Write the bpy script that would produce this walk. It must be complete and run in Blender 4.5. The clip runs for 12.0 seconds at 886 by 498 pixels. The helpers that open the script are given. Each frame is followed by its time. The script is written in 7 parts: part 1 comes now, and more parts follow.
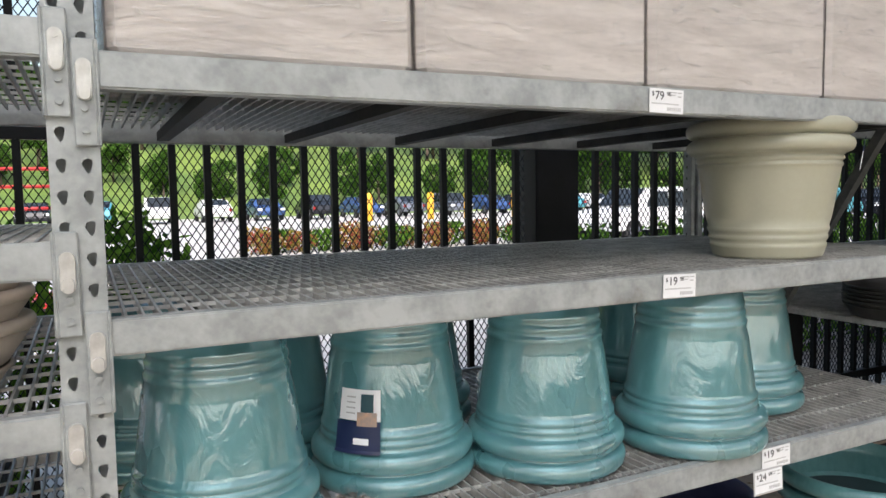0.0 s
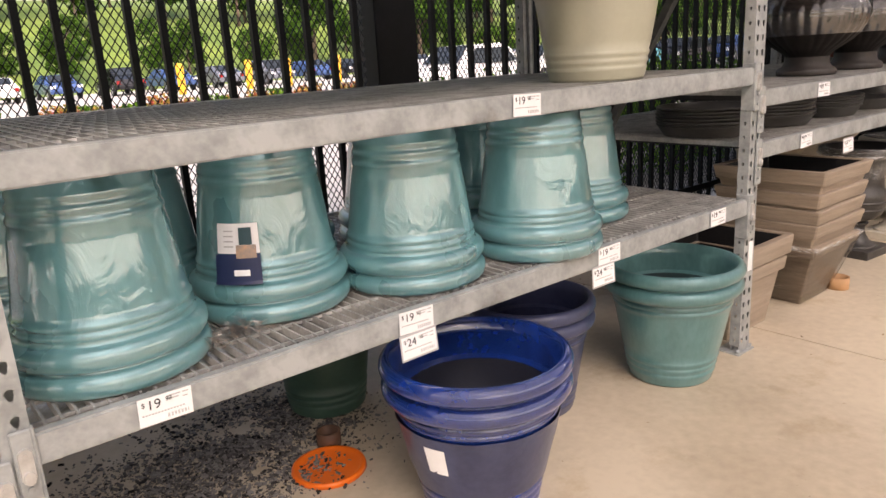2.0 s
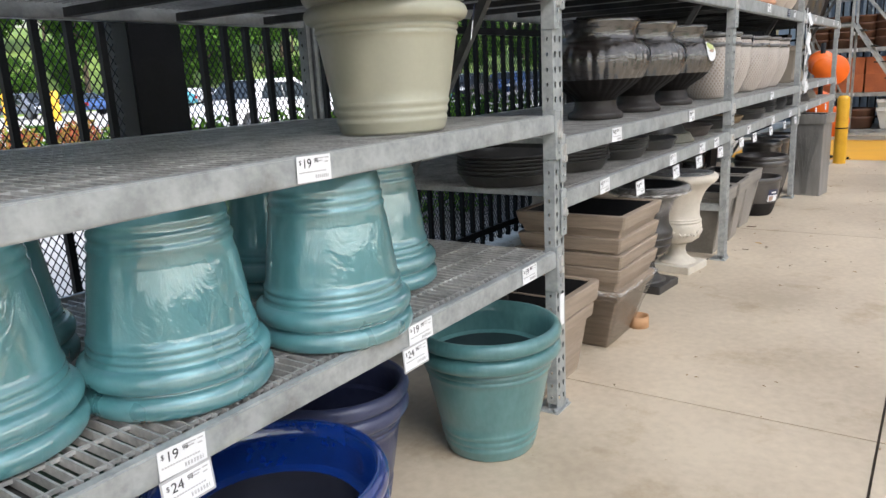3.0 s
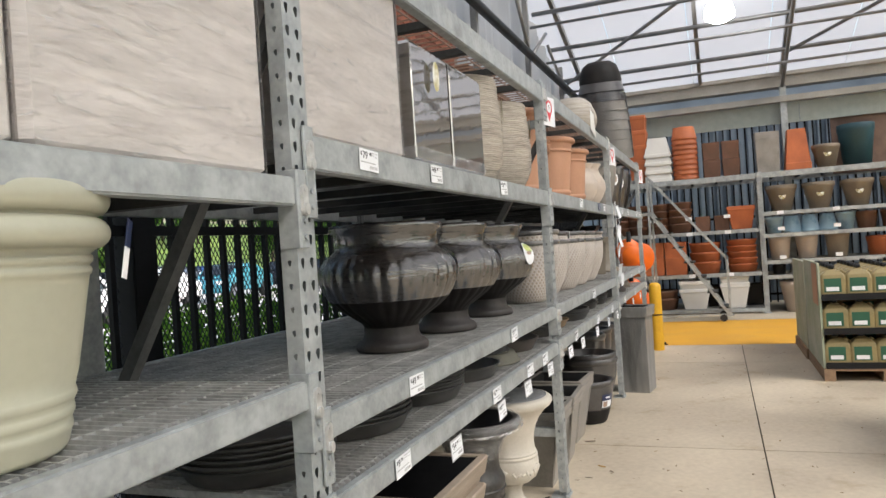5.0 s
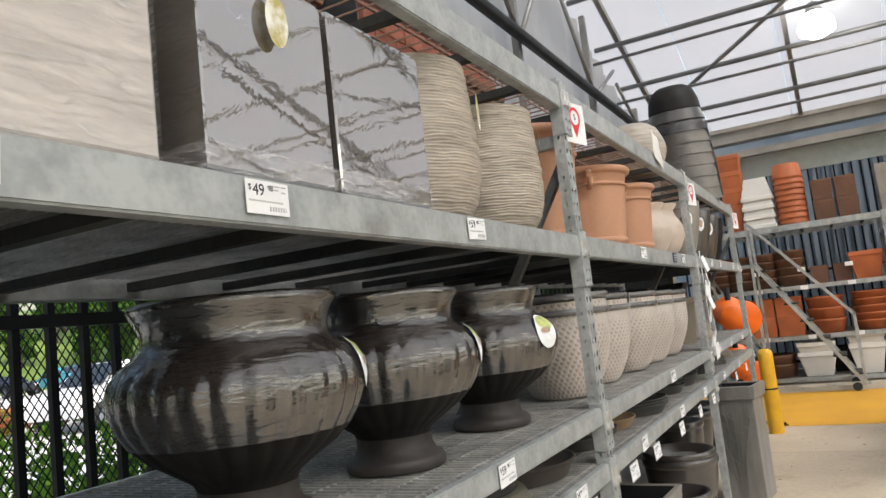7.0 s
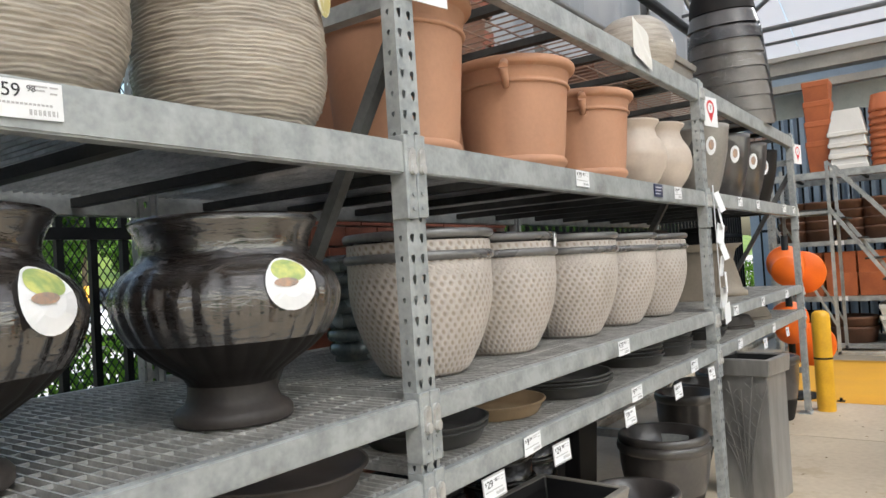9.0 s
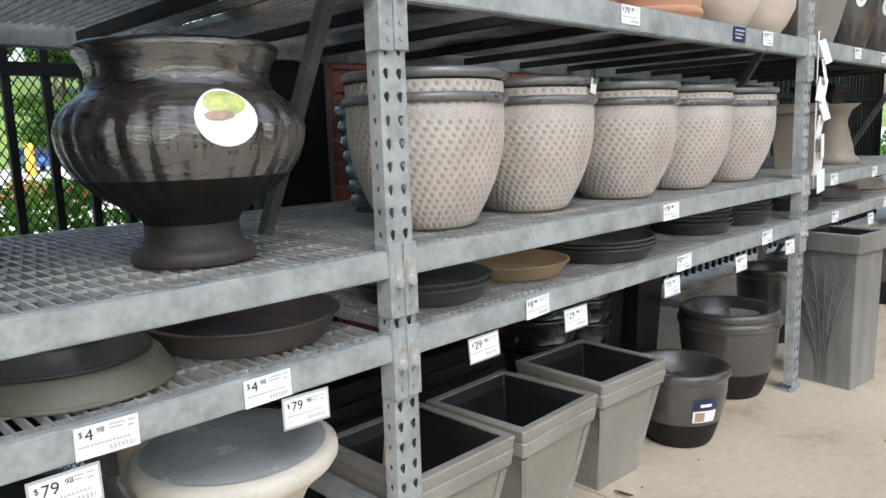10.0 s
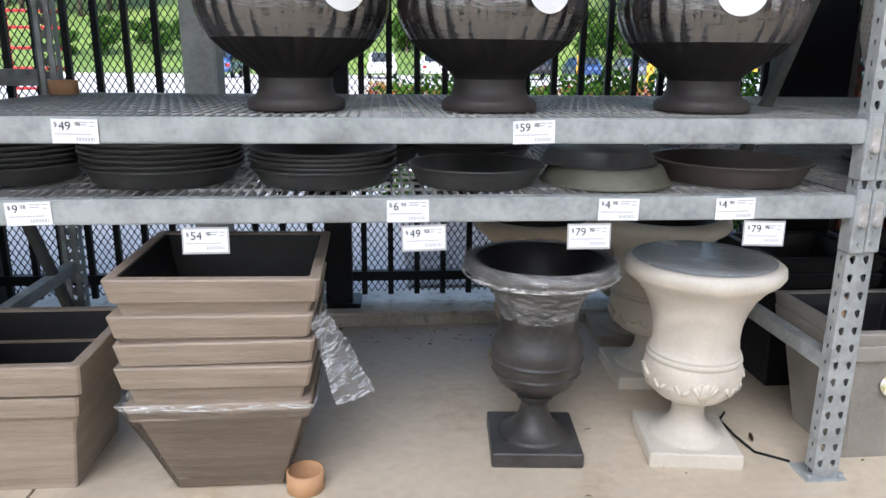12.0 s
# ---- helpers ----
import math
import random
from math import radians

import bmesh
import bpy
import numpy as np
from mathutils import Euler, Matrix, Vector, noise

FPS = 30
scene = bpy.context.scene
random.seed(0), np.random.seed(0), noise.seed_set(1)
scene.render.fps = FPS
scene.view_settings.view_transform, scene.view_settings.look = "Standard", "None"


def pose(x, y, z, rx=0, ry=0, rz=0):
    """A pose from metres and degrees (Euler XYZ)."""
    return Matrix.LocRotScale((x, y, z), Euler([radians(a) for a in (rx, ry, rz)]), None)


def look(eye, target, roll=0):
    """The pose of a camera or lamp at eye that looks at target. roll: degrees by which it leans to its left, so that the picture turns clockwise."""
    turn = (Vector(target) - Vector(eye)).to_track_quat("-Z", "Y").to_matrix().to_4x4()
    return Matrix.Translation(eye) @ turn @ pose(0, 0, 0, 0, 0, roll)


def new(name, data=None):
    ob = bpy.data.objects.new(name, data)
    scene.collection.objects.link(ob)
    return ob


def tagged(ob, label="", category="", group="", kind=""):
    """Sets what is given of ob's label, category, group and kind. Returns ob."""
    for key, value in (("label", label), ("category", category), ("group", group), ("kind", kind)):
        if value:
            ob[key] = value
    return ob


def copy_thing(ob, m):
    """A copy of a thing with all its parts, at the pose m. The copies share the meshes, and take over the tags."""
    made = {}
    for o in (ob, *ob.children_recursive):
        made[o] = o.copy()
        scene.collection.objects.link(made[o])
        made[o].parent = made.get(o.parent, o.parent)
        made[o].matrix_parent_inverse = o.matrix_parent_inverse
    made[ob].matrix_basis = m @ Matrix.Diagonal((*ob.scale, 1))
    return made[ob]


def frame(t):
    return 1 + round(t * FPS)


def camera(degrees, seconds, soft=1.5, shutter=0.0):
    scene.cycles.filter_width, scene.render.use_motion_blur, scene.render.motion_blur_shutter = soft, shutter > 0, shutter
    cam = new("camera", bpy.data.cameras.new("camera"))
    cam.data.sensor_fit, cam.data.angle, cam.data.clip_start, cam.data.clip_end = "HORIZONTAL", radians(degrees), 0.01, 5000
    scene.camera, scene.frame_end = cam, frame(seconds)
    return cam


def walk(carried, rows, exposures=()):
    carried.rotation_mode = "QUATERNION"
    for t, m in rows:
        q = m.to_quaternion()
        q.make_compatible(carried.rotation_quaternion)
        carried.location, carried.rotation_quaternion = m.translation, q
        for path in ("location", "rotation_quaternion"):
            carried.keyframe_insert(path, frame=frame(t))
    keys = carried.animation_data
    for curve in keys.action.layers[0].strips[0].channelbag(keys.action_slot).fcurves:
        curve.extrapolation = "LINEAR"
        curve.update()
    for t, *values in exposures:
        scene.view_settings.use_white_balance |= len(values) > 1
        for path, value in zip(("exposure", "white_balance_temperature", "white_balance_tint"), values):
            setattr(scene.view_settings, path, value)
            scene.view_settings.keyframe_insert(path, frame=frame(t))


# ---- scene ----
cam = camera(62.9, 12.0)
PATH = [
    (0, (0.013, -1.312, 1.314), (0.891, 0.479, 1.169), -1.0),
    (0.5, (-0.059, -1.29, 1.264), (0.99, 0.397, 1.032), -2.2),
    (1, (-0.137, -1.317, 1.253), (0.945, 0.314, 0.841), -2.5),
    (1.5, (-0.152, -1.333, 1.217), (0.954, 0.244, 0.679), -2.8),
    (2, (-0.115, -1.346, 1.229), (1.103, 0.153, 0.711), -3.4),
    (2.5, (-0.012, -1.255, 1.277), (1.419, 0.056, 0.794), -2.7),
    (3, (0.16, -1.118, 1.267), (1.756, -0.005, 0.805), -2.9),
    (3.5, (0.369, -0.975, 1.236), (2.105, -0.099, 0.766), -2.7),
    (3.7, (0.461, -0.894, 1.261), (2.25, -0.134, 0.789), -1.4),
    (5.3, (1.326, -0.827, 1.386), (3.192, -0.11, 1.454), -4.8),
    (5.5, (1.467, -0.816, 1.364), (3.33, -0.094, 1.447), -5.2),
    (6, (1.807, -0.819, 1.363), (3.654, -0.058, 1.462), -5.6),
    (6.5, (2.109, -0.801, 1.37), (3.911, 0.053, 1.521), -6.6),
    (6.7, (2.228, -0.799, 1.38), (4.005, 0.1, 1.568), -7.0),
    (8.5, (3.369, -0.967, 1.393), (5.067, 0.07, 1.6), -4.0),
    (9, (3.618, -1.09, 1.347), (5.24, 0.079, 1.399), -3.5),
    (9.5, (3.849, -1.122, 1.346), (5.37, 0.169, 1.203), -2.8),
    (10, (3.958, -1.229, 1.287), (5.341, 0.182, 0.977), -1.9),
    (10.5, (3.939, -1.383, 1.269), (5.122, 0.184, 0.884), -2.3),
    (11, (3.828, -1.491, 1.239), (4.699, 0.241, 0.749), -0.9),
    (11.5, (3.772, -1.605, 1.225), (4.223, 0.269, 0.69), -0.2),
    (12, (3.758, -1.761, 1.17), (3.926, 0.167, 0.663), 0.6),
]
EXPOSURES = [
    (0.0, 1.0, 6300, 13), (1.0, 1.15, 6650, 16), (1.5, 1.22, 7200, 23), (2.0, 1.25, 7300, 24), (2.5, 1.25, 6600, 16), (3.0, 1.25, 6050, 12), (3.5, 1.25, 5900, 12),
    (5.5, 1.1, 6450, 10), (6.5, 1.1, 6450, 10), (8.5, 1.12, 6650, 11), (9.0, 1.2, 6250, 9), (9.5, 1.3, 6050, 9), (10.0, 1.35, 5850, 9), (10.5, 1.35, 5820, 10), (11.5, 1.35, 5650, 11), (12.0, 1.35, 5700, 13),
]
walk(cam, [(t, look(eye, target, roll)) for t, eye, target, roll in PATH], EXPOSURES)

# ---- world, sun, exposure ----
world = bpy.data.worlds.new("sky")
scene.world = world
world.use_nodes = True
wn, wl = world.node_tree.nodes, world.node_tree.links
sky = wn.new("ShaderNodeTexSky")
sky.sky_type = 'NISHITA'
sky.sun_disc = False
sky.sun_elevation = radians(48)
sky.sun_rotation = radians(200)
sky.air_density, sky.dust_density, sky.ozone_density = 1.6, 5.0, 1.0
wn["Background"].inputs[1].default_value = 0.15
wl.new(sky.outputs[0], wn["Background"].inputs[0])
sun_data = bpy.data.lights.new("sun", 'SUN')
sun_data.energy, sun_data.angle, sun_data.color = 1.5, radians(40), (1.0, 0.97, 0.92)
sun = new("sun", sun_data)
sun.matrix_world = look((0, 0, 0), (math.sin(radians(20)) * math.cos(radians(48)) * 1.0, math.cos(radians(20)) * math.cos(radians(48)), -math.sin(radians(48))))


# ---- materials ----
def mat(name, color, color2=None, rough=0.6, metal=0.0, scale=8.0, fine=60.0, bump=0.15, coat=0.0, vary=0.0, contrast=0.5, stretch=(1, 1, 1), spec=0.5, bump_scale=None, coat_ior=1.5, coat_rough=0.06):
    m = bpy.data.materials.new(name)
    m.use_nodes = True
    n, l = m.node_tree.nodes, m.node_tree.links
    b = n["Principled BSDF"]
    tc = n.new("ShaderNodeTexCoord")
    mp = n.new("ShaderNodeMapping")
    mp.inputs["Scale"].default_value = stretch
    l.new(tc.outputs["Object"], mp.inputs[0])
    big = n.new("ShaderNodeTexNoise")
    big.inputs["Scale"].default_value, big.inputs["Detail"].default_value = scale, 5
    small = n.new("ShaderNodeTexNoise")
    small.inputs["Scale"].default_value, small.inputs["Detail"].default_value = fine, 3
    l.new(mp.outputs[0], big.inputs[0]), l.new(mp.outputs[0], small.inputs[0])
    add = n.new("ShaderNodeMath")
    add.operation = 'MULTIPLY_ADD'
    l.new(small.outputs[0], add.inputs[0])
    add.inputs[1].default_value = 0.4
    l.new(big.outputs[0], add.inputs[2])
    ramp = n.new("ShaderNodeValToRGB")
    w = 0.28 * (1.0 - contrast) + 0.05
    ramp.color_ramp.elements[0].position, ramp.color_ramp.elements[1].position = 0.7 - w, 0.7 + w
    c2 = color2 or tuple(c * 0.72 for c in color)
    ramp.color_ramp.elements[0].color, ramp.color_ramp.elements[1].color = (*c2, 1), (*color, 1)
    l.new(add.outputs[0], ramp.inputs[0])
    out = ramp.outputs[0]
    if vary:
        oi = n.new("ShaderNodeObjectInfo")
        hs = n.new("ShaderNodeHueSaturation")
        mr = n.new("ShaderNodeMapRange")
        mr.inputs[3].default_value, mr.inputs[4].default_value = 1 - vary, 1 + vary
        l.new(oi.outputs["Random"], mr.inputs[0])
        l.new(mr.outputs[0], hs.inputs["Value"])
        l.new(out, hs.inputs["Color"])
        out = hs.outputs[0]
    l.new(out, b.inputs["Base Color"])
    rr = n.new("ShaderNodeMapRange")
    rr.inputs[3].default_value, rr.inputs[4].default_value = max(0.02, rough - 0.12), min(1, rough + 0.12)
    l.new(big.outputs[0], rr.inputs[0])
    l.new(rr.outputs[0], b.inputs["Roughness"])
    b.inputs["Metallic"].default_value = metal
    b.inputs["Specular IOR Level"].default_value = spec
    if coat:
        b.inputs["Coat Weight"].default_value, b.inputs["Coat Roughness"].default_value = coat, coat_rough
        b.inputs["Coat IOR"].default_value = coat_ior
    if bump:
        bp = n.new("ShaderNodeBump")
        bp.inputs["Strength"].default_value, bp.inputs["Distance"].default_value = bump, 0.01
        if bump_scale:
            wr = n.new("ShaderNodeTexNoise")
            wr.inputs["Scale"].default_value, wr.inputs["Detail"].default_value, wr.inputs["Distortion"].default_value = bump_scale, 4, 1.5
            l.new(mp.outputs[0], wr.inputs[0])
            l.new(wr.outputs[0], bp.inputs["Height"])
        else:
            l.new(add.outputs[0], bp.inputs["Height"])
        l.new(bp.outputs[0], b.inputs["Normal"])
        if coat:
            l.new(bp.outputs[0], b.inputs["Coat Normal"])
    return m


def plain(name, color, rough=0.5, metal=0.0, emit=0.0):
    m = bpy.data.materials.new(name)
    m.use_nodes = True
    b = m.node_tree.nodes["Principled BSDF"]
    b.inputs["Base Color"].default_value, b.inputs["Roughness"].default_value, b.inputs["Metallic"].default_value = (*color, 1), rough, metal
    if emit:
        b.inputs["Emission Color"].default_value, b.inputs["Emission Strength"].default_value = (*color, 1), emit
    return m


def wrap_film(name):
    """Thin clear stretch film: mostly see-through, with glossy wrinkles."""
    m = bpy.data.materials.new(name)
    m.use_nodes = True
    n, l = m.node_tree.nodes, m.node_tree.links
    n.remove(n["Principled BSDF"])
    tr, gl, mx = n.new("ShaderNodeBsdfTransparent"), n.new("ShaderNodeBsdfGlossy"), n.new("ShaderNodeMixShader")
    gl.inputs["Roughness"].default_value = 0.2
    tr.inputs[0].default_value = (0.93, 0.93, 0.94, 1)
    tc, ns, bp = n.new("ShaderNodeTexCoord"), n.new("ShaderNodeTexNoise"), n.new("ShaderNodeBump")
    ns.inputs["Scale"].default_value, ns.inputs["Detail"].default_value, ns.inputs["Distortion"].default_value = 9, 5, 2
    bp.inputs["Strength"].default_value, bp.inputs["Distance"].default_value = 0.55, 0.012
    mp = n.new("ShaderNodeMapping")
    mp.inputs["Scale"].default_value = (1.2, 1.2, 4.0)
    l.new(tc.outputs["Object"], mp.inputs[0])
    l.new(mp.outputs[0], ns.inputs[0]), l.new(ns.outputs[0], bp.inputs["Height"]), l.new(bp.outputs[0], gl.inputs["Normal"])
    lw, rp, ad = n.new("ShaderNodeLayerWeight"), n.new("ShaderNodeMapRange"), n.new("ShaderNodeMath")
    lw.inputs[0].default_value = 0.16
    l.new(bp.outputs[0], lw.inputs["Normal"])
    rp.inputs[1].default_value, rp.inputs[2].default_value, rp.inputs[3].default_value, rp.inputs[4].default_value = 0.57, 0.74, 0.01, 0.34
    l.new(ns.outputs[0], rp.inputs[0])
    ad.operation, ad.use_clamp = 'ADD', True
    l.new(lw.outputs["Fresnel"], ad.inputs[0]), l.new(rp.outputs[0], ad.inputs[1])
    l.new(ad.outputs[0], mx.inputs[0])
    l.new(tr.outputs[0], mx.inputs[1]), l.new(gl.outputs[0], mx.inputs[2])
    l.new(mx.outputs[0], n["Material Output"].inputs[0])
    return m


def milky_film(name, body):
    """Bunched stretch film: clear with whitish creases and a soft gloss; body is how much of it hides what lies behind."""
    m = bpy.data.materials.new(name)
    m.use_nodes = True
    n, l = m.node_tree.nodes, m.node_tree.links
    b = n["Principled BSDF"]
    b.inputs["Base Color"].default_value, b.inputs["Roughness"].default_value = (0.72, 0.73, 0.75, 1), 0.16
    tc, mp, ns, bp, rp = (n.new(k) for k in ("ShaderNodeTexCoord", "ShaderNodeMapping", "ShaderNodeTexNoise", "ShaderNodeBump", "ShaderNodeMapRange"))
    mp.inputs["Scale"].default_value, mp.inputs["Rotation"].default_value = (1, 1, 5), (0.2, 0.25, 0)
    ns.inputs["Scale"].default_value, ns.inputs["Detail"].default_value, ns.inputs["Distortion"].default_value = 16, 6, 1.6
    bp.inputs["Strength"].default_value, bp.inputs["Distance"].default_value = 0.8, 0.012
    rp.inputs[1].default_value, rp.inputs[2].default_value, rp.inputs[3].default_value, rp.inputs[4].default_value = 0.46, 0.66, body * 0.2, min(1.0, body * 1.7)
    l.new(tc.outputs["Object"], mp.inputs[0]), l.new(mp.outputs[0], ns.inputs[0])
    l.new(ns.outputs[0], bp.inputs["Height"]), l.new(bp.outputs[0], b.inputs["Normal"])
    l.new(ns.outputs[0], rp.inputs[0]), l.new(rp.outputs[0], b.inputs["Alpha"])
    return m


def sheet_mat(name, color, pass_through):
    m = bpy.data.materials.new(name)
    m.use_nodes = True
    n, l = m.node_tree.nodes, m.node_tree.links
    n.remove(n["Principled BSDF"])
    df, tl, mx = n.new("ShaderNodeBsdfDiffuse"), n.new("ShaderNodeBsdfTranslucent"), n.new("ShaderNodeMixShader")
    ns, tc, rp = n.new("ShaderNodeTexNoise"), n.new("ShaderNodeTexCoord"), n.new("ShaderNodeValToRGB")
    ns.inputs["Scale"].default_value, ns.inputs["Detail"].default_value = 1.3, 4
    l.new(tc.outputs["Object"], ns.inputs[0]), l.new(ns.outputs[0], rp.inputs[0])
    rp.color_ramp.elements[0].color, rp.color_ramp.elements[1].color = (*[c * 0.9 for c in color], 1), (*color, 1)
    l.new(rp.outputs[0], df.inputs[0]), l.new(rp.outputs[0], tl.inputs[0])
    mx.inputs[0].default_value = pass_through
    l.new(df.outputs[0], mx.inputs[1]), l.new(tl.outputs[0], mx.inputs[2])
    l.new(mx.outputs[0], n["Material Output"].inputs[0])
    return m


def leaf_mat(name, dark, light, thru=0.35):
    m = bpy.data.materials.new(name)
    m.use_nodes = True
    n, l = m.node_tree.nodes, m.node_tree.links
    n.remove(n["Principled BSDF"])
    df, tl, mx, gm, rp = (n.new(k) for k in ("ShaderNodeBsdfDiffuse", "ShaderNodeBsdfTranslucent", "ShaderNodeMixShader", "ShaderNodeNewGeometry", "ShaderNodeValToRGB"))
    rp.color_ramp.elements[0].color, rp.color_ramp.elements[1].color = (*dark, 1), (*light, 1)
    l.new(gm.outputs["Random Per Island"], rp.inputs[0])
    l.new(rp.outputs[0], df.inputs[0]), l.new(rp.outputs[0], tl.inputs[0])
    mx.inputs[0].default_value = thru
    l.new(df.outputs[0], mx.inputs[1]), l.new(tl.outputs[0], mx.inputs[2])
    l.new(mx.outputs[0], n["Material Output"].inputs[0])
    return m


GALV = mat("galvanised_steel", (0.42, 0.445, 0.45), (0.27, 0.29, 0.295), 0.48, 0.35, 11, 60, 0.08, contrast=0.62)
# Near-black copy of GALV: shade under the decks put into the colour.
GALV_DARK = mat("shade_toned_galvanised", (0.06, 0.062, 0.06), (0.03, 0.032, 0.032), 0.62, 0.2, 9, 70, 0.1, spec=0.25)
GRATE = mat("grating_steel", (0.54, 0.545, 0.54), (0.29, 0.295, 0.29), 0.45, 0.55, 12, 80, 0.08)
RUSTWIRE = mat("rusty_wire", (0.30, 0.17, 0.11), (0.2, 0.16, 0.14), 0.7, 0.2, 10, 60, 0.1)
BLACKSTEEL = mat("black_painted_steel", (0.009, 0.01, 0.012), (0.004, 0.005, 0.006), 0.5, 0.0, 6, 60, 0.06, spec=0.2)
CONCRETE = mat("worn_concrete", (0.57, 0.49, 0.375), (0.41, 0.345, 0.26), 0.55, 0.0, 1.1, 26, 0.06, vary=0.05, contrast=0.5)
JOINT = mat("joint_dirt", (0.09, 0.075, 0.06), None, 0.95, 0, 10, 60, 0.1)
KERB = mat("kerb_concrete", (0.55, 0.51, 0.43), (0.34, 0.315, 0.26), 0.85, 0, 5, 60, 0.3)
YELLOWFLOOR = mat("yellow_floor_paint", (0.72, 0.38, 0.035), (0.6, 0.3, 0.03), 0.6, 0, 2, 40, 0.05, contrast=0.3)
YELLOW = mat("yellow_bollard_paint", (0.75, 0.42, 0.02), (0.6, 0.32, 0.02), 0.45, 0, 5, 60, 0.05)
TEAL = mat("teal_glossy_plastic", (0.108, 0.28, 0.312), (0.064, 0.2, 0.226), 0.3, 0.25, 3, 45, 0.26, coat=1.0, coat_ior=2.35, bump_scale=13, contrast=0.3, stretch=(1, 1, 0.55), coat_rough=0.045)
TEALMATT = mat("teal_resin", (0.10, 0.235, 0.245), (0.055, 0.155, 0.165), 0.34, 0.2, 3, 60, 0.1, coat=0.8, coat_ior=1.7, bump_scale=9, contrast=0.5, stretch=(1, 1, 0.5))
# Extra bright sheet for the unseen sides, a fill for the rack fronts.
SIDESHEET = sheet_mat("fill_light_side_sheet", (0.9, 0.9, 0.9), 0.75)
GREENDARK = mat("dark_green_resin", (0.03, 0.075, 0.06), (0.02, 0.05, 0.04), 0.5, 0, 4, 60, 0.05)
BLUE = mat("cobalt_glossy_plastic", (0.004, 0.028, 0.2), (0.003, 0.016, 0.1), 0.22, 0.1, 3, 40, 0.1, coat=1.0, coat_ior=1.9, bump_scale=10)
BLUEGREY = mat("blue_grey_film_wrapped", (0.045, 0.055, 0.115), (0.022, 0.028, 0.07), 0.35, 0.1, 5, 40, 0.15, coat=0.4, bump_scale=12)
BEIGE = mat("sage_beige_resin", (0.40, 0.40, 0.31), (0.35, 0.345, 0.265), 0.4, 0.0, 3, 60, 0.04, coat=0.2, contrast=0.2)
CREAM = mat("cream_resin", (0.52, 0.45, 0.38), (0.44, 0.37, 0.31), 0.5, 0, 4, 60, 0.08)
CONCBOX = mat("grey_wrapped_concrete", (0.78, 0.735, 0.69), (0.58, 0.54, 0.505), 0.5, 0.0, 4, 26, 0.2, coat=0.35, stretch=(1, 1, 5), bump_scale=14, contrast=0.45)
BLACKGLAZE = mat("black_brown_glaze", (0.016, 0.013, 0.012), (0.006, 0.005, 0.005), 0.3, 0.0, 6, 45, 0.34, coat=1.0, coat_ior=2.5, bump_scale=11, stretch=(1, 1, 4.5), spec=0.1, coat_rough=0.02)
BLACKMATT = mat("dark_brown_resin", (0.013, 0.011, 0.0105), (0.007, 0.006, 0.006), 0.6, 0.0, 6, 60, 0.1, spec=0.25)
FOOTMATT = mat("dusty_dark_resin", (0.042, 0.035, 0.032), (0.02, 0.017, 0.016), 0.6, 0.0, 6, 60, 0.1)
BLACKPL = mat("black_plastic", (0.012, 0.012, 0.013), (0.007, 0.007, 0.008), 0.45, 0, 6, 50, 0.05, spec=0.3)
SAUCERGREY = mat("charcoal_saucer_plastic", (0.048, 0.048, 0.047), (0.025, 0.025, 0.025), 0.38, 0, 5, 50, 0.06, spec=0.35)
SAUCERBROWN = mat("brown_saucer_plastic", (0.055, 0.045, 0.039), (0.035, 0.029, 0.025), 0.55, 0, 5, 50, 0.06)
SAUCEROLIVE = mat("olive_saucer_plastic", (0.135, 0.13, 0.1), (0.09, 0.087, 0.065), 0.6, 0, 5, 50, 0.08)
SAUCERTAN = mat("tan_saucer_plastic", (0.25, 0.175, 0.1), (0.2, 0.14, 0.08), 0.55, 0, 5, 50, 0.06)
WOODGREY = mat("weathered_wood_planter", (0.37, 0.30, 0.235), (0.215, 0.168, 0.128), 0.6, 0, 3, 26, 0.4, coat=0.15, stretch=(1, 1, 14), contrast=0.3)
BROWNPL = mat("brown_grey_planter", (0.17, 0.145, 0.125), (0.12, 0.1, 0.086), 0.6, 0, 4, 40, 0.15, stretch=(1, 1, 5))
GREYSQ = mat("grey_square_planter", (0.29, 0.27, 0.245), (0.2, 0.187, 0.17), 0.45, 0.1, 5, 60, 0.1, coat=0.15)
GREYBAND = mat("charcoal_planter", (0.045, 0.041, 0.039), (0.022, 0.02, 0.02), 0.35, 0, 5, 60, 0.12, coat=0.7, coat_ior=1.9)
URNWHITE = mat("antique_white_stone", (0.60, 0.555, 0.48), (0.48, 0.44, 0.37), 0.65, 0, 8, 90, 0.2, contrast=0.3)
URNTAN = mat("sand_stone_resin", (0.42, 0.36, 0.28), (0.33, 0.28, 0.21), 0.65, 0, 8, 90, 0.2)
URNBLACK = mat("aged_black_resin", (0.058, 0.054, 0.051), (0.017, 0.016, 0.015), 0.45, 0, 6, 60, 0.15)
WEAVE = mat("woven_ceramic", (0.49, 0.45, 0.42), (0.38, 0.345, 0.31), 0.45, 0, 10, 80, 0.1, coat=0.25, contrast=0.3)
PEWTER = mat("pewter_rim", (0.19, 0.19, 0.19), (0.12, 0.12, 0.125), 0.3, 0.5, 8, 60, 0.08, coat=0.3)
RIBBED = mat("rough_taupe_ceramic", (0.46, 0.41, 0.345), (0.24, 0.21, 0.175), 0.55, 0, 6, 50, 0.3, coat=0.5, stretch=(1, 1, 10), contrast=0.4)
TERRA = mat("light_terracotta", (0.50, 0.27, 0.165), (0.41, 0.215, 0.13), 0.65, 0, 4, 70, 0.12, contrast=0.25)
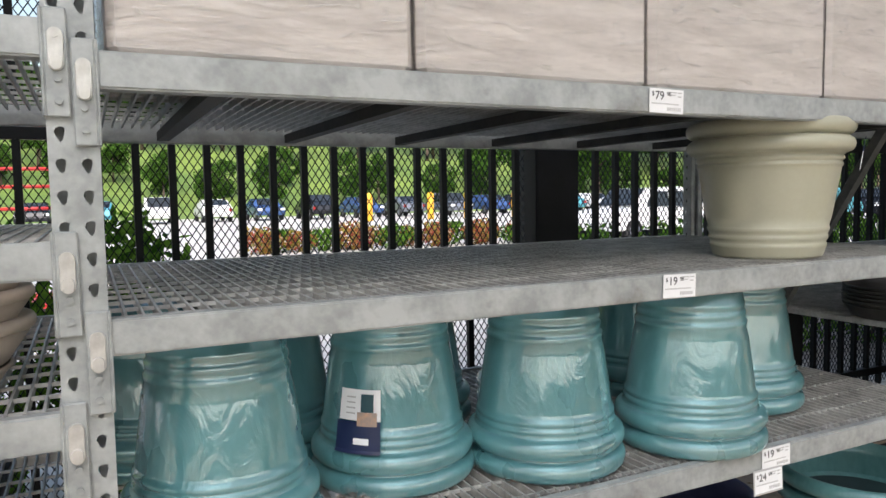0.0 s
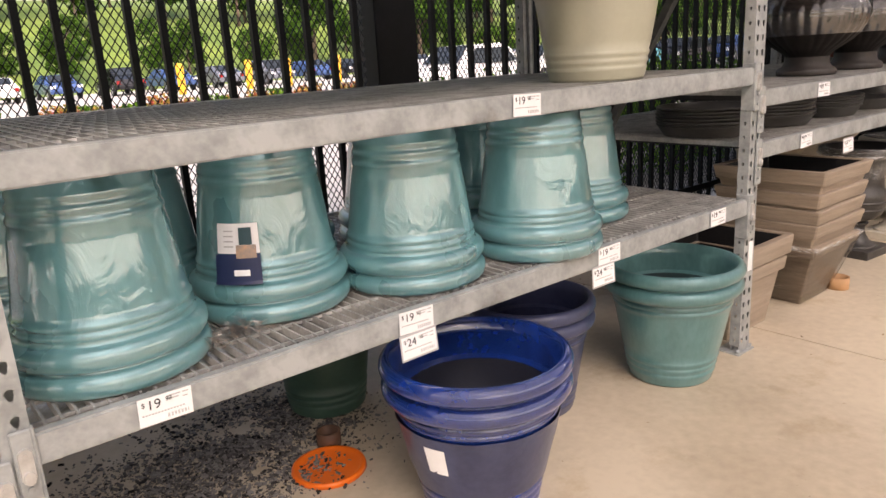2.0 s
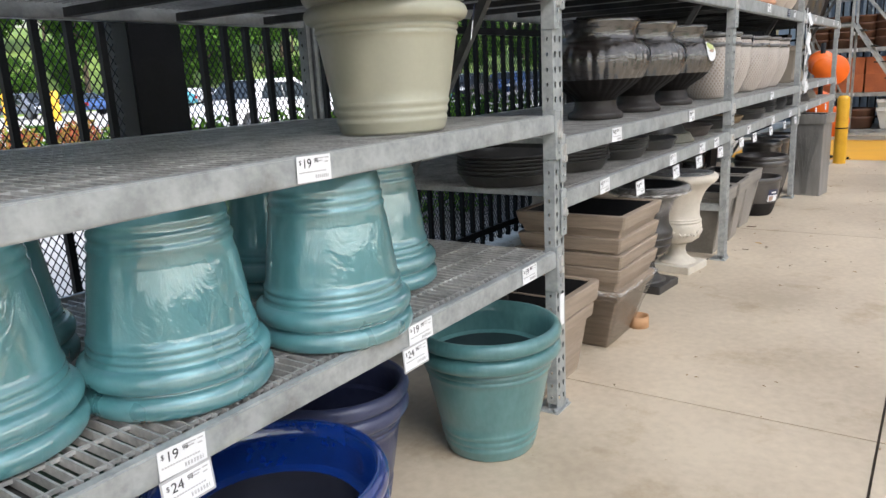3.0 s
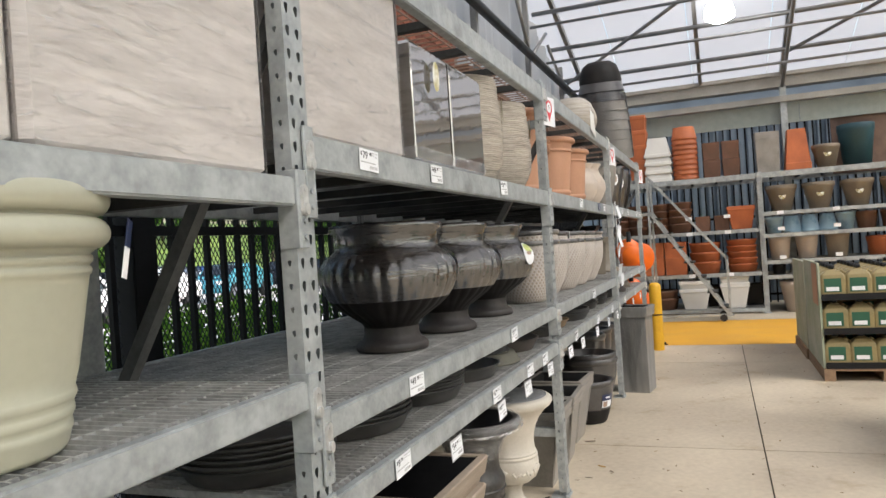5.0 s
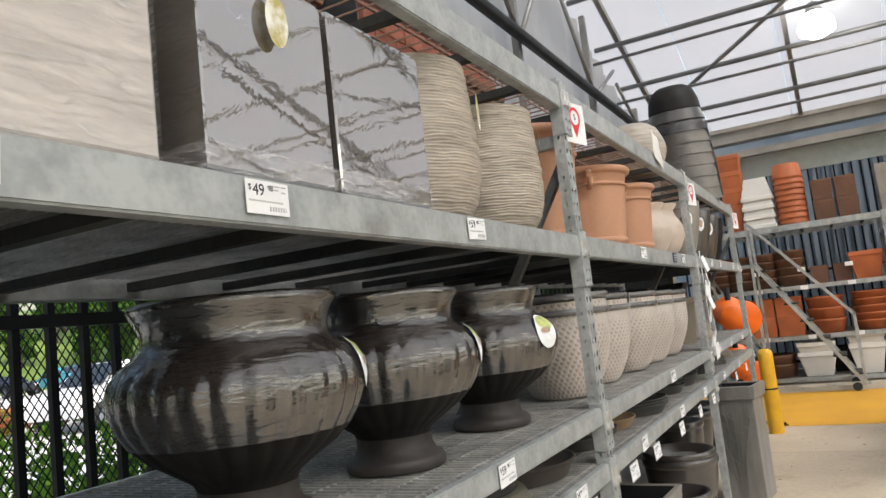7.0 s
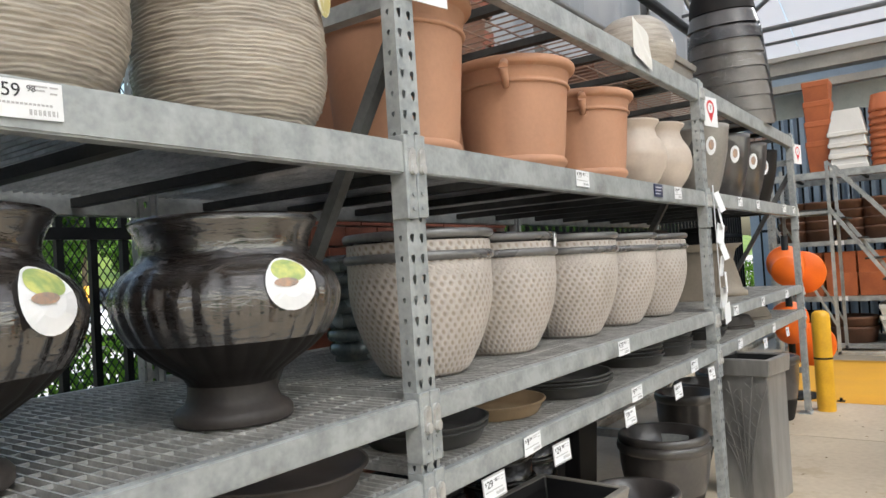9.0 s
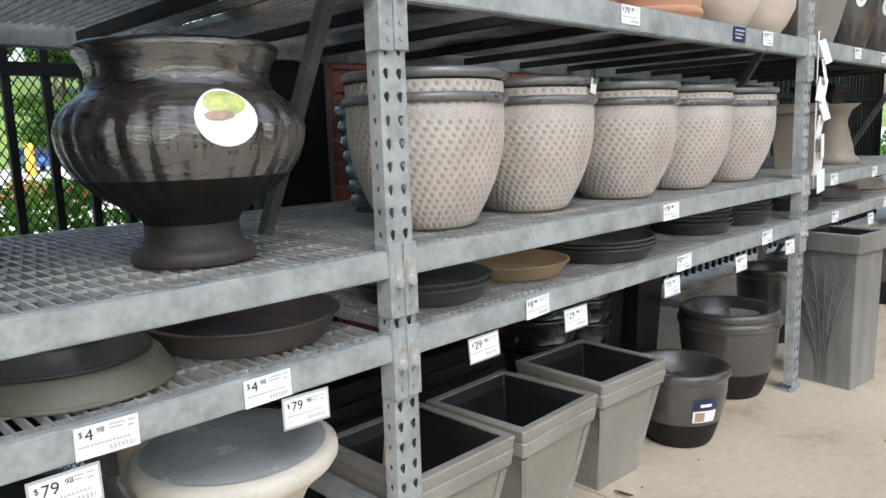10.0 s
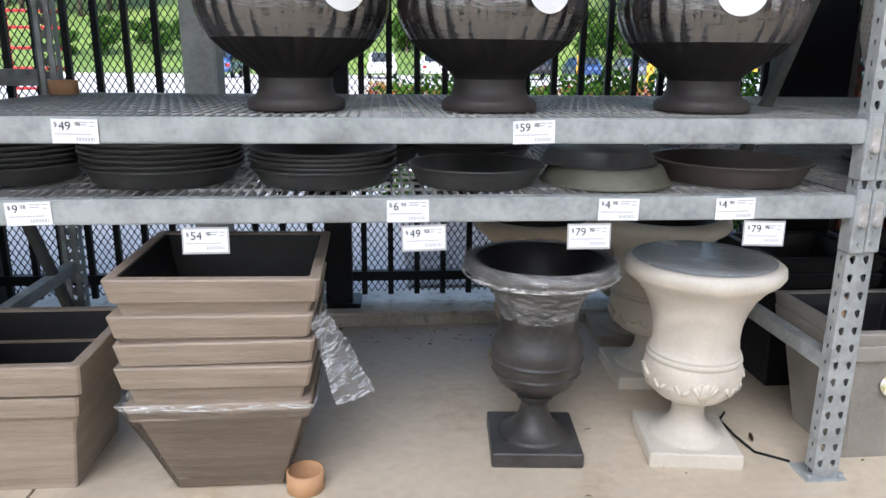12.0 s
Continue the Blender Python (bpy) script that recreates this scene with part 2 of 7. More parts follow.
TERRADK = mat("orange_terracotta", (0.45, 0.13, 0.045), (0.34, 0.095, 0.035), 0.65, 0, 5, 60, 0.1, vary=0.12)
TERRABR = mat("brown_clay", (0.16, 0.075, 0.045), (0.1, 0.05, 0.03), 0.6, 0, 5, 60, 0.1, vary=0.15)
WHITEPL = mat("white_plastic", (0.74, 0.73, 0.7), (0.66, 0.65, 0.62), 0.5, 0, 4, 60, 0.04, contrast=0.3)
TAUPE = mat("taupe_resin", (0.24, 0.205, 0.16), (0.19, 0.16, 0.125), 0.6, 0, 4, 60, 0.08, vary=0.06)
PALEBLUE = mat("pale_blue_ceramic", (0.33, 0.47, 0.56), (0.25, 0.38, 0.48), 0.3, 0, 4, 50, 0.05, coat=0.4, vary=0.15)
DEEPTEAL = mat("deep_blue_teal_resin", (0.02, 0.07, 0.09), (0.014, 0.05, 0.065), 0.45, 0, 4, 50, 0.08)
ORANGE = mat("orange_plastic", (0.83, 0.16, 0.012), (0.72, 0.13, 0.01), 0.4, 0, 4, 60, 0.03, contrast=0.2)
CUPTAN = mat("tan_cardboard_ring", (0.5, 0.29, 0.15), (0.42, 0.24, 0.12), 0.8, 0, 8, 60, 0.1)
CARD = mat("printed_card_white", (0.80, 0.81, 0.83), (0.74, 0.75, 0.77), 0.55, 0, 20, 90, 0.02, contrast=0.3)
INK = plain("black_ink", (0.02, 0.02, 0.025), 0.6)
INKGREY = plain("grey_ink", (0.42, 0.42, 0.43), 0.6)
REDINK = plain("red_print", (0.6, 0.03, 0.04), 0.5)
NAVY = plain("navy_print", (0.012, 0.02, 0.065), 0.35)
PHOTO = mat("printed_photo", (0.48, 0.3, 0.2), (0.26, 0.22, 0.2), 0.4, 0, 60, 160, 0.0)
STICKPIC = mat("sticker_flower_print", (0.8, 0.8, 0.74), (0.42, 0.36, 0.12), 0.4, 0, 18, 60, 0.0, contrast=0.8)
BRICK = mat("red_brick", (0.30, 0.105, 0.065), (0.18, 0.065, 0.045), 0.85, 0, 12, 90, 0.3, vary=0.25)
MORTAR = mat("mortar", (0.32, 0.28, 0.25), None, 0.9, 0, 12, 90, 0.3)
PIPE = mat("dull_steel_pipe", (0.27, 0.27, 0.265), (0.19, 0.19, 0.187), 0.45, 0.5, 5, 60, 0.05)
ROOFBEAM = mat("painted_roof_beam", (0.30, 0.29, 0.265), (0.22, 0.215, 0.2), 0.55, 0.1, 3, 40, 0.05)
ROOF = sheet_mat("translucent_roof_sheet", (0.47, 0.48, 0.50), 0.6)
DRAPE = sheet_mat("translucent_side_sheet", (0.44, 0.44, 0.45), 0.5)
FILM = wrap_film("clear_stretch_film")
MILKFILM = milky_film("milky_bunched_film", 0.7)
THINFILM = milky_film("thin_bunched_film", 0.22)
ZINC = mat("bright_zinc_clip", (0.62, 0.62, 0.61), (0.45, 0.45, 0.44), 0.3, 0.6, 20, 90, 0.05)
LEAF = leaf_mat("shrub_leaf", (0.035, 0.095, 0.012), (0.14, 0.27, 0.035))
TREELEAF = leaf_mat("tree_leaf", (0.03, 0.075, 0.015), (0.10, 0.2, 0.035))
FLOWER = leaf_mat("mixed_flowers", (0.3, 0.04, 0.05), (0.30, 0.30, 0.06))
BARK = mat("bark", (0.12, 0.09, 0.065), (0.07, 0.05, 0.04), 0.9, 0, 6, 50, 0.5)
GRASS = mat("mown_grass", (0.16, 0.23, 0.04), (0.07, 0.13, 0.024), 0.9, 0, 0.22, 2.5, 0.3)
LOT = mat("pale_parking_lot", (0.50, 0.485, 0.46), (0.40, 0.39, 0.37), 0.85, 0, 0.2, 9, 0.05)
SOIL = leaf_mat("potting_soil", (0.014, 0.013, 0.013), (0.26, 0.25, 0.245), 0.0)
MULCH = mat("dark_soil_film", (0.3, 0.28, 0.26), (0.12, 0.11, 0.1), 0.95, 0, 12, 70, 0.4)
PALLETWOOD = mat("pallet_wood", (0.3, 0.2, 0.12), (0.2, 0.13, 0.08), 0.8, 0, 4, 40, 0.2, stretch=(1, 6, 6))
JUGTAN = mat("bronze_jug_plastic", (0.33, 0.26, 0.12), (0.26, 0.2, 0.09), 0.4, 0.1, 5, 50, 0.05, coat=0.2)
LABELGREEN = plain("green_label", (0.02, 0.09, 0.05), 0.5)
BAGWHITE = mat("printed_bag_plastic", (0.55, 0.56, 0.52), (0.3, 0.36, 0.33), 0.45, 0, 7, 30, 0.4, coat=0.2)
DISPLAYCARD = mat("display_cardboard", (0.42, 0.42, 0.34), (0.25, 0.3, 0.2), 0.7, 0, 3, 20, 0.05)
TYRE = plain("tyre_rubber", (0.015, 0.015, 0.016), 0.8)
GLASSDK = plain("car_window_glass", (0.02, 0.025, 0.03), 0.08)
CARWHITE = plain("white_car_paint", (0.75, 0.76, 0.78), 0.2)
CARBLUE = plain("blue_car_paint", (0.05, 0.1, 0.25), 0.2, 0.3)
CARGREY = plain("grey_car_paint", (0.2, 0.22, 0.26), 0.2, 0.5)
CARDARK = plain("dark_car_paint", (0.02, 0.022, 0.028), 0.2, 0.3)
CARRED = plain("red_car_paint", (0.3, 0.02, 0.02), 0.25, 0.2)
CARTEAL = plain("teal_car_paint", (0.08, 0.3, 0.38), 0.25, 0.2)
REDSTEEL = plain("red_painted_steel", (0.5, 0.03, 0.03), 0.4)
WALLGREY = mat("grey_wall_panel", (0.36, 0.36, 0.35), (0.3, 0.3, 0.29), 0.7, 0, 1.5, 30, 0.05)
CORRUG = mat("blue_grey_corrugated_wall", (0.24, 0.30, 0.37), (0.19, 0.24, 0.3), 0.5, 0.2, 2, 30, 0.05)
LAMPGLOW = plain("lit_lamp_globe", (1.0, 0.98, 0.94), 0.4, 0, 9.0)


def speckle(m, scale, low, high, dark):
    """Adds stains with edges of their own to a material's colour."""
    n, l = m.node_tree.nodes, m.node_tree.links
    tc, ns, rp, mx = n.new("ShaderNodeTexCoord"), n.new("ShaderNodeTexNoise"), n.new("ShaderNodeValToRGB"), n.new("ShaderNodeMix")
    ns.inputs["Scale"].default_value, ns.inputs["Detail"].default_value, ns.inputs["Roughness"].default_value = scale, 6, 0.65
    l.new(tc.outputs["Object"], ns.inputs[0]), l.new(ns.outputs[0], rp.inputs[0])
    rp.color_ramp.elements[0].position, rp.color_ramp.elements[1].position = low, high
    rp.color_ramp.elements[0].color, rp.color_ramp.elements[1].color = (1, 1, 1, 1), (*dark, 1)
    mx.data_type, mx.blend_type = 'RGBA', 'MULTIPLY'
    mx.inputs[0].default_value = 1.0
    b = n["Principled BSDF"]
    l.new(b.inputs["Base Color"].links[0].from_socket, mx.inputs[6])
    l.new(rp.outputs[0], mx.inputs[7])
    l.new(mx.outputs[2], b.inputs["Base Color"])


speckle(CONCRETE, 2.6, 0.56, 0.66, (0.84, 0.8, 0.74))
speckle(CONCRETE, 0.8, 0.56, 0.68, (0.93, 0.92, 0.9))
speckle(CONCRETE, 38, 0.68, 0.72, (0.55, 0.48, 0.42))
speckle(KERB, 14, 0.55, 0.65, (0.6, 0.58, 0.52))
speckle(GALV, 5, 0.6, 0.68, (0.82, 0.8, 0.77))
speckle(TERRA, 7, 0.58, 0.7, (1.0, 0.88, 0.8))


# ---- mesh helpers ----
def box(bm, x0, y0, z0, x1, y1, z1, m=None):
    vs = [bm.verts.new(p) for p in ((x0, y0, z0), (x1, y0, z0), (x1, y1, z0), (x0, y1, z0), (x0, y0, z1), (x1, y0, z1), (x1, y1, z1), (x0, y1, z1))]
    if m is not None:
        for v in vs:
            v.co = m @ v.co
    for f in ((3, 2, 1, 0), (4, 5, 6, 7), (0, 1, 5, 4), (1, 2, 6, 5), (2, 3, 7, 6), (3, 0, 4, 7)):
        bm.faces.new([vs[i] for i in f])
    return vs


def bar(bm, a, b, w, h=None, up=(0, 0, 1)):
    """A square bar from a to b."""
    a, b = Vector(a), Vector(b)
    d = (b - a)
    L = d.length
    d.normalize()
    u = Vector(up)
    if abs(d.dot(u)) > 0.98:
        u = Vector((0, 1, 0))
    s = d.cross(u).normalized()
    u = s.cross(d)
    h = h or w
    m = Matrix((s, d, u)).transposed().to_4x4()
    m.translation = a
    box(bm, -w / 2, 0, -h / 2, w / 2, L, h / 2, m)


def tube(bm, a, b, r, n=8, r2=None):
    a, b = Vector(a), Vector(b)
    d = (b - a).normalized()
    u = Vector((0, 0, 1)) if abs(d.z) < 0.95 else Vector((1, 0, 0))
    s = d.cross(u).normalized()
    u = s.cross(d)
    r2 = r if r2 is None else r2
    ra = [bm.verts.new(a + (s * math.cos(2 * math.pi * i / n) + u * math.sin(2 * math.pi * i / n)) * r) for i in range(n)]
    rb = [bm.verts.new(b + (s * math.cos(2 * math.pi * i / n) + u * math.sin(2 * math.pi * i / n)) * r2) for i in range(n)]
    for i in range(n):
        f = bm.faces.new((ra[i], ra[(i + 1) % n], rb[(i + 1) % n], rb[i]))
        f.smooth = True
    bm.faces.new(ra[::-1]), bm.faces.new(rb)


def lathe(bm, prof, n=40, wave=None):
    """Turns the outline (radius, height) round the z axis; wave(angle, radius, z, row) changes the radius."""
    rings = []
    for k, (r, z) in enumerate(prof):
        if r <= 1e-5:
            rings.append([bm.verts.new((0, 0, z))])
            continue
        ring = []
        for i in range(n):
            a = 2 * math.pi * i / n
            q = wave(a, r, z, k) if wave else r
            ring.append(bm.verts.new((q * math.cos(a), q * math.sin(a), z)))
        rings.append(ring)
    for p, q in zip(rings, rings[1:]):
        if len(p) == 1 and len(q) == 1:
            continue
        for i in range(n):
            j = (i + 1) % n
            if len(p) == 1:
                f = bm.faces.new((p[0], q[j], q[i]))
            elif len(q) == 1:
                f = bm.faces.new((p[i], p[j], q[0]))
            else:
                f = bm.faces.new((p[i], p[j], q[j], q[i]))
            f.smooth = True
    return bm


def square(bm, prof, ratio=1.0, ch=0.06):
    """Loops of a chamfered square (half side, height)."""
    rings = []
    for h, z in prof:
        if h <= 1e-5:
            rings.append([bm.verts.new((0, 0, z))])
            continue
        w, d, c = h, h * ratio, h * ch
        pts = ((w, -d + c), (w, d - c), (w - c, d), (-w + c, d), (-w, d - c), (-w, -d + c), (-w + c, -d), (w - c, -d))
        rings.append([bm.verts.new((*p, z)) for p in pts])
    for p, q in zip(rings, rings[1:]):
        for i in range(8):
            j = (i + 1) % 8
            if len(p) == 1:
                bm.faces.new((p[0], q[j], q[i]))
            elif len(q) == 1:
                bm.faces.new((p[i], p[j], q[0]))
            else:
                bm.faces.new((p[i], p[j], q[j], q[i]))
    return bm


def mesh_of(name, bm, material):
    me = bpy.data.meshes.new(name)
    bm.normal_update()
    bm.to_mesh(me)
    bm.free()
    if material:
        me.materials.append(material)
    return me


def part(name, bm, material, parent, label="", m=None):
    ob = new(name, mesh_of(name, bm, material) if isinstance(bm, bmesh.types.BMesh) else bm)
    ob.parent = parent
    if m is not None:
        ob.matrix_basis = m
    if label:
        tagged(ob, label)
    return ob


def thing(name, label, category, m=None, group="", kind="", bm=None, material=None):
    ob = new(name, mesh_of(name, bm, material) if bm else None)
    if m is not None:
        ob.matrix_basis = m
    return tagged(ob, label, category, group, kind)


def bead(r, z0, z1, b, n=6):
    """Points of a rounded bulge from z0 to z1 that stands b out of radius r."""
    return [(r + b * math.sin(math.pi * i / n), z0 + (z1 - z0) * (0.5 - 0.5 * math.cos(math.pi * i / n))) for i in range(n + 1)]


def at_height(prof, z):
    for (r0, z0), (r1, z1) in zip(prof, prof[1:]):
        if z1 > z0 and z0 <= z <= z1:
            return r0 + (r1 - r0) * (z - z0) / (z1 - z0)
    return prof[-1][0]


def curved_label(prof, z0, z1, half_angle, angle, off=0.002, oval=False, nx=10, nz=10):
    """A sheet that lies on a turned shape."""
    bm = bmesh.new()
    if oval:
        zc, hz = (z0 + z1) / 2, (z1 - z0) / 2
        rows = []
        c = bm.verts.new(((at_height(prof, zc) + off) * math.cos(angle), (at_height(prof, zc) + off) * math.sin(angle), zc))
        for k in (0.5, 1.0):
            ring = []
            for i in range(24):
                a = 2 * math.pi * i / 24
                z = zc + hz * k * math.sin(a)
                t = angle + half_angle * k * math.cos(a)
                r = at_height(prof, z) + off
                ring.append(bm.verts.new((r * math.cos(t), r * math.sin(t), z)))
            rows.append(ring)
        for i in range(24):
            j = (i + 1) % 24
            bm.faces.new((c, rows[0][i], rows[0][j]))
            bm.faces.new((rows[0][i], rows[1][i], rows[1][j], rows[0][j]))
        return bm
    grid = []
    for k in range(nz + 1):
        z = z0 + (z1 - z0) * k / nz
        r = at_height(prof, z) + off
        grid.append([bm.verts.new((r * math.cos(angle + half_angle * (2 * i / nx - 1)), r * math.sin(angle + half_angle * (2 * i / nx - 1)), z)) for i in range(nx + 1)])
    for k in range(nz):
        for i in range(nx):
            bm.faces.new((grid[k][i], grid[k][i + 1], grid[k + 1][i + 1], grid[k + 1][i]))
    return bm


TEXTS = {}


def text_mesh(body, size):
    key = (body, size)
    if key not in TEXTS:
        cu = bpy.data.curves.new("writing", 'FONT')
        cu.body, cu.size, cu.align_x, cu.align_y, cu.extrude = body, size, 'LEFT', 'CENTER', 0.0004
        ob = bpy.data.objects.new("writing", cu)
        scene.collection.objects.link(ob)
        bpy.context.view_layer.update()
        me = bpy.data.meshes.new_from_object(ob.evaluated_get(bpy.context.evaluated_depsgraph_get()))
        bpy.data.objects.remove(ob)
        me.materials.clear()
        me.materials.append(INK)
        TEXTS[key] = me
    return TEXTS[key]


def weave_mat():
    m = bpy.data.materials["woven_ceramic"]
    n, l = m.node_tree.nodes, m.node_tree.links
    tc, sep = n.new("ShaderNodeTexCoord"), n.new("ShaderNodeSeparateXYZ")
    l.new(tc.outputs["Object"], sep.inputs[0])
    def op(kind, a, b=None):
        q = n.new("ShaderNodeMath")
        q.operation = kind
        for i, v in enumerate((a, b)):
            if v is None:
                continue
            if isinstance(v, (int, float)):
                q.inputs[i].default_value = v
            else:
                l.new(v, q.inputs[i])
        return q.outputs[0]
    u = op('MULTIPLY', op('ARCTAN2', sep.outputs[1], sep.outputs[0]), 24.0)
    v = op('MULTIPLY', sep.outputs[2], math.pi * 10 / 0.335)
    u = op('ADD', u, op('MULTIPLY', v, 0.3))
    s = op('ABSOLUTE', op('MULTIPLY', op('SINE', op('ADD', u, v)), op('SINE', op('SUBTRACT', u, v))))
    # Tints the weave's pits darker, painting in the shade of the recesses.
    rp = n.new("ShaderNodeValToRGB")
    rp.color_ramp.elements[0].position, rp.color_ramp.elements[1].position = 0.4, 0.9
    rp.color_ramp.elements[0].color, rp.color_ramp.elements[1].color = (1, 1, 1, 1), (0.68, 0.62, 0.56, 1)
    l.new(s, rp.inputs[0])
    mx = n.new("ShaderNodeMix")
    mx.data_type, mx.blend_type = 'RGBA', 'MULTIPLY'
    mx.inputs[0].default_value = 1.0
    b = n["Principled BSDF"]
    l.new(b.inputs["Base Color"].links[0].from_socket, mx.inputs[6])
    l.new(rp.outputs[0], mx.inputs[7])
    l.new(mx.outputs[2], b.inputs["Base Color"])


weave_mat()


# ---- setting: floor, fence, walls, roof ----
PITCH = 2.515
DEPTH = 1.2


def slab(x0, y0, x1, y1, z, t=0.05):
    bm = bmesh.new()
    box(bm, x0, y0, z - t, x1, y1, z)
    return bm


bm = bmesh.new()
box(bm, -9, -11, -0.2, 17.5, 1.34, -0.012)
floor = tagged(new("floor", mesh_of("floor", bm, JOINT)), "worn beige concrete floor with sawn joints", "floor", kind="structure")
xs = [-9, -3.72, -0.47, 2.785, 6.03, 9.28, 10.55]
ys = [-11, -7.5, -4.27, -1.03, 1.335]
for i in range(len(xs) - 1):
    for j in range(len(ys) - 1):
        bm = bmesh.new()
        box(bm, xs[i] + 0.0045, ys[j] + 0.0045, -0.05, xs[i + 1] - 0.0045, ys[j + 1] - 0.0045, 0)
        part("concrete_slab", bm, CONCRETE, floor)
bm = bmesh.new()
box(bm, 10.556, -11, -0.05, 13.1, 1.335, 0)
part("yellow_band", bm, YELLOWFLOOR, floor, "yellow painted safety band across the floor")
bm = bmesh.new()
box(bm, 13.104, -11, -0.05, 17.4, 1.335, 0)
part("concrete_slab", bm, CONCRETE, floor)

bm = bmesh.new()
box(bm, -9, 1.34, -0.2, 17.5, 1.72, 0.055)
bmesh.ops.bevel(bm, geom=[e for e in bm.edges if abs(e.verts[0].co.y - e.verts[1].co.y) < 1e-6 and e.verts[0].co.z > 0 and e.verts[1].co.z > 0], offset=0.015, segments=2, affect='EDGES')
tagged(new("kerb", mesh_of("kerb", bm, KERB)), "dirty concrete kerb under the fence", "kerb", kind="structure")

# ground outside: one sheet to the horizon that rises to a grassy bank
bm = bmesh.new()
gx = [-400, -150, -80, -40, -20, 0, 20, 40, 60, 90, 130, 220, 420]
gy = [1.5, 4, 10, 20, 40, 56, 62, 70, 80, 95, 120, 200, 600]
gz = [-0.06, -0.06, -0.06, -0.08, -0.1, -0.1, 0.4, 2.2, 5.0, 9.0, 12.0, 14.0, 14.0]
grid = [[bm.verts.new((x, y, z)) for x in gx] for y, z in zip(gy, gz)]
for j in range(len(gy) - 1):
    for i in range(len(gx) - 1):
        bm.faces.new((grid[j][i], grid[j][i + 1], grid[j + 1][i + 1], grid[j + 1][i]))
near = [[bm.verts.new((x, y, -0.3)) for x in gx] for y in (-600, 1.5)]
for i in range(len(gx) - 1):
    bm.faces.new((near[0][i], near[0][i + 1], near[1][i + 1], near[1][i]))
ground = tagged(new("ground", mesh_of("ground", bm, GRASS)), "mown grass ground rising to a bank", "ground", kind="structure")
bm = bmesh.new()
box(bm, -120, 1.73, -0.3, 180, 55, -0.045)
tagged(new("pavement", mesh_of("pavement", bm, LOT)), "pale concrete parking lot in flat light", "parking lot", kind="structure")


bm = bmesh.new()
box(bm, 3.9, 2.0, -0.2, 30, 4.9, -0.02)
tagged(new("planting_bed", mesh_of("planting_bed", bm, MULCH)), "dark mulched planting bed beyond the fence", "planting bed", kind="structure")


# fence
def fence_panel(x0, x1, first):
    f = tagged(new("fence"), "black steel picket fence backed with expanded metal mesh", "fence", kind="structure")
    bm = bmesh.new()
    box(bm, -0.0127, -0.0127, 0.10, 0.0127, 0.0127, 2.45)
    me = mesh_of("picket", bm, BLACKSTEEL)
    n = int((x1 - x0) / 0.122)
    for i in range(n + 1):
        ob = part("picket", me, None, f, m=pose(x0 + first + 0.122 * i, 1.5, 0))
    for z in (0.19, 1.55, 2.42):
        bm = bmesh.new()
        box(bm, x0, 1.482, z - 0.022, x1, 1.52, z + 0.022)
        part("rail", bm, BLACKSTEEL, f)
    bm = bmesh.new()
    w, h, z0, z1 = 0.030, 0.046, 0.10, 2.45
    run = (z1 - z0) * w / h
    k = int((x1 - x0 + run) / w) + 1
    for i in range(k):
        for s in (1, -1):
            xa = x0 - run + i * w if s > 0 else x0 + i * w
            xb = xa + run * s
            def clip(xx):
                return z0 + (xx - xa) / (xb - xa) * (z1 - z0)
            pts = sorted([(clip(min(max(q, x0), x1)), min(max(q, x0), x1)) for q in (xa, xb)])
            if pts[1][0] - pts[0][0] < 0.02:
                continue
            bar(bm, (pts[0][1], 1.532, pts[0][0]), (pts[1][1], 1.532, pts[1][0]), 0.0036, 0.003, (0, 1, 0))
    tagged(part("mesh_panel", bm, BLACKSTEEL, f, "black expanded metal mesh"), kind="stuff")
    return f


fence_panel(-4.0, 1.83, 0.03)
fence_panel(2.06, 5.5, 0.03)
fence_panel(7.85, 14.5, 0.06)


def column(x0, x1, y0, y1, z1, material, label):
    bm = bmesh.new()
    box(bm, x0, y0, 0.0, x1, y1, z1)
    box(bm, x0 - 0.04, y0 - 0.02, 0.055, x1 + 0.04, y1 + 0.04, 0.075)
    bmesh.ops.bevel(bm, geom=bm.edges[:], offset=0.006, segments=2, affect='EDGES')
    return tagged(new("column", mesh_of("column", bm, material)), label, "column", kind="structure")


column(1.83, 2.06, 1.43, 1.60, 4.4, BLACKSTEEL, "black painted steel column in the fence line")
column(2.99, 3.12, 1.23, 1.38, 4.4, GALV, "galvanised steel roof column by the fence")
# Black upright put in for a dark strip next to the galvanised column.
column(3.50, 3.62, 1.44, 1.56, 4.4, BLACKSTEEL, "black upright in the fence line")
column(5.55, 5.87, 1.42, 1.62, 4.4, BLACKSTEEL, "black painted steel column beside the brick pier")

# roof: ridges along y, gutters at x = 14.6, 2.6, -9.4
ROOFZ, RIDGE = 3.98, 5.75
roof_lines = [(17.6, 4.85), (14.6, ROOFZ), (8.6, RIDGE), (2.6, ROOFZ), (-3.4, RIDGE), (-9.4, ROOFZ)]
bm = bmesh.new()
for (xa, za), (xb, zb) in zip(roof_lines, roof_lines[1:]):
    for j in range(11):
        y0, y1 = -11.2 + j * 1.178, -11.2 + (j + 1) * 1.178 - 0.01
        bm.faces.new([bm.verts.new(p) for p in ((xa, y0, za), (xa, y1, za), (xb, y1, zb), (xb, y0, zb))])
ceiling = tagged(new("ceiling", mesh_of("ceiling", bm, ROOF)), "translucent white greenhouse roof sheets", "roof", kind="structure")
ceiling.visible_shadow = False

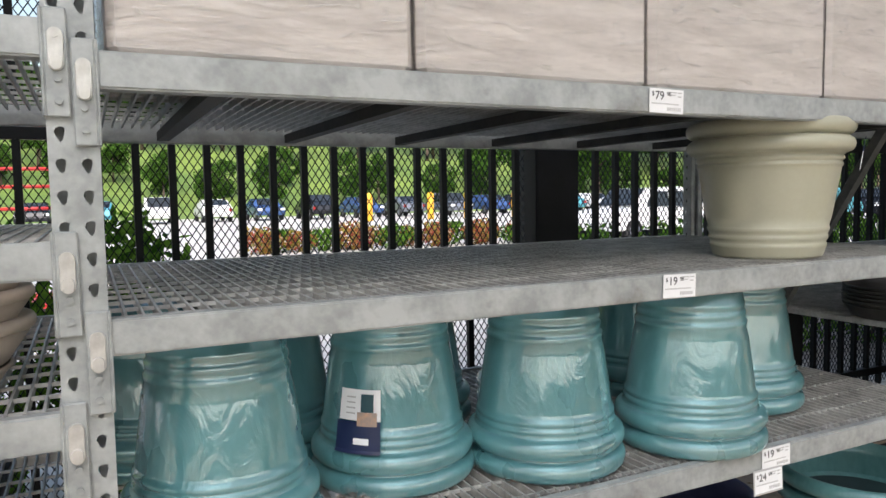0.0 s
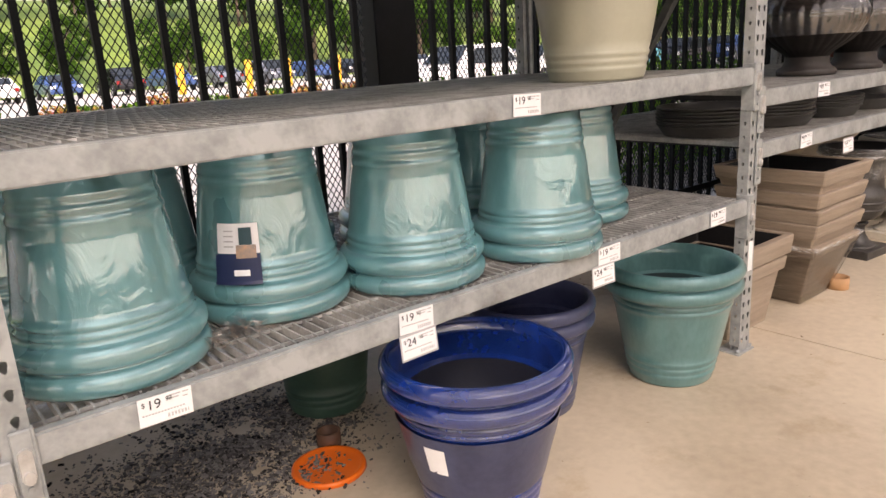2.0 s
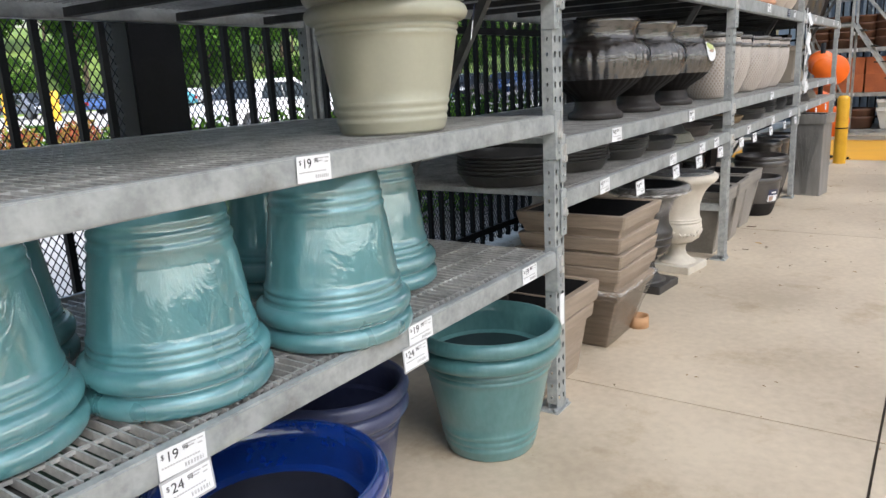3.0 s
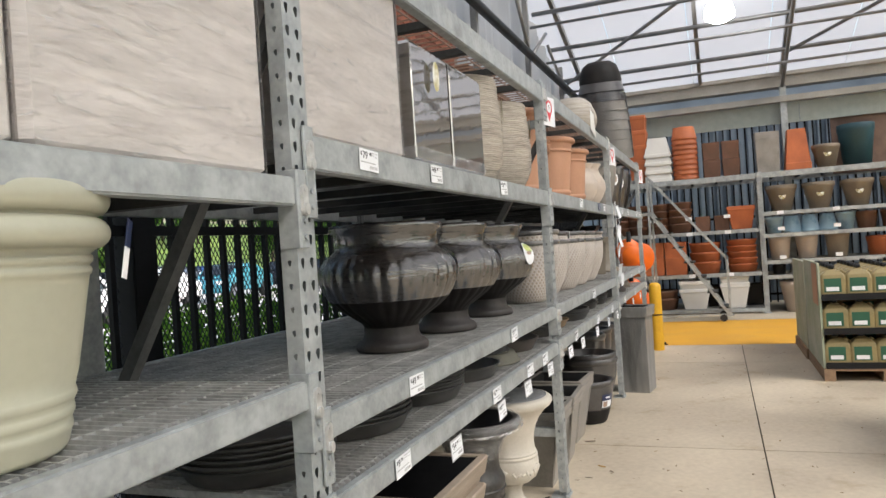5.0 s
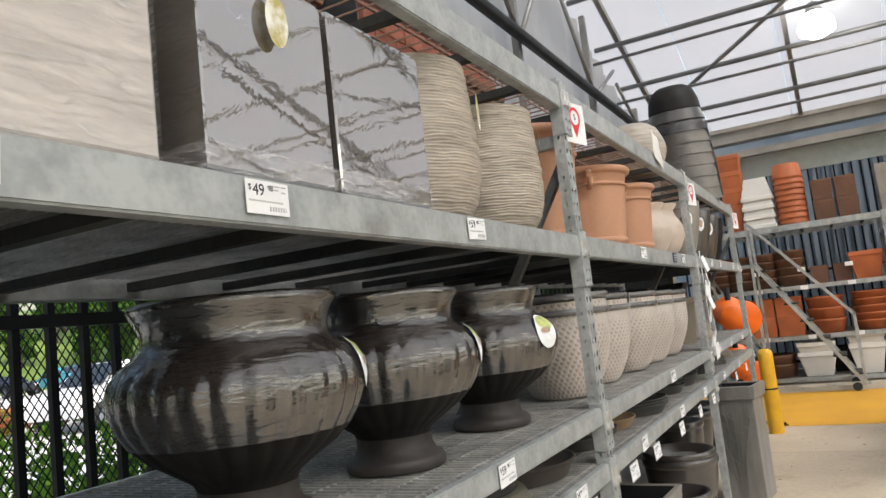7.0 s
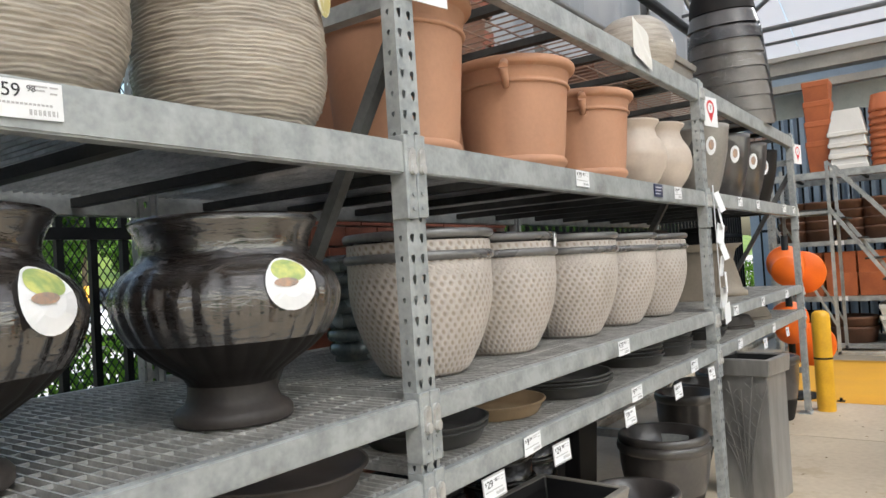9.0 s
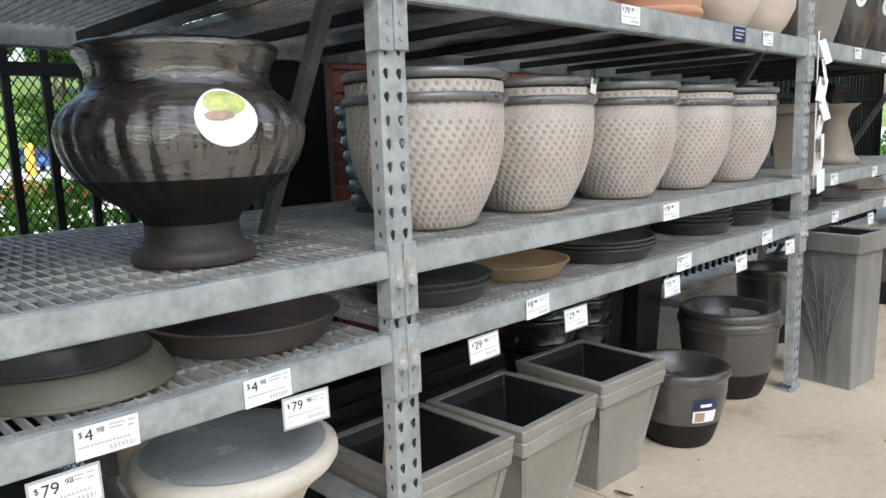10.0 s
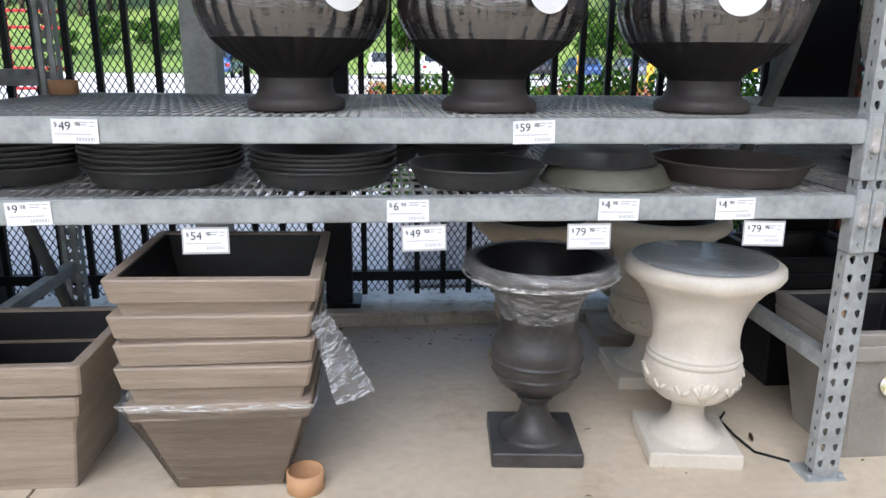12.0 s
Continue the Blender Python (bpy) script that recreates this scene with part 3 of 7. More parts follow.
frame_ob = tagged(new("roof_frame"), "grey steel pipe trusses and rafters under a translucent roof", "roof frame", kind="structure")
for (xa, za), (xb, zb) in zip(roof_lines, roof_lines[1:]):
    for y in (1.2, -0.72, -2.0, -4.0, -6.0, -8.0, -10.0):
        bm = bmesh.new()
        bar(bm, (xa, y, za - 0.05), (xb, y, zb - 0.05), 0.06, 0.09)
        part("rafter", bm, PIPE, frame_ob)
    for k in range(1, 6):
        u = k / 6
        bm = bmesh.new()
        tube(bm, (xa + (xb - xa) * u, -11, za + (zb - za) * u - 0.14), (xa + (xb - xa) * u, 1.5, za + (zb - za) * u - 0.14), 0.035)
        part("purlin", bm, PIPE, frame_ob)
        if k in (1, 2, 3):
            bm = bmesh.new()
            tube(bm, (xa + (xb - xa) * (u + 0.03), -11, za + (zb - za) * u - 0.38), (xa + (xb - xa) * (u + 0.03), 1.5, za + (zb - za) * u - 0.38), 0.022)
            part("pipe", bm, PIPE, frame_ob)
for y in (-2.0, -6.0, -10.0):
    for xa, xb in ((14.5, 9.5), (2.7, 7.7), (2.5, -2.5)):
        bm = bmesh.new()
        tube(bm, (xa, y, ROOFZ - 0.25), (xb, y, RIDGE - 0.6), 0.03)
        tube(bm, ((xa + xb) / 2, y, (ROOFZ + RIDGE) / 2 - 0.42), (xa + (xb - xa) * 0.25, y, ROOFZ + 0.35), 0.022)
        part("truss", bm, PIPE, frame_ob)
for y0, y1 in ((1.4, -2.0), (-2.0, -5.5)):
    bm = bmesh.new()
    tube(bm, (13.6, y0, ROOFZ + 0.1), (10.4, y1, RIDGE - 0.75), 0.028)
    part("brace", bm, PIPE, frame_ob)
bm = bmesh.new()
box(bm, 14.5, -11, 3.72, 14.75, 1.5, 3.93)
box(bm, 14.46, -11, 3.90, 14.6, 1.5, 3.96)
part("gutter_beam", bm, ROOFBEAM, frame_ob)
bm = bmesh.new()
box(bm, 14.45, -11, 3.46, 14.6, 1.5, 3.56)
part("beam", bm, ROOFBEAM, frame_ob)
bm = bmesh.new()
box(bm, 2.5, -11, 3.75, 2.7, 1.5, 3.95)
part("gutter_beam", bm, ROOFBEAM, frame_ob)
for y in (-2.0, -6.0):
    bm = bmesh.new()
    bar(bm, (14.55, y, 0), (14.55, y, 3.75), 0.1)
    part("post", bm, GALV, frame_ob)
bm = bmesh.new()
tube(bm, (-9, 1.36, 3.92), (14.6, 1.36, 3.92), 0.055, 10)
part("eave_pipe", bm, BLACKSTEEL, frame_ob, "dark pipe along the eave")
bm = bmesh.new()
tube(bm, (-9, 1.30, 3.3), (14.6, 1.30, 3.3), 0.03, 8)
part("pipe", bm, PIPE, frame_ob)

for x in (6.2, 8.6, 11.0, 13.3):
    za = next(p[1] + (q[1] - p[1]) * (x - p[0]) / (q[0] - p[0]) for p, q in zip(roof_lines, roof_lines[1:]) if q[0] <= x <= p[0]) - 0.06
    bm = bmesh.new()
    bar(bm, (x, 1.46, 2.45), (x, 1.46, za), 0.07)
    part("post", bm, PIPE, frame_ob)
    for s in (-1, 1):
        bm = bmesh.new()
        tube(bm, (x, 1.42, 3.95), (x + s * 1.1, 1.42, za - (0.42 if s * (8.6 - x) < 0.1 else -0.1)), 0.025)
        part("strut", bm, PIPE, frame_ob)

# side sheeting above the fence, pleated
bm = bmesh.new()
prev = None
for i in range(0, 236):
    x = -9 + i * 0.1
    y = 1.66 + 0.06 * math.sin(i * 1.9) + 0.03 * math.sin(i * 0.77)
    top = next(za + (zb - za) * (x - xa) / (xb - xa) for (xa, za), (xb, zb) in zip(roof_lines, roof_lines[1:]) if xb <= x <= xa)
    cur = (bm.verts.new((x, y, 2.5)), bm.verts.new((x, y * 0.98, top)))
    if prev:
        f = bm.faces.new((prev[0], cur[0], cur[1], prev[1]))
        f.smooth = True
    prev = cur
drape = tagged(new("wall_north", mesh_of("wall_north", bm, DRAPE)), "pleated translucent plastic side sheeting above the fence", "wall", kind="structure")
drape.visible_shadow = False

# far end: wall panels behind the far shelves
bm = bmesh.new()
box(bm, 16.2, -11, 0, 16.35, 1.75, 4.4)
for i in range(84):
    box(bm, 16.16, -11 + i * 0.15, 0.1, 16.2, -10.93 + i * 0.15, 3.46)
tagged(new("wall_east", mesh_of("wall_east", bm, CORRUG)), "blue-grey corrugated wall beyond the far shelves", "wall", kind="structure")
bm = bmesh.new()
box(bm, -9, -11.2, 0, 16.4, -11, 1.2)
tagged(new("wall_south", mesh_of("wall_south", bm, WALLGREY)), "plain grey wall panels closing the sales area", "wall", kind="structure")
bm = bmesh.new()
box(bm, -9.2, -11.2, 0, -9, 1.6, 1.2)
tagged(new("wall_west", mesh_of("wall_west", bm, WALLGREY)), "plain grey wall panels closing the sales area", "wall", kind="structure")
# Unseen sheets above the low walls, added to send light onto the racks.
bm = bmesh.new()
for xa, ya, xb, yb in ((-9, -11.1, 16.4, -11.1), (-9.1, -11.1, -9.1, 1.6)):
    n = 60
    vs = []
    for i in range(n + 1):
        u = i / n
        w = 0.04 * math.sin(i * 2.1)
        x, y = xa + (xb - xa) * u + (w if ya != yb else 0), ya + (yb - ya) * u + (w if ya == yb else 0)
        vs.append((bm.verts.new((x, y, 1.2)), bm.verts.new((x, y, 4.6))))
    for p, q in zip(vs, vs[1:]):
        bm.faces.new((p[0], q[0], q[1], p[1]))
drape_south = tagged(new("added_fill_sheeting", mesh_of("added_fill_sheeting", bm, SIDESHEET)), "unseen translucent sheeting added on two sides to fill in light", "wall", kind="structure")
drape_south.visible_shadow = False
far_fence = tagged(new("fence"), "black picket fence behind the far shelves", "fence", kind="structure")
bm = bmesh.new()
box(bm, -0.0127, -0.0127, 0.05, 0.0127, 0.0127, 3.3)
me = mesh_of("picket", bm, BLACKSTEEL)
for i in range(60):
    part("picket", me, None, far_fence, m=pose(15.3, 1.4 - i * 0.122, 0))
for z in (0.2, 1.6, 3.25):
    bm = bmesh.new()
    box(bm, 15.28, -6, z - 0.02, 15.32, 1.45, z + 0.02)
    part("rail", bm, BLACKSTEEL, far_fence)
bm = bmesh.new()
box(bm, 14.62, -11, 3.12, 14.66, -2.25, 3.46)
box(bm, 14.62, -2.24, 3.12, 14.66, 1.5, 3.46)
tagged(new("trim", mesh_of("trim", bm, mat("pale_green_fascia", (0.36, 0.40, 0.37), (0.3, 0.34, 0.31), 0.5))), "pale grey-green fascia panels below the gutter", "fascia", kind="structure")
bm = bmesh.new()
box(bm, 14.7, -5.2, 2.2, 14.76, -2.7, 3.45)
tagged(new("wall_panel", mesh_of("wall_panel", bm, mat("brown_wall_panel", (0.2, 0.13, 0.1), (0.14, 0.09, 0.07), 0.7))), "brown wall panel behind the upper far shelf", "wall", kind="structure")

# brick pier behind the third bay
pier = tagged(new("brick_pier"), "red brick pier between fence panels", "brick wall", kind="structure")
bm = bmesh.new()
box(bm, 5.91, 1.425, 0.0, 7.83, 1.70, 3.6)
part("mortar_core", bm, MORTAR, pier)
bm = bmesh.new()
box(bm, 0, 0, 0, 0.23, 0.03, 0.092)
brick_me = mesh_of("brick", bm, BRICK)
bm = bmesh.new()
box(bm, 0, 0, 0, 0.11, 0.03, 0.092)
half_me = mesh_of("brick", bm, BRICK)
row = 0
z = 0.06
while z < 3.5:
    x = 5.905 + (0 if row % 2 else 0.12)
    if not row % 2:
        part("brick", half_me, None, pier, m=pose(5.905, 1.405, z))
    while x + 0.23 < 7.84:
        part("brick", brick_me, None, pier, m=pose(x, 1.405 + random.uniform(-0.002, 0.002), z))
        x += 0.24
    z += 0.102
    row += 1


# ---- racks ----
def plate(bm, w, rows, cols, step, hole, origin, ux, uz, top_z):
    """A sheet with rows x cols of teardrop holes; origin is the lower corner, ux the way across, uz the way up."""
    cw = w / cols
    o, ux, uz = Vector(origin), Vector(ux), Vector(uz)
    def p(a, b):
        return o + ux * a + uz * b
    for r in range(rows):
        for c in range(cols):
            cx, cz = (c + 0.5) * cw, (r + 0.5) * step
            outer, inner = [], []
            for i in range(8):
                a = math.pi / 4 * i
                sx, sz = math.cos(a), math.sin(a)
                k = 1 / max(abs(sx), abs(sz))
                outer.append(bm.verts.new(p(cx + sx * k * cw / 2, cz + sz * k * step / 2)))
                hw = hole * (1.0 if sz > 0 else 0.62)
                hz = hole * (0.95 if sz > 0 else 1.65)
                inner.append(bm.verts.new(p(cx + sx * hw, cz + sz * hz)))
            for i in range(8):
                j = (i + 1) % 8
                bm.faces.new((outer[i], outer[j], inner[j], inner[i]))


def post_mesh(height):
    bm = bmesh.new()
    rows = int(height / 0.0508)
    plate(bm, 0.076, rows, 2, 0.0508, 0.0095, (-0.038, 0.004, 0.03), (1, 0, 0), (0, 0, 1), height)
    plate(bm, 0.042, rows, 1, 0.0508, 0.0055, (-0.038, 0.046, 0.03), (0, -1, 0), (0, 0, 1), height)
    plate(bm, 0.042, rows, 1, 0.0508, 0.0055, (0.038, 0.004, 0.03), (0, 1, 0), (0, 0, 1), height)
    bmesh.ops.remove_doubles(bm, verts=bm.verts[:], dist=0.0004)
    top = rows * 0.0508 + 0.03
    box(bm, -0.030, 0.039, 0, -0.012, 0.046, top)
    box(bm, 0.012, 0.039, 0, 0.030, 0.046, top)
    box(bm, -0.038, 0.004, 0.004, 0.038, 0.007, 0.030)
    box(bm, -0.06, -0.008, 0.0, 0.06, 0.09, 0.006)
    tube(bm, (-0.048, 0.006, 0.006), (-0.048, 0.006, 0.02), 0.009)
    tube(bm, (0.048, 0.006, 0.006), (0.048, 0.006, 0.02), 0.009)
    return mesh_of("post", bm, GALV)


def bracket_mesh(h):
    """Beam end connector: a bent plate with rivets and a safety clip; spans z -h..0.02 of the beam top."""
    bm = bmesh.new()
    box(bm, 0.002, -0.007, -h, 0.036, 0.0015, 0.016)
    box(bm, 0.036, -0.007, -h, 0.0415, 0.045, 0.016)
    bmesh.ops.bevel(bm, geom=bm.edges[:], offset=0.002, segments=1, affect='EDGES')
    for z in (-h + 0.025, -h + 0.06):
        tube(bm, (0.018, -0.012, z), (0.018, -0.006, z), 0.006, 8)
    return mesh_of("bracket", bm, GALV)


def clip_mesh():
    """Pressed zinc safety clip: a pill-shaped plate with a raised lip and a rivet hole."""
    bm = bmesh.new()
    def pill(w, h, y0, y1, zc=0.0):
        ring = []
        for i in range(20):
            a = 2 * math.pi * i / 20
            ring.append((w * math.cos(a), zc + w * math.sin(a) + (h if math.sin(a) >= 0 else -h)))
        lo, hi = [bm.verts.new((x, y0, z)) for x, z in ring], [bm.verts.new((x * 0.9, y1, z)) for x, z in ring]
        for i in range(20):
            bm.faces.new((lo[i], lo[(i + 1) % 20], hi[(i + 1) % 20], hi[i]))
        bm.faces.new(hi)
    pill(0.0125, 0.021, 0.0, -0.007)
    pill(0.0095, 0.003, -0.007, -0.012, -0.02)
    tube(bm, (0, -0.009, 0.022), (0, -0.006, 0.022), 0.005, 8)
    bmesh.ops.recalc_face_normals(bm, faces=bm.faces[:])
    return mesh_of("safety_clip", bm, ZINC)


CLIP = clip_mesh()
POST = post_mesh(2.27)
BRACKET = bracket_mesh(0.155)
BRACKET_TALL = bracket_mesh(0.19)


def grate(length, depth):
    """Bearing bars front to back, rods across."""
    bm = bmesh.new()
    n = int(length / 0.028)
    for i in range(n + 1):
        x = i * length / n
        box(bm, x - 0.0024, 0, -0.019, x + 0.0024, depth, 0)
    for k in range(int(depth / 0.1016) + 1):
        y = 0.02 + k * 0.1016
        box(bm, 0, y - 0.003, -0.009, length, y + 0.003, -0.0015)
    return mesh_of("grating", bm, GRATE)


def wire_deck(length, depth):
    bm = bmesh.new()
    places = []
    n = int(length / 0.06)
    for i in range(n + 1):
        x = i * length / n
        places.append(pose(x, 0, 0))
    box(bm, -0.0025, 0, -0.005, 0.0025, depth, 0)
    bm2 = bmesh.new()
    box(bm2, 0, -0.0025, -0.010, length, 0.0025, -0.005)
    rows = [pose(0, 0.01 + k * (depth - 0.02) / 10, 0) for k in range(11)]
    return mesh_of("wire", bm, RUSTWIRE), places, mesh_of("cross_wire", bm2, RUSTWIRE), rows


CLEAR = PITCH - 0.076
GRATE_ME = grate(CLEAR, DEPTH - 0.09)
WIRE_ME = wire_deck(CLEAR, DEPTH - 0.09)


def beam_bm(length, h):
    bm = bmesh.new()
    prof = ((0.0, 0), (0.0, -h), (0.042, -h), (0.042, -0.028), (0.028, -0.028), (0.028, 0.0))
    a = [bm.verts.new((0, y, z)) for y, z in prof]
    b = [bm.verts.new((length, y, z)) for y, z in prof]
    for i in range(6):
        j = (i + 1) % 6
        bm.faces.new((a[i], a[j], b[j], b[i]))
    bm.faces.new(a[::-1]), bm.faces.new(b)
    bmesh.ops.recalc_face_normals(bm, faces=bm.faces[:])
    bmesh.ops.bevel(bm, geom=[e for e in bm.edges if abs(e.verts[0].co.x - e.verts[1].co.x) > 1], offset=0.004, segments=2, affect='EDGES')
    return bm


BEAMS = {h: mesh_of("beam", beam_bm(CLEAR, h), GALV) for h in (0.062, 0.08, 0.09)}


def rack(bays, origin, clips=True, label=""):
    """bays: lists of (deck height, beam depth, kind of deck)."""
    r = thing("storage_rack", label, "rack", origin)
    for k in range(len(bays) + 1):
        at = pose(k * PITCH, 0, 0)
        part("post", POST, None, r, m=at)
        part("post", POST, None, r, m=at @ pose(0, DEPTH, 0, 0, 0, 180))
        bm = bmesh.new()
        bar(bm, (0, 0.04, 1.935), (0, DEPTH - 0.04, 0.07), 0.032, 0.032)
        part("diagonal_brace", bm, BRACE, r, m=at)
        for z in (0.345, 2.03):
            bm = bmesh.new()
            bar(bm, (0, 0.036, z), (0, DEPTH - 0.036, z), 0.04, 0.045)
            part("strut", bm, GALV, r, m=at)
    for k, shelves in enumerate(bays):
        x0 = k * PITCH + 0.038
        for z, h, deck in shelves:
            part("beam", BEAMS[h], None, r, m=pose(x0, 0, z))
            part("beam", BEAMS[h], None, r, m=pose(x0 + CLEAR, DEPTH, z, 0, 0, 180))
            br = BRACKET_TALL if h > 0.07 else BRACKET
            part("bracket", br, None, r, m=pose(k * PITCH, 0, z))
            mirror = Matrix.Translation(((k + 1) * PITCH, 0, z)) @ Matrix.Diagonal((-1, 1, 1, 1))
            part("bracket", br, None, r, m=mirror)
            if clips:
                part("safety_clip", CLIP, None, r, m=pose(k * PITCH + 0.019, -0.007, z - 0.05))
                part("safety_clip", CLIP, None, r, m=pose((k + 1) * PITCH - 0.019, -0.007, z - 0.05))
            if deck == "g":
                part("grating", GRATE_ME, None, r, m=pose(x0, 0.034, z - 0.001))
            else:
                tray = part("wire_deck", None, None, r, m=pose(x0, 0.034, z - 0.001))
                for me, spots in (WIRE_ME[:2], WIRE_ME[2:]):
                    for spot in spots:
                        part(me.name.split(".")[0], me, None, tray, m=spot)
            # Deck supports take the darkened steel to deepen the underside's shade.
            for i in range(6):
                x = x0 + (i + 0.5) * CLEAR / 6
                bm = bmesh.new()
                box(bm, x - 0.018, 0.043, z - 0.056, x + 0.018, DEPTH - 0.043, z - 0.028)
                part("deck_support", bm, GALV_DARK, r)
    return r


BRACE = mat("dark_brace_steel", (0.11, 0.115, 0.115), (0.06, 0.062, 0.062), 0.6, 0.3, 9, 70, 0.08)
TOP = (2.235, 0.09, "w")
rack([
    [(0.585, 0.062, "g"), (0.972, 0.062, "g"), (1.252, 0.062, "g"), (1.605, 0.062, "g"), TOP],
    [(0.633, 0.062, "g"), (1.119, 0.062, "g"), (1.560, 0.062, "g"), TOP],
    [(0.838, 0.062, "g"), (1.033, 0.062, "g"), (1.661, 0.08, "g"), TOP],
    [(0.840, 0.062, "g"), (1.033, 0.062, "g"), (1.664, 0.08, "g"), TOP],
    [(0.840, 0.062, "g"), (1.035, 0.062, "g"), (1.668, 0.08, "g"), TOP],
], pose(-PITCH, 0, 0), label="galvanised steel storage rack with grated shelves, half-full of planters")
far = rack([
    [(0.09, 0.062, "g"), (0.68, 0.062, "g"), (1.39, 0.062, "g"), (2.28, 0.09, "w")],
    [(0.61, 0.062, "g"), (0.85, 0.062, "g"), (1.28, 0.062, "g"), (1.64, 0.062, "g"), (2.28, 0.09, "w")],
    [(0.61, 0.062, "g"), (0.85, 0.062, "g"), (1.28, 0.062, "g"), (1.64, 0.062, "g"), (2.28, 0.09, "w")],
], pose(13.95, 0.995, 0, 0, 0, -90), False, label="galvanised steel rack across the aisle end, full of clay pots")


# ---- pots ----
SHELF = {"AB_low": 0.633, "AB_mid": 1.119, "AB_up": 1.56, "S": 0.839, "M": 1.034, "U": 1.664, "T": 2.237}


def pot_profile(R, H, base, wall=0.008):
    """Two-roll rim planter, standing; radius R at the rim, H high."""
    out = [(0, 0), (base - 0.006, 0), (base, 0.008)]
    slope = lambda z: base + (R * 0.86 - base) * z / (H * 0.72)
    for z in (0.03, 0.055, 0.08):
        out += bead(slope(z * H / 0.42), z * H / 0.42, (z + 0.016) * H / 0.42, 0.0025, 4)
    out += [(slope(0.3 * H), 0.3 * H), (slope(0.5 * H), 0.5 * H), (slope(0.62 * H), 0.62 * H)]
    out += bead(slope(0.66 * H), 0.655 * H, 0.69 * H, 0.004, 4)
    out += bead(slope(0.70 * H), 0.70 * H, 0.735 * H, 0.004, 4)
    out += bead(R * 0.89, 0.755 * H, 0.875 * H, R * 0.10, 8)
    out += bead(R * 0.915, 0.885 * H, H, R * 0.085, 8)
    out += [(R * 0.885, H - 0.004), (R * 0.875, 0.9 * H), (R * 0.85, 0.76 * H), (R * 0.77, 0.745 * H), (R * 0.755, 0.66 * H), (base - wall, 0.02), (0, 0.018)]
    return out


# Inside of the teal pots coloured darker, in place of the shade in them.
INSIDE = mat("shaded_teal_inside", (0.02, 0.045, 0.05), (0.012, 0.03, 0.035), 0.5, 0, 4, 50, 0.05)


# Inside colour by pot material; teal and cobalt have the shade painted in.
INSIDES = {"teal_resin": INSIDE, "teal_glossy_plastic": INSIDE, "cobalt_glossy_plastic": mat("shaded_blue_inside", (0.016, 0.019, 0.032), (0.01, 0.012, 0.02), 0.45, 0, 4, 50, 0.05), "blue_grey_film_wrapped": BLUEGREY}


def round_pot(label, material, R, H, base, m, group="", name="planter"):
    p = thing(name, label, "planter", m, group)
    prof = pot_profile(R, H, base)
    i = next(k for k, q in enumerate(prof) if q[1] >= 0.7549 * H)
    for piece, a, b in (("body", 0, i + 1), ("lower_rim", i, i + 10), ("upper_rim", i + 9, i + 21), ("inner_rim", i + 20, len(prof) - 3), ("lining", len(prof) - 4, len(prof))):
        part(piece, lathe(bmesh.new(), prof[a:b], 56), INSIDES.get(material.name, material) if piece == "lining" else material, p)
    return p


INV = pose(0, 0, 0, 180, 0, 0)
R, H = 0.205, 0.42
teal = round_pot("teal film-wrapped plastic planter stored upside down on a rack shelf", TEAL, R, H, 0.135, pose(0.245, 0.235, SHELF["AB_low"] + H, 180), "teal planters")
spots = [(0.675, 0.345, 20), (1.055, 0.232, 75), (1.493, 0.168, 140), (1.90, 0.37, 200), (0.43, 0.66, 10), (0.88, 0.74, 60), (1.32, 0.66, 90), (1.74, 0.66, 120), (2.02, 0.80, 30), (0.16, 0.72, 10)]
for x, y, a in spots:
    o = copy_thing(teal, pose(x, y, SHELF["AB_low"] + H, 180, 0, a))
# printed card on the second planter
OUT = sorted([(0.204, 0.02), (0.2, 0.09), (0.183, 0.11), (0.135, 0.42)], key=lambda q: q[1])
card = tagged(new("product_card"), "white and navy product card upside down on a teal planter", "label")
card.matrix_basis = pose(0.675, 0.345, SHELF["AB_low"])
A0 = math.atan2(-1.333 - 0.345, -0.152 - 0.675) - 0.37
part("card_top", curved_label(OUT, 0.175, 0.245, 0.30, A0, 0.004), CARD, card, "white printed half")
part("card_bottom", curved_label(OUT, 0.105, 0.1748, 0.30, A0, 0.010), NAVY, card, "navy printed half")
part("card_photo", curved_label(OUT, 0.197, 0.237, 0.085, A0 + 0.13, 0.0115), DEEPTEAL, card, "small product photo")
part("card_strip", curved_label(OUT, 0.166, 0.1968, 0.13, A0 + 0.13, 0.0118), PHOTO, card, "orange-brown photo strip")
for k in range(4):
    part("print_line", curved_label(OUT, 0.19 + k * 0.012, 0.193 + k * 0.012, 0.07, A0 - 0.12, 0.0055), INKGREY, card)
part("brand_mark", curved_label(OUT, 0.125, 0.139, 0.10, A0 + 0.06, 0.0115), CARD, card)

round_pot("sage beige resin planter with a broad rim", BEIGE, 0.235, 0.40, 0.155, pose(1.86, 0.225, SHELF["AB_mid"]), name="planter")
hang = tagged(new("hang_tag"), "small white and navy hang tag on a beige planter", "label")
hang.matrix_basis = pose(2.045, 0.05, 1.42, 8, 6, 35)
bm = bmesh.new(); box(bm, -0.018, -0.001, -0.05, 0.018, 0.001, 0.0)
part("tag_white", bm, CARD, hang)
bm = bmesh.new(); box(bm, -0.018, -0.001, 0.0, 0.018, 0.001, 0.045)
part("tag_navy", bm, NAVY, hang)

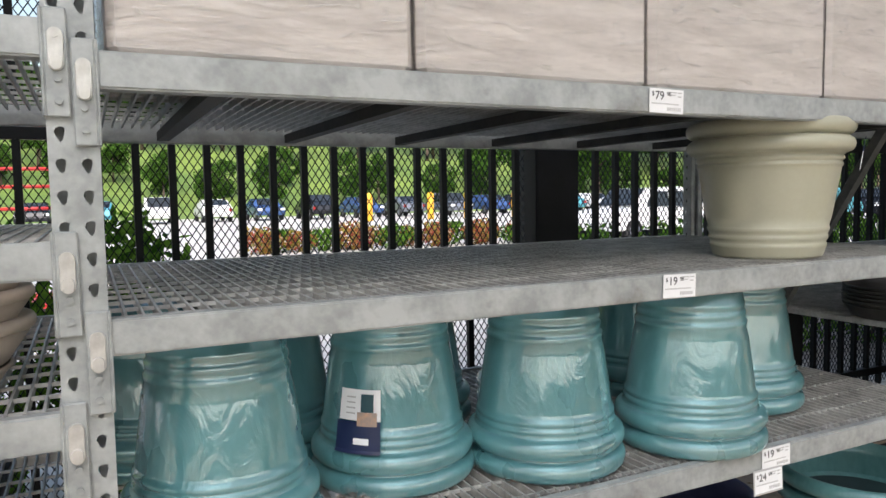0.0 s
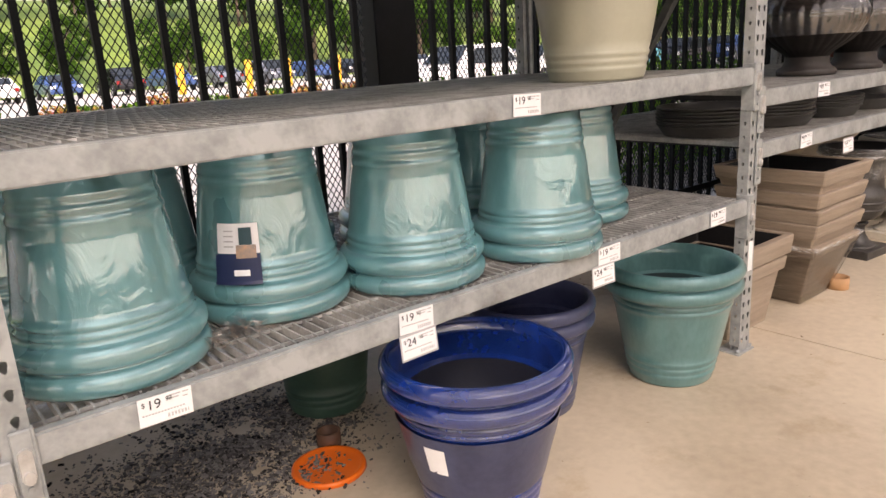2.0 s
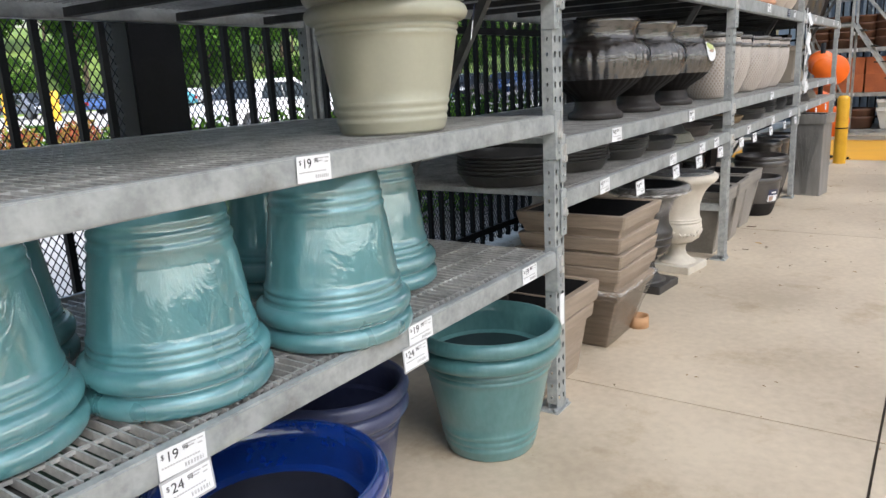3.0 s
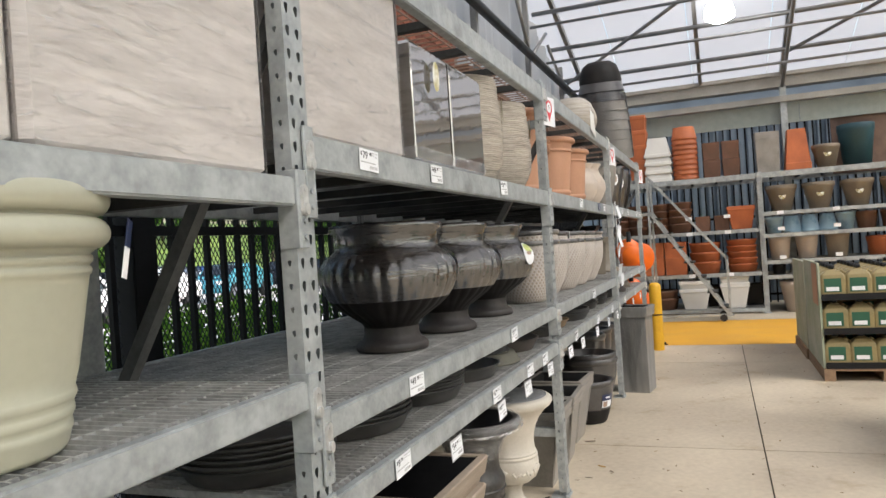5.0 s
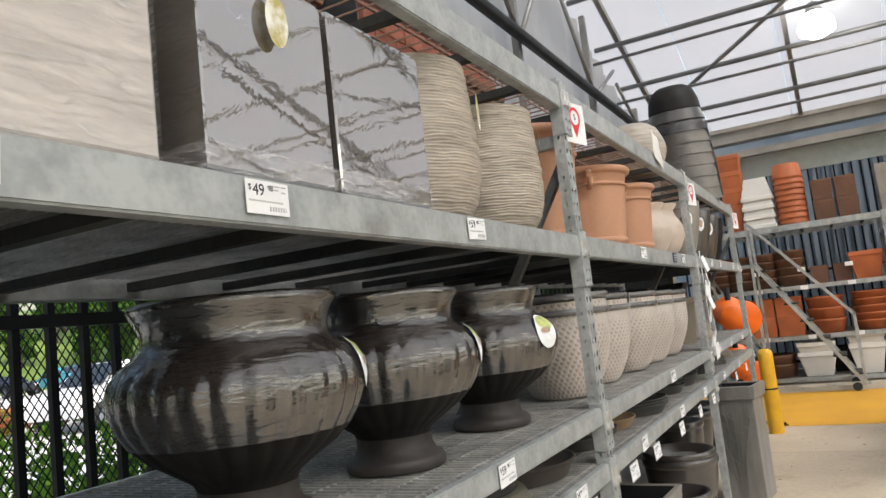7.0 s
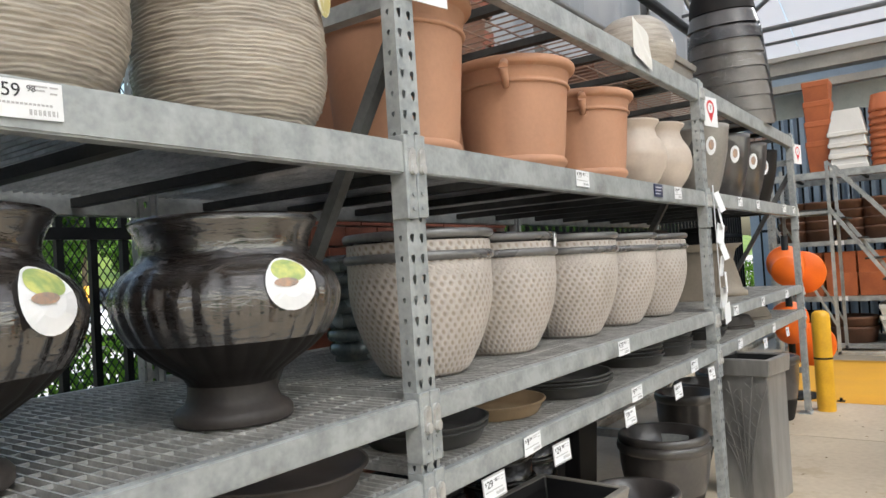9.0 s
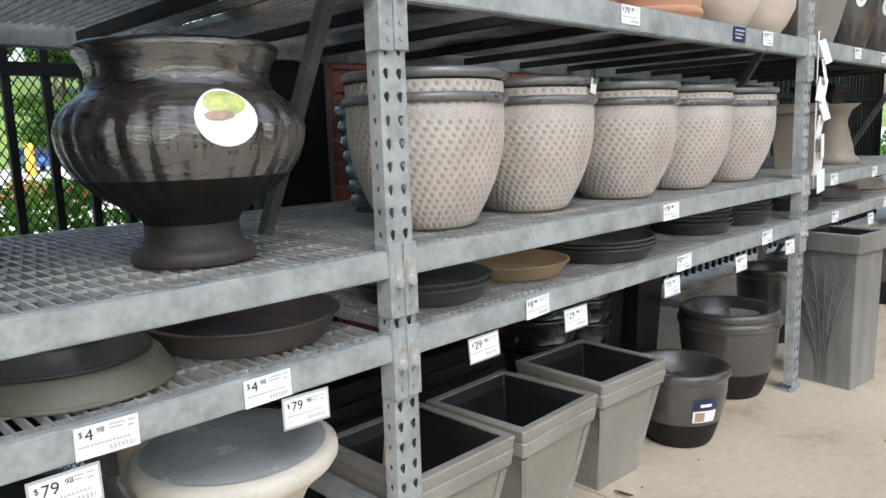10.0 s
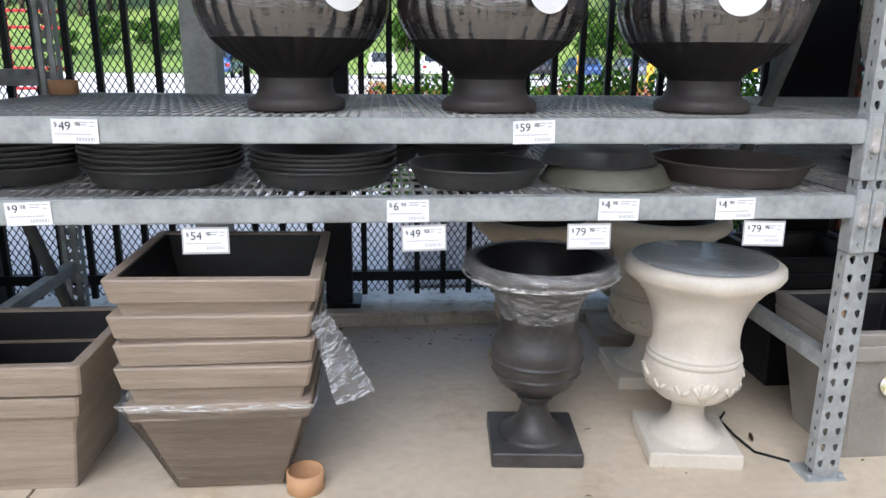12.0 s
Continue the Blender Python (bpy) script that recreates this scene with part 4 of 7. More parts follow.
blue = round_pot("cobalt blue glossy planter standing on concrete", BLUE, 0.264, 0.46, 0.158, pose(1.085, 0.02, 0), "blue planters")
part("wrap", lathe(bmesh.new(), [(0.182, 0.11), (0.199, 0.17), (0.217, 0.25), (0.2285, 0.30)], 56, lambda a, r, z, k: r + 0.0015 * math.sin(11 * a + 3 * k)), BLUEGREY, blue, "clear stretch film round the body")
lab = part("label", curved_label([(0.155, 0), (0.226, 0.30), (0.232, 0.33)], 0.19, 0.27, 0.14, A0 - 0.45, 0.004), CARD, blue, "white printed sticker")
round_pot("blue-grey film-wrapped planter standing under the shelf", BLUEGREY, 0.22, 0.41, 0.14, pose(1.61, 0.31, 0), "blue planters")
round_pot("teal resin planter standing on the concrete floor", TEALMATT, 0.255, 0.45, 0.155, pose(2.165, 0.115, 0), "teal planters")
round_pot("dark green resin planter under the rack", GREENDARK, 0.21, 0.44, 0.14, pose(1.09, 0.87, 0))

# orange lid, ring, soil
lid = thing("plastic_disc", "orange plastic bucket lid with soil crumbs lying on concrete", "lid", pose(0.85, 0.47, 0.0))
part("disc", lathe(bmesh.new(), [(0, 0.004), (0.09, 0.004), (0.1, 0.012), (0.108, 0.016), (0.115, 0.014), (0.117, 0.0), (0, 0)], 40), ORANGE, lid)
bm = bmesh.new()
for k in range(26):
    a, r = random.uniform(0, 6.28), random.uniform(0.0, 0.095)
    bar(bm, (r * math.cos(a), r * math.sin(a), 0.007), (r * math.cos(a) + random.uniform(-0.012, 0.012), r * math.sin(a) + random.uniform(-0.012, 0.012), 0.009), 0.006, 0.004)
tagged(part("soil", bm, SOIL, lid), kind="stuff")


def ring_cup(x, y, z, r, h, material, label, rot=0):
    return thing("cardboard_ring", label, "ring", pose(x, y, z, 0, 0, rot), bm=lathe(bmesh.new(), [(r - 0.006, 0), (r, 0), (r, h), (r - 0.006, h), (r - 0.006, 0)], 36), material=material)


ring_cup(3.537, 0.065, 0, 0.052, 0.058, CUPTAN, "tan cardboard ring standing on concrete")
ring_cup(2.62, 1.02, SHELF["M"], 0.05, 0.05, CUPTAN, "tan cardboard ring on the rack shelf")
ring_cup(0.93, 0.60, 0, 0.04, 0.05, TERRABR, "small brown clay ring on concrete")
bm = bmesh.new()
for k in range(19000):
    u = random.random() ** 0.8
    x = 0.05 + 0.95 * u + random.gauss(0, 0.12)
    y = 0.58 + 0.26 * u + random.gauss(0, 0.16)
    if noise.noise((x * 7, y * 7, 3)) + 0.5 * noise.noise((x * 25, y * 25, 5)) < random.uniform(-0.65, 0.3):
        continue
    s = random.uniform(0.0012, 0.0045) if k % 6 else random.uniform(0.004, 0.008)
    a = random.uniform(0, 3.14)
    bar(bm, (x, y, 0.002 + s * 0.3), (x + s * 2.5 * math.cos(a), y + s * 2.5 * math.sin(a), 0.002 + s * 0.4), s, s * 0.7)
tagged(thing("spilled_soil", "spilled dark potting soil and bark chips on concrete", "soil", kind="stuff", bm=bm, material=SOIL))


# boxes wrapped in film on the upper shelf
def wrapped_box(w, d, h, m, label, material=CONCBOX):
    ch = 0.05 if material == CONCBOX else 0.02
    b = thing("boxed_planter", label, "planter", m, "wrapped square planters")
    bm = bmesh.new()
    square(bm, [(0, 0), (w / 2 - 0.01, 0), (w / 2, 0.012), (w / 2, h * 0.5), (w / 2, h - 0.012), (w / 2 - 0.008, h), (w / 2 - 0.04, h), (w / 2 - 0.04, 0.03), (0, 0.03)], d / w, ch)
    part("body", bm, material, b)
    bands = 3 if material == CONCBOX else 0
    for k in range(bands):
        z0, z1 = h * k / (bands + 0.2) + 0.004, h * (k + 1) / (bands + 0.01) - 0.006
        part("stretch_film", square(bmesh.new(), [(w / 2 + 0.004 + 0.001 * k, z0), (w / 2 + 0.005 + 0.001 * k, z1)], d / w, ch), FILM, b, "clear stretch film")
    if material != CONCBOX:
        part("film_fold", square(bmesh.new(), [(w / 2 + 0.003, 0.004), (w / 2 + 0.006, 0.02), (w / 2 + 0.004, 0.05)], d / w, ch), THINFILM, b, "bunched clear film along the foot")
    return b


for x0, x1 in ((0.056, 0.612), (0.623, 1.215), (1.226, 1.842), (1.852, 2.42)):
    wrapped_box(x1 - x0, 0.58, 0.58, pose((x0 + x1) / 2, 0.025 + 0.29, SHELF["AB_up"]), "pale grey film-wrapped square planter on the upper shelf")
wrapped_box(0.575, 0.56, 0.55, pose(2.865, 0.03 + 0.28, SHELF["U"]), "pale grey film-wrapped square planter on the upper shelf")
SHINY = mat("film_wrapped_charcoal", (0.075, 0.066, 0.06), (0.045, 0.04, 0.036), 0.45, 0.0, 4, 30, 0.05, coat=1.0, coat_ior=5.0, bump_scale=7, coat_rough=0.015)
for x0, x1, h in ((3.225, 3.553, 0.385), (3.575, 3.935, 0.385)):
    b = wrapped_box(x1 - x0, 0.36, h, pose((x0 + x1) / 2, 0.02 + 0.18, SHELF["U"]), "charcoal square planter wrapped in shiny film", SHINY)
st = tagged(new("sticker"), "oval flower-print sticker on a wrapped charcoal planter", "label")
bm = bmesh.new()
bm.faces.new([bm.verts.new((3.40 + 0.03 * math.cos(a * 0.314), 0.004, 1.96 + 0.05 * math.sin(a * 0.314))) for a in range(20)])
part("paper", bm, STICKPIC, st)


# ribbed rough pots
def ribbed(R, H, m):
    prof = [(0, 0)]
    n = 190
    for i in range(n + 1):
        u = i / n
        prof.append((R * (0.70 + 0.30 * math.sin(min(1, u * 2.9) * math.pi / 2) ** 0.6 - 0.16 * max(0, u - 0.5)), H * u))
    prof += [(R * 0.86, H), (R * 0.8, 0.05), (0, 0.05)]
    def wave(a, r, z, k):
        if k == 0 or k > n:
            return r
        return r + 0.0021 * math.sin(z * 700 + 4.0 * noise.noise((math.cos(a) * 4, math.sin(a) * 4, z * 25))) + 0.0042 * noise.noise((math.cos(a) * 7, math.sin(a) * 7, z * 70))
    p = thing("ribbed_planter", "rough taupe ribbed ceramic planter on the upper shelf", "planter", m, "ribbed planters")
    part("body", lathe(bmesh.new(), prof[:n + 2], 96, wave), RIBBED, p)
    part("rim", lathe(bmesh.new(), prof[n + 1:], 96), RIBBED, p)
    return p


ribbed(0.205, 0.45, pose(4.185, 0.22, SHELF["U"]))
ribbed(0.21, 0.415, pose(4.662, 0.215, SHELF["U"]))
for x, y, z in ((4.30, 0.045, 1.66 + 0.33), (4.77, 0.036, 1.66 + 0.31)):
    bm = bmesh.new()
    bm.faces.new([bm.verts.new((x + 0.035 * math.cos(a * 0.314), y - 0.012 + 0.012 * math.cos(a * 0.314), z + 0.055 * math.sin(a * 0.314))) for a in range(20)])
    thing("sticker", "white oval sticker with a plant print on a ribbed planter", "label", bm=bm, material=STICKPIC)


# ---- black fluted urns ----
STICKGREEN = mat("sticker_green_print", (0.62, 0.62, 0.2), (0.3, 0.4, 0.15), 0.4, 0, 30, 90, 0.0, contrast=0.6)
URN_IN = [(0.17, 0.447), (0.165, 0.40), (0.16, 0.37), (0.2, 0.33), (0.21, 0.26), (0.16, 0.17), (0.08, 0.12), (0, 0.12)]
URN_LOW = [(0, 0), (0.128, 0), (0.132, 0.006), (0.132, 0.022), (0.124, 0.032), (0.108, 0.04), (0.1, 0.06), (0.1, 0.085)]
URN_DARK = [(0.1, 0.085), (0.108, 0.1), (0.145, 0.128), (0.183, 0.155), (0.213, 0.185)]
URN_TOP = [(0.213, 0.185), (0.232, 0.215), (0.245, 0.25), (0.249, 0.28), (0.244, 0.31), (0.228, 0.336), (0.208, 0.352), (0.194, 0.364), (0.188, 0.38), (0.19, 0.40), (0.198, 0.42), (0.208, 0.435), (0.213, 0.447), (0.205, 0.455), (0.18, 0.455)]


def flute(a, r, z, k):
    return r * (0.985 + 0.045 * min(1, max(0, (z - 0.09) / 0.05)) * min(1, max(0.0, (0.352 - z) / 0.06)) * abs(math.cos(14 * a)) ** 0.6)


def fluted_urn(m):
    u = thing("urn_planter", "black-brown fluted urn planter wrapped in glossy film", "urn", m, "fluted urns")
    part("foot", lathe(bmesh.new(), URN_LOW, 56), FOOTMATT, u, "dusty dark foot")
    part("lower_bowl", lathe(bmesh.new(), URN_DARK, 196, flute), BLACKMATT, u, "matt dark lower bowl")
    part("upper_bowl", lathe(bmesh.new(), URN_TOP + URN_IN, 196, flute), BLACKGLAZE, u, "glossy film-wrapped upper bowl")
    return u


u1 = fluted_urn(pose(3.53, 0.29, SHELF["M"]))
copy_thing(u1, pose(4.06, 0.28, SHELF["M"], 0, 0, 9))
copy_thing(u1, pose(4.675, 0.285, SHELF["M"], 0, 0, 4))
for x, y, a in ((3.53, 0.29, -1.22), (4.06, 0.28, -1.38), (4.675, 0.285, -1.95)):
    s = tagged(new("sticker"), "round white sticker with a plant picture on an urn", "label", "", "stickers on urns")
    s.matrix_basis = pose(x, y, SHELF["M"])
    part("paper", curved_label(URN_TOP, 0.245, 0.355, 0.24, a + 0.25, 0.010, oval=True), CARD, s)
    part("picture", curved_label(URN_TOP, 0.305, 0.351, 0.17, a + 0.25, 0.0112, oval=True), STICKGREEN, s)
    part("picture_detail", curved_label(URN_TOP, 0.295, 0.313, 0.11, a + 0.19, 0.0122, oval=True), PHOTO, s)


# ---- saucers ----
def saucer_bm(R, h, n=48):
    prof = [(0, 0), (R * 0.84, 0), (R * 0.86, 0.004), (R * 0.97, h - 0.008), (R, h - 0.006), (R, h), (R * 0.965, h), (R * 0.84, 0.006), (R * 0.5, 0.008), (0, 0.006)]
    return lathe(bmesh.new(), prof[:4], n), lathe(bmesh.new(), prof[3:7], n), lathe(bmesh.new(), prof[6:], n)


def saucers(x, y, z, R, h, count, step, material, label, flip=False, tilt=0):
    pieces = [mesh_of(name, bm, material) for name, bm in zip(("dish", "rim", "inner_floor"), saucer_bm(R, h))]
    for k in range(count):
        o = new("saucer")
        for name, me in zip(("dish", "rim", "inner_floor"), pieces):
            part(name, me, None, o)
        jx, jy = random.uniform(-0.004, 0.004), random.uniform(-0.004, 0.004)
        o.matrix_basis = pose(x + jx, y + jy, z + k * step, tilt if k == count - 1 else 0, 0, random.uniform(0, 360)) @ (pose(0, 0, h, 180) if flip else Matrix())
        tagged(o, label, "saucer", "stacked plant saucers" if count > 1 else "plant saucers")


Z = SHELF["S"]
saucers(2.73, 0.33, Z, 0.21, 0.05, 6, 0.014, SAUCERGREY, "charcoal plastic plant saucer in a stack")
saucers(3.16, 0.30, Z, 0.215, 0.05, 6, 0.014, SAUCERGREY, "charcoal plastic plant saucer in a stack")
saucers(3.60, 0.26, Z, 0.20, 0.05, 5, 0.012, SAUCERGREY, "charcoal plastic plant saucer in a stack")
saucers(3.66, 0.72, Z, 0.24, 0.055, 4, 0.02, SAUCERGREY, "charcoal plastic plant saucer in a stack")
saucers(4.02, 0.235, Z, 0.19, 0.055, 1, 0.01, SAUCERGREY, "single charcoal plant saucer on the grated shelf")
saucers(4.06, 0.68, Z, 0.2, 0.055, 5, 0.014, SAUCERGREY, "charcoal plastic plant saucer in a stack")
saucers(4.39, 0.245, Z, 0.185, 0.05, 1, 0.01, SAUCEROLIVE, "dusty olive plant saucer upside down on the shelf", True)
saucers(4.38, 0.27, Z + 0.051, 0.165, 0.045, 1, 0.01, SAUCERGREY, "charcoal saucer lying upside down on another", True)
saucers(4.78, 0.285, Z, 0.225, 0.06, 1, 0.01, SAUCERBROWN, "large dark brown plant saucer on the shelf")
saucers(5.33, 0.255, Z, 0.195, 0.05, 2, 0.018, SAUCERGREY, "charcoal plant saucer on the grated shelf")
saucers(5.74, 0.27, Z, 0.19, 0.048, 1, 0.012, SAUCERTAN, "tan plant saucer on the grated shelf")
saucers(6.16, 0.245, Z, 0.225, 0.05, 3, 0.014, SAUCERGREY, "large charcoal saucer in a stack")
saucers(6.55, 0.62, Z, 0.13, 0.04, 5, 0.02, SAUCERGREY, "small charcoal saucer in a stack")
saucers(6.92, 0.26, Z, 0.18, 0.05, 4, 0.018, SAUCERGREY, "charcoal saucer in a stack")
saucers(7.30, 0.22, Z, 0.16, 0.05, 4, 0.018, SAUCERGREY, "charcoal saucer in a stack")
saucers(8.0, 0.25, Z, 0.18, 0.05, 2, 0.018, SAUCERGREY, "charcoal saucer beside tan bowls")
saucers(8.62, 0.26, Z, 0.2, 0.06, 2, 0.018, SAUCERBROWN, "brown saucer on the lower rack shelf", True)
saucers(9.25, 0.28, Z, 0.2, 0.06, 2, 0.02, TAUPE, "tan-grey saucer on the lower rack shelf", True)
# crumpled film on the shelves
def crumpled_film(x, y, z, spread, seed, sheets=3, film=FILM):
    bm = bmesh.new()
    for k in range(sheets):
        c = Vector((x + spread * 0.5 * (k - 1), y, z))
        rows = [[bm.verts.new(c + Vector((spread * (i / 4.5 - 1) + 0.02 * noise.noise((i, j, k + seed)), spread * 0.6 * (j / 3.5 - 1) + 0.03 * noise.noise((i * 0.9 + seed, j * 0.9, k)), 0.022 + 0.045 * noise.noise((i * 0.8, j * 0.8 + seed, k + 7))))) for i in range(10)] for j in range(8)]
        for j in range(7):
            for i in range(9):
                bm.faces.new((rows[j][i], rows[j][i + 1], rows[j + 1][i + 1], rows[j + 1][i]))
    thing("plastic_film", "crumpled clear plastic film on the grated shelf", "plastic film", bm=bm, material=film)


crumpled_film(4.86, 0.84, SHELF["S"] + 0.012, 0.14, 1, film=THINFILM)
crumpled_film(4.10, 0.50, SHELF["S"] + 0.012, 0.10, 5, film=THINFILM)
crumpled_film(0.475, 0.13, SHELF["AB_low"] + 0.008, 0.075, 9, 2)
crumpled_film(0.42, 0.36, SHELF["AB_low"] + 0.008, 0.09, 4)
crumpled_film(0.86, 0.55, SHELF["AB_low"] + 0.012, 0.09, 14)


# ---- square planters ----
def square_planter(half_top, half_bot, H, lip, m, label, material, inside=None, ratio=1.0, group="", ridges=False, flare=0.003):
    p = thing("square_planter", label, "planter", m, group)
    w = 0.022
    t = lambda z: half_bot + (half_top - 0.016 - half_bot) * z / (H - lip)
    bm = square(bmesh.new(), [(0, 0), (half_bot, 0), (t(0.02), 0.02), (t((H - lip) * 0.5), (H - lip) * 0.5), (t(H - lip), H - lip)], ratio, 0.03)
    part("body", bm, material, p)
    bm = square(bmesh.new(), [(half_top - 0.02, H - lip), (half_top - flare, H - lip), (half_top - flare * 0.9 + 0.003, H - lip + 0.004), (half_top + 0.006, H - 0.004), (half_top + 0.003, H), (half_top - w, H), (half_top - w, H - lip)], ratio, 0.03)
    part("rim", bm, material, p)
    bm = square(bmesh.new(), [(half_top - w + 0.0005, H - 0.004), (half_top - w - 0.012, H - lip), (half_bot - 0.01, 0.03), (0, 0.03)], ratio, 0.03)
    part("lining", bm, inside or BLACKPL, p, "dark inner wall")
    if ridges:
        for s in (-1, 1):
            for k in range(5):
                bm = bmesh.new()
                x0 = s * (half_bot * 0.80 + k * half_bot * 0.035)
                x1 = s * (half_top * 0.84 + k * half_top * 0.03)
                bar(bm, (x0, -half_bot * ratio - 0.002, 0.03), (x1, -t(H - lip) * ratio - 0.002, H - lip - 0.01), 0.004, 0.004)
                part("ridge", bm, material, p)
    return p


# brown-grey stack: five rims, one inside the other
square_planter(0.232, 0.14, 0.30, 0.05, pose(3.33, 0.232, 0, 0, 0, 0), "weathered brown wood-look square planter at the foot of a stack", WOODGREY, None, 1.0, "stacked square planters")
part_film = tagged(new("plastic_film"), "torn clear film hanging round stacked square planters", "plastic film")


def film_ring(r, z0, z1, seed, n=96):
    """A loose square sleeve of film between two heights, wrinkled all along."""
    bm = bmesh.new()
    rings = []
    for k in range(9):
        u = k / 8
        half, ring = r[0] + (r[1] - r[0]) * u, []
        for i in range(n):
            t = i / n * 4
            q, v = int(t), (t - int(t)) * 2 - 1
            x, y = ((v, -1), (1, v), (-v, 1), (-1, -v))[q]
            c = 1 - 0.012 * abs(x * y)
            w = half * c + 0.007 * u * noise.noise((x * 4, y * 4 + seed, u * 3))
            ring.append(bm.verts.new((x * w, y * w, z0 + (z1 - z0) * u + 0.014 * u * noise.noise((x * 2.5 + seed, y * 2.5, 1)))))
        rings.append(ring)
    for p, q in zip(rings, rings[1:]):
        for i in range(n):
            f = bm.faces.new((p[i], p[(i + 1) % n], q[(i + 1) % n], q[i]))
            f.smooth = True
    return bm


part("sheet", film_ring((0.149, 0.2445), 0.004, 0.285, 3), FILM, part_film, m=pose(3.33, 0.232, 0))
part("bunched_edge", film_ring((0.247, 0.257), 0.284, 0.306, 3), MILKFILM, part_film, m=pose(3.33, 0.232, 0))
bm = bmesh.new()
rows = [[bm.verts.new((3.568 + (0.010 + 0.002 * j) * i + 0.008 * j + 0.008 * noise.noise((i * 0.8, j * 0.8, 2)), 0.03 + 0.03 * i + 0.016 * noise.noise((i * 0.7, j * 0.7, 5)), 0.52 - 0.032 * j - 0.004 * i + 0.012 * noise.noise((i, j, 8)))) for i in range(5)] for j in range(9)]
for j in range(8):
    for i in range(4):
        f = bm.faces.new((rows[j][i], rows[j][i + 1], rows[j + 1][i + 1], rows[j + 1][i]))
        f.smooth = True
part("flap", bm, MILKFILM, part_film)
for k, (z, half, bot, high) in enumerate(((0.106, 0.243, 0.165, 0.30), (0.183, 0.244, 0.17, 0.29), (0.256, 0.247, 0.175, 0.29), (0.355, 0.257, 0.18, 0.288))):
    square_planter(half, bot, high, 0.064, pose(3.328 + 0.005 * (k % 2), 0.235, z, 0, (0.2, -0.3, 0.3, 0.9)[k], (-0.6, 0.5, -0.3, 0.9)[k]), "weathered brown wood-look square planter in a stack", WOODGREY, None, 1.0, "stacked square planters", flare=0.009)
square_planter(0.215, 0.165, 0.30, 0.06, pose(2.735, 0.275, 0), "brown-grey square planter with another set into it", WOODGREY, None, 1.0, "stacked square planters")
square_planter(0.235, 0.17, 0.31, 0.085, pose(2.735, 0.28, 0.085), "brown-grey square planter set into a lower one", WOODGREY, None, 1.0, "stacked square planters")

# grey ridged planters in the third bay
for x, y, r in ((5.265, 0.24, 0), (5.69, 0.24, 2), (6.18, 0.265, -3)):
    square_planter(0.193, 0.125, 0.395, 0.05, pose(x, y, 0, 0, 0, r), "grey square planter with ridged corners on the floor", GREYSQ, None, 1.0, "grey square planters", True)
    square_planter(0.197, 0.13, 0.36, 0.04, pose(x, y, 0.075, 0, 0, r), "grey square planter set into another", GREYSQ, None, 1.0, "grey square planters")
for x, y in ((5.32, 0.76), (5.78, 0.78)):
    for k in range(3):
        square_planter(0.2, 0.14, 0.39, 0.05, pose(x, y, 0.06 * k), "black square planter in a nested stack under the rack", BLACKPL, None, 1.0, "black square planters")
s = thing("sticker", "round white plant sticker on a grey square planter", "label", pose(5.235, 0.068, 0.26, 80, 0, 0), bm=lathe(bmesh.new(), [(0, 0.001), (0.032, 0.001), (0.032, 0)], 24), material=STICKPIC)
bm = bmesh.new(); box(bm, -0.02, -0.004, 0, 0.02, 0.004, 0.16)
thing("cardboard_strip", "tan cardboard strip standing in a grey planter", "cardboard", pose(5.20, 0.30, 0.30, 5, 4, 0), bm=bm, material=CUPTAN)


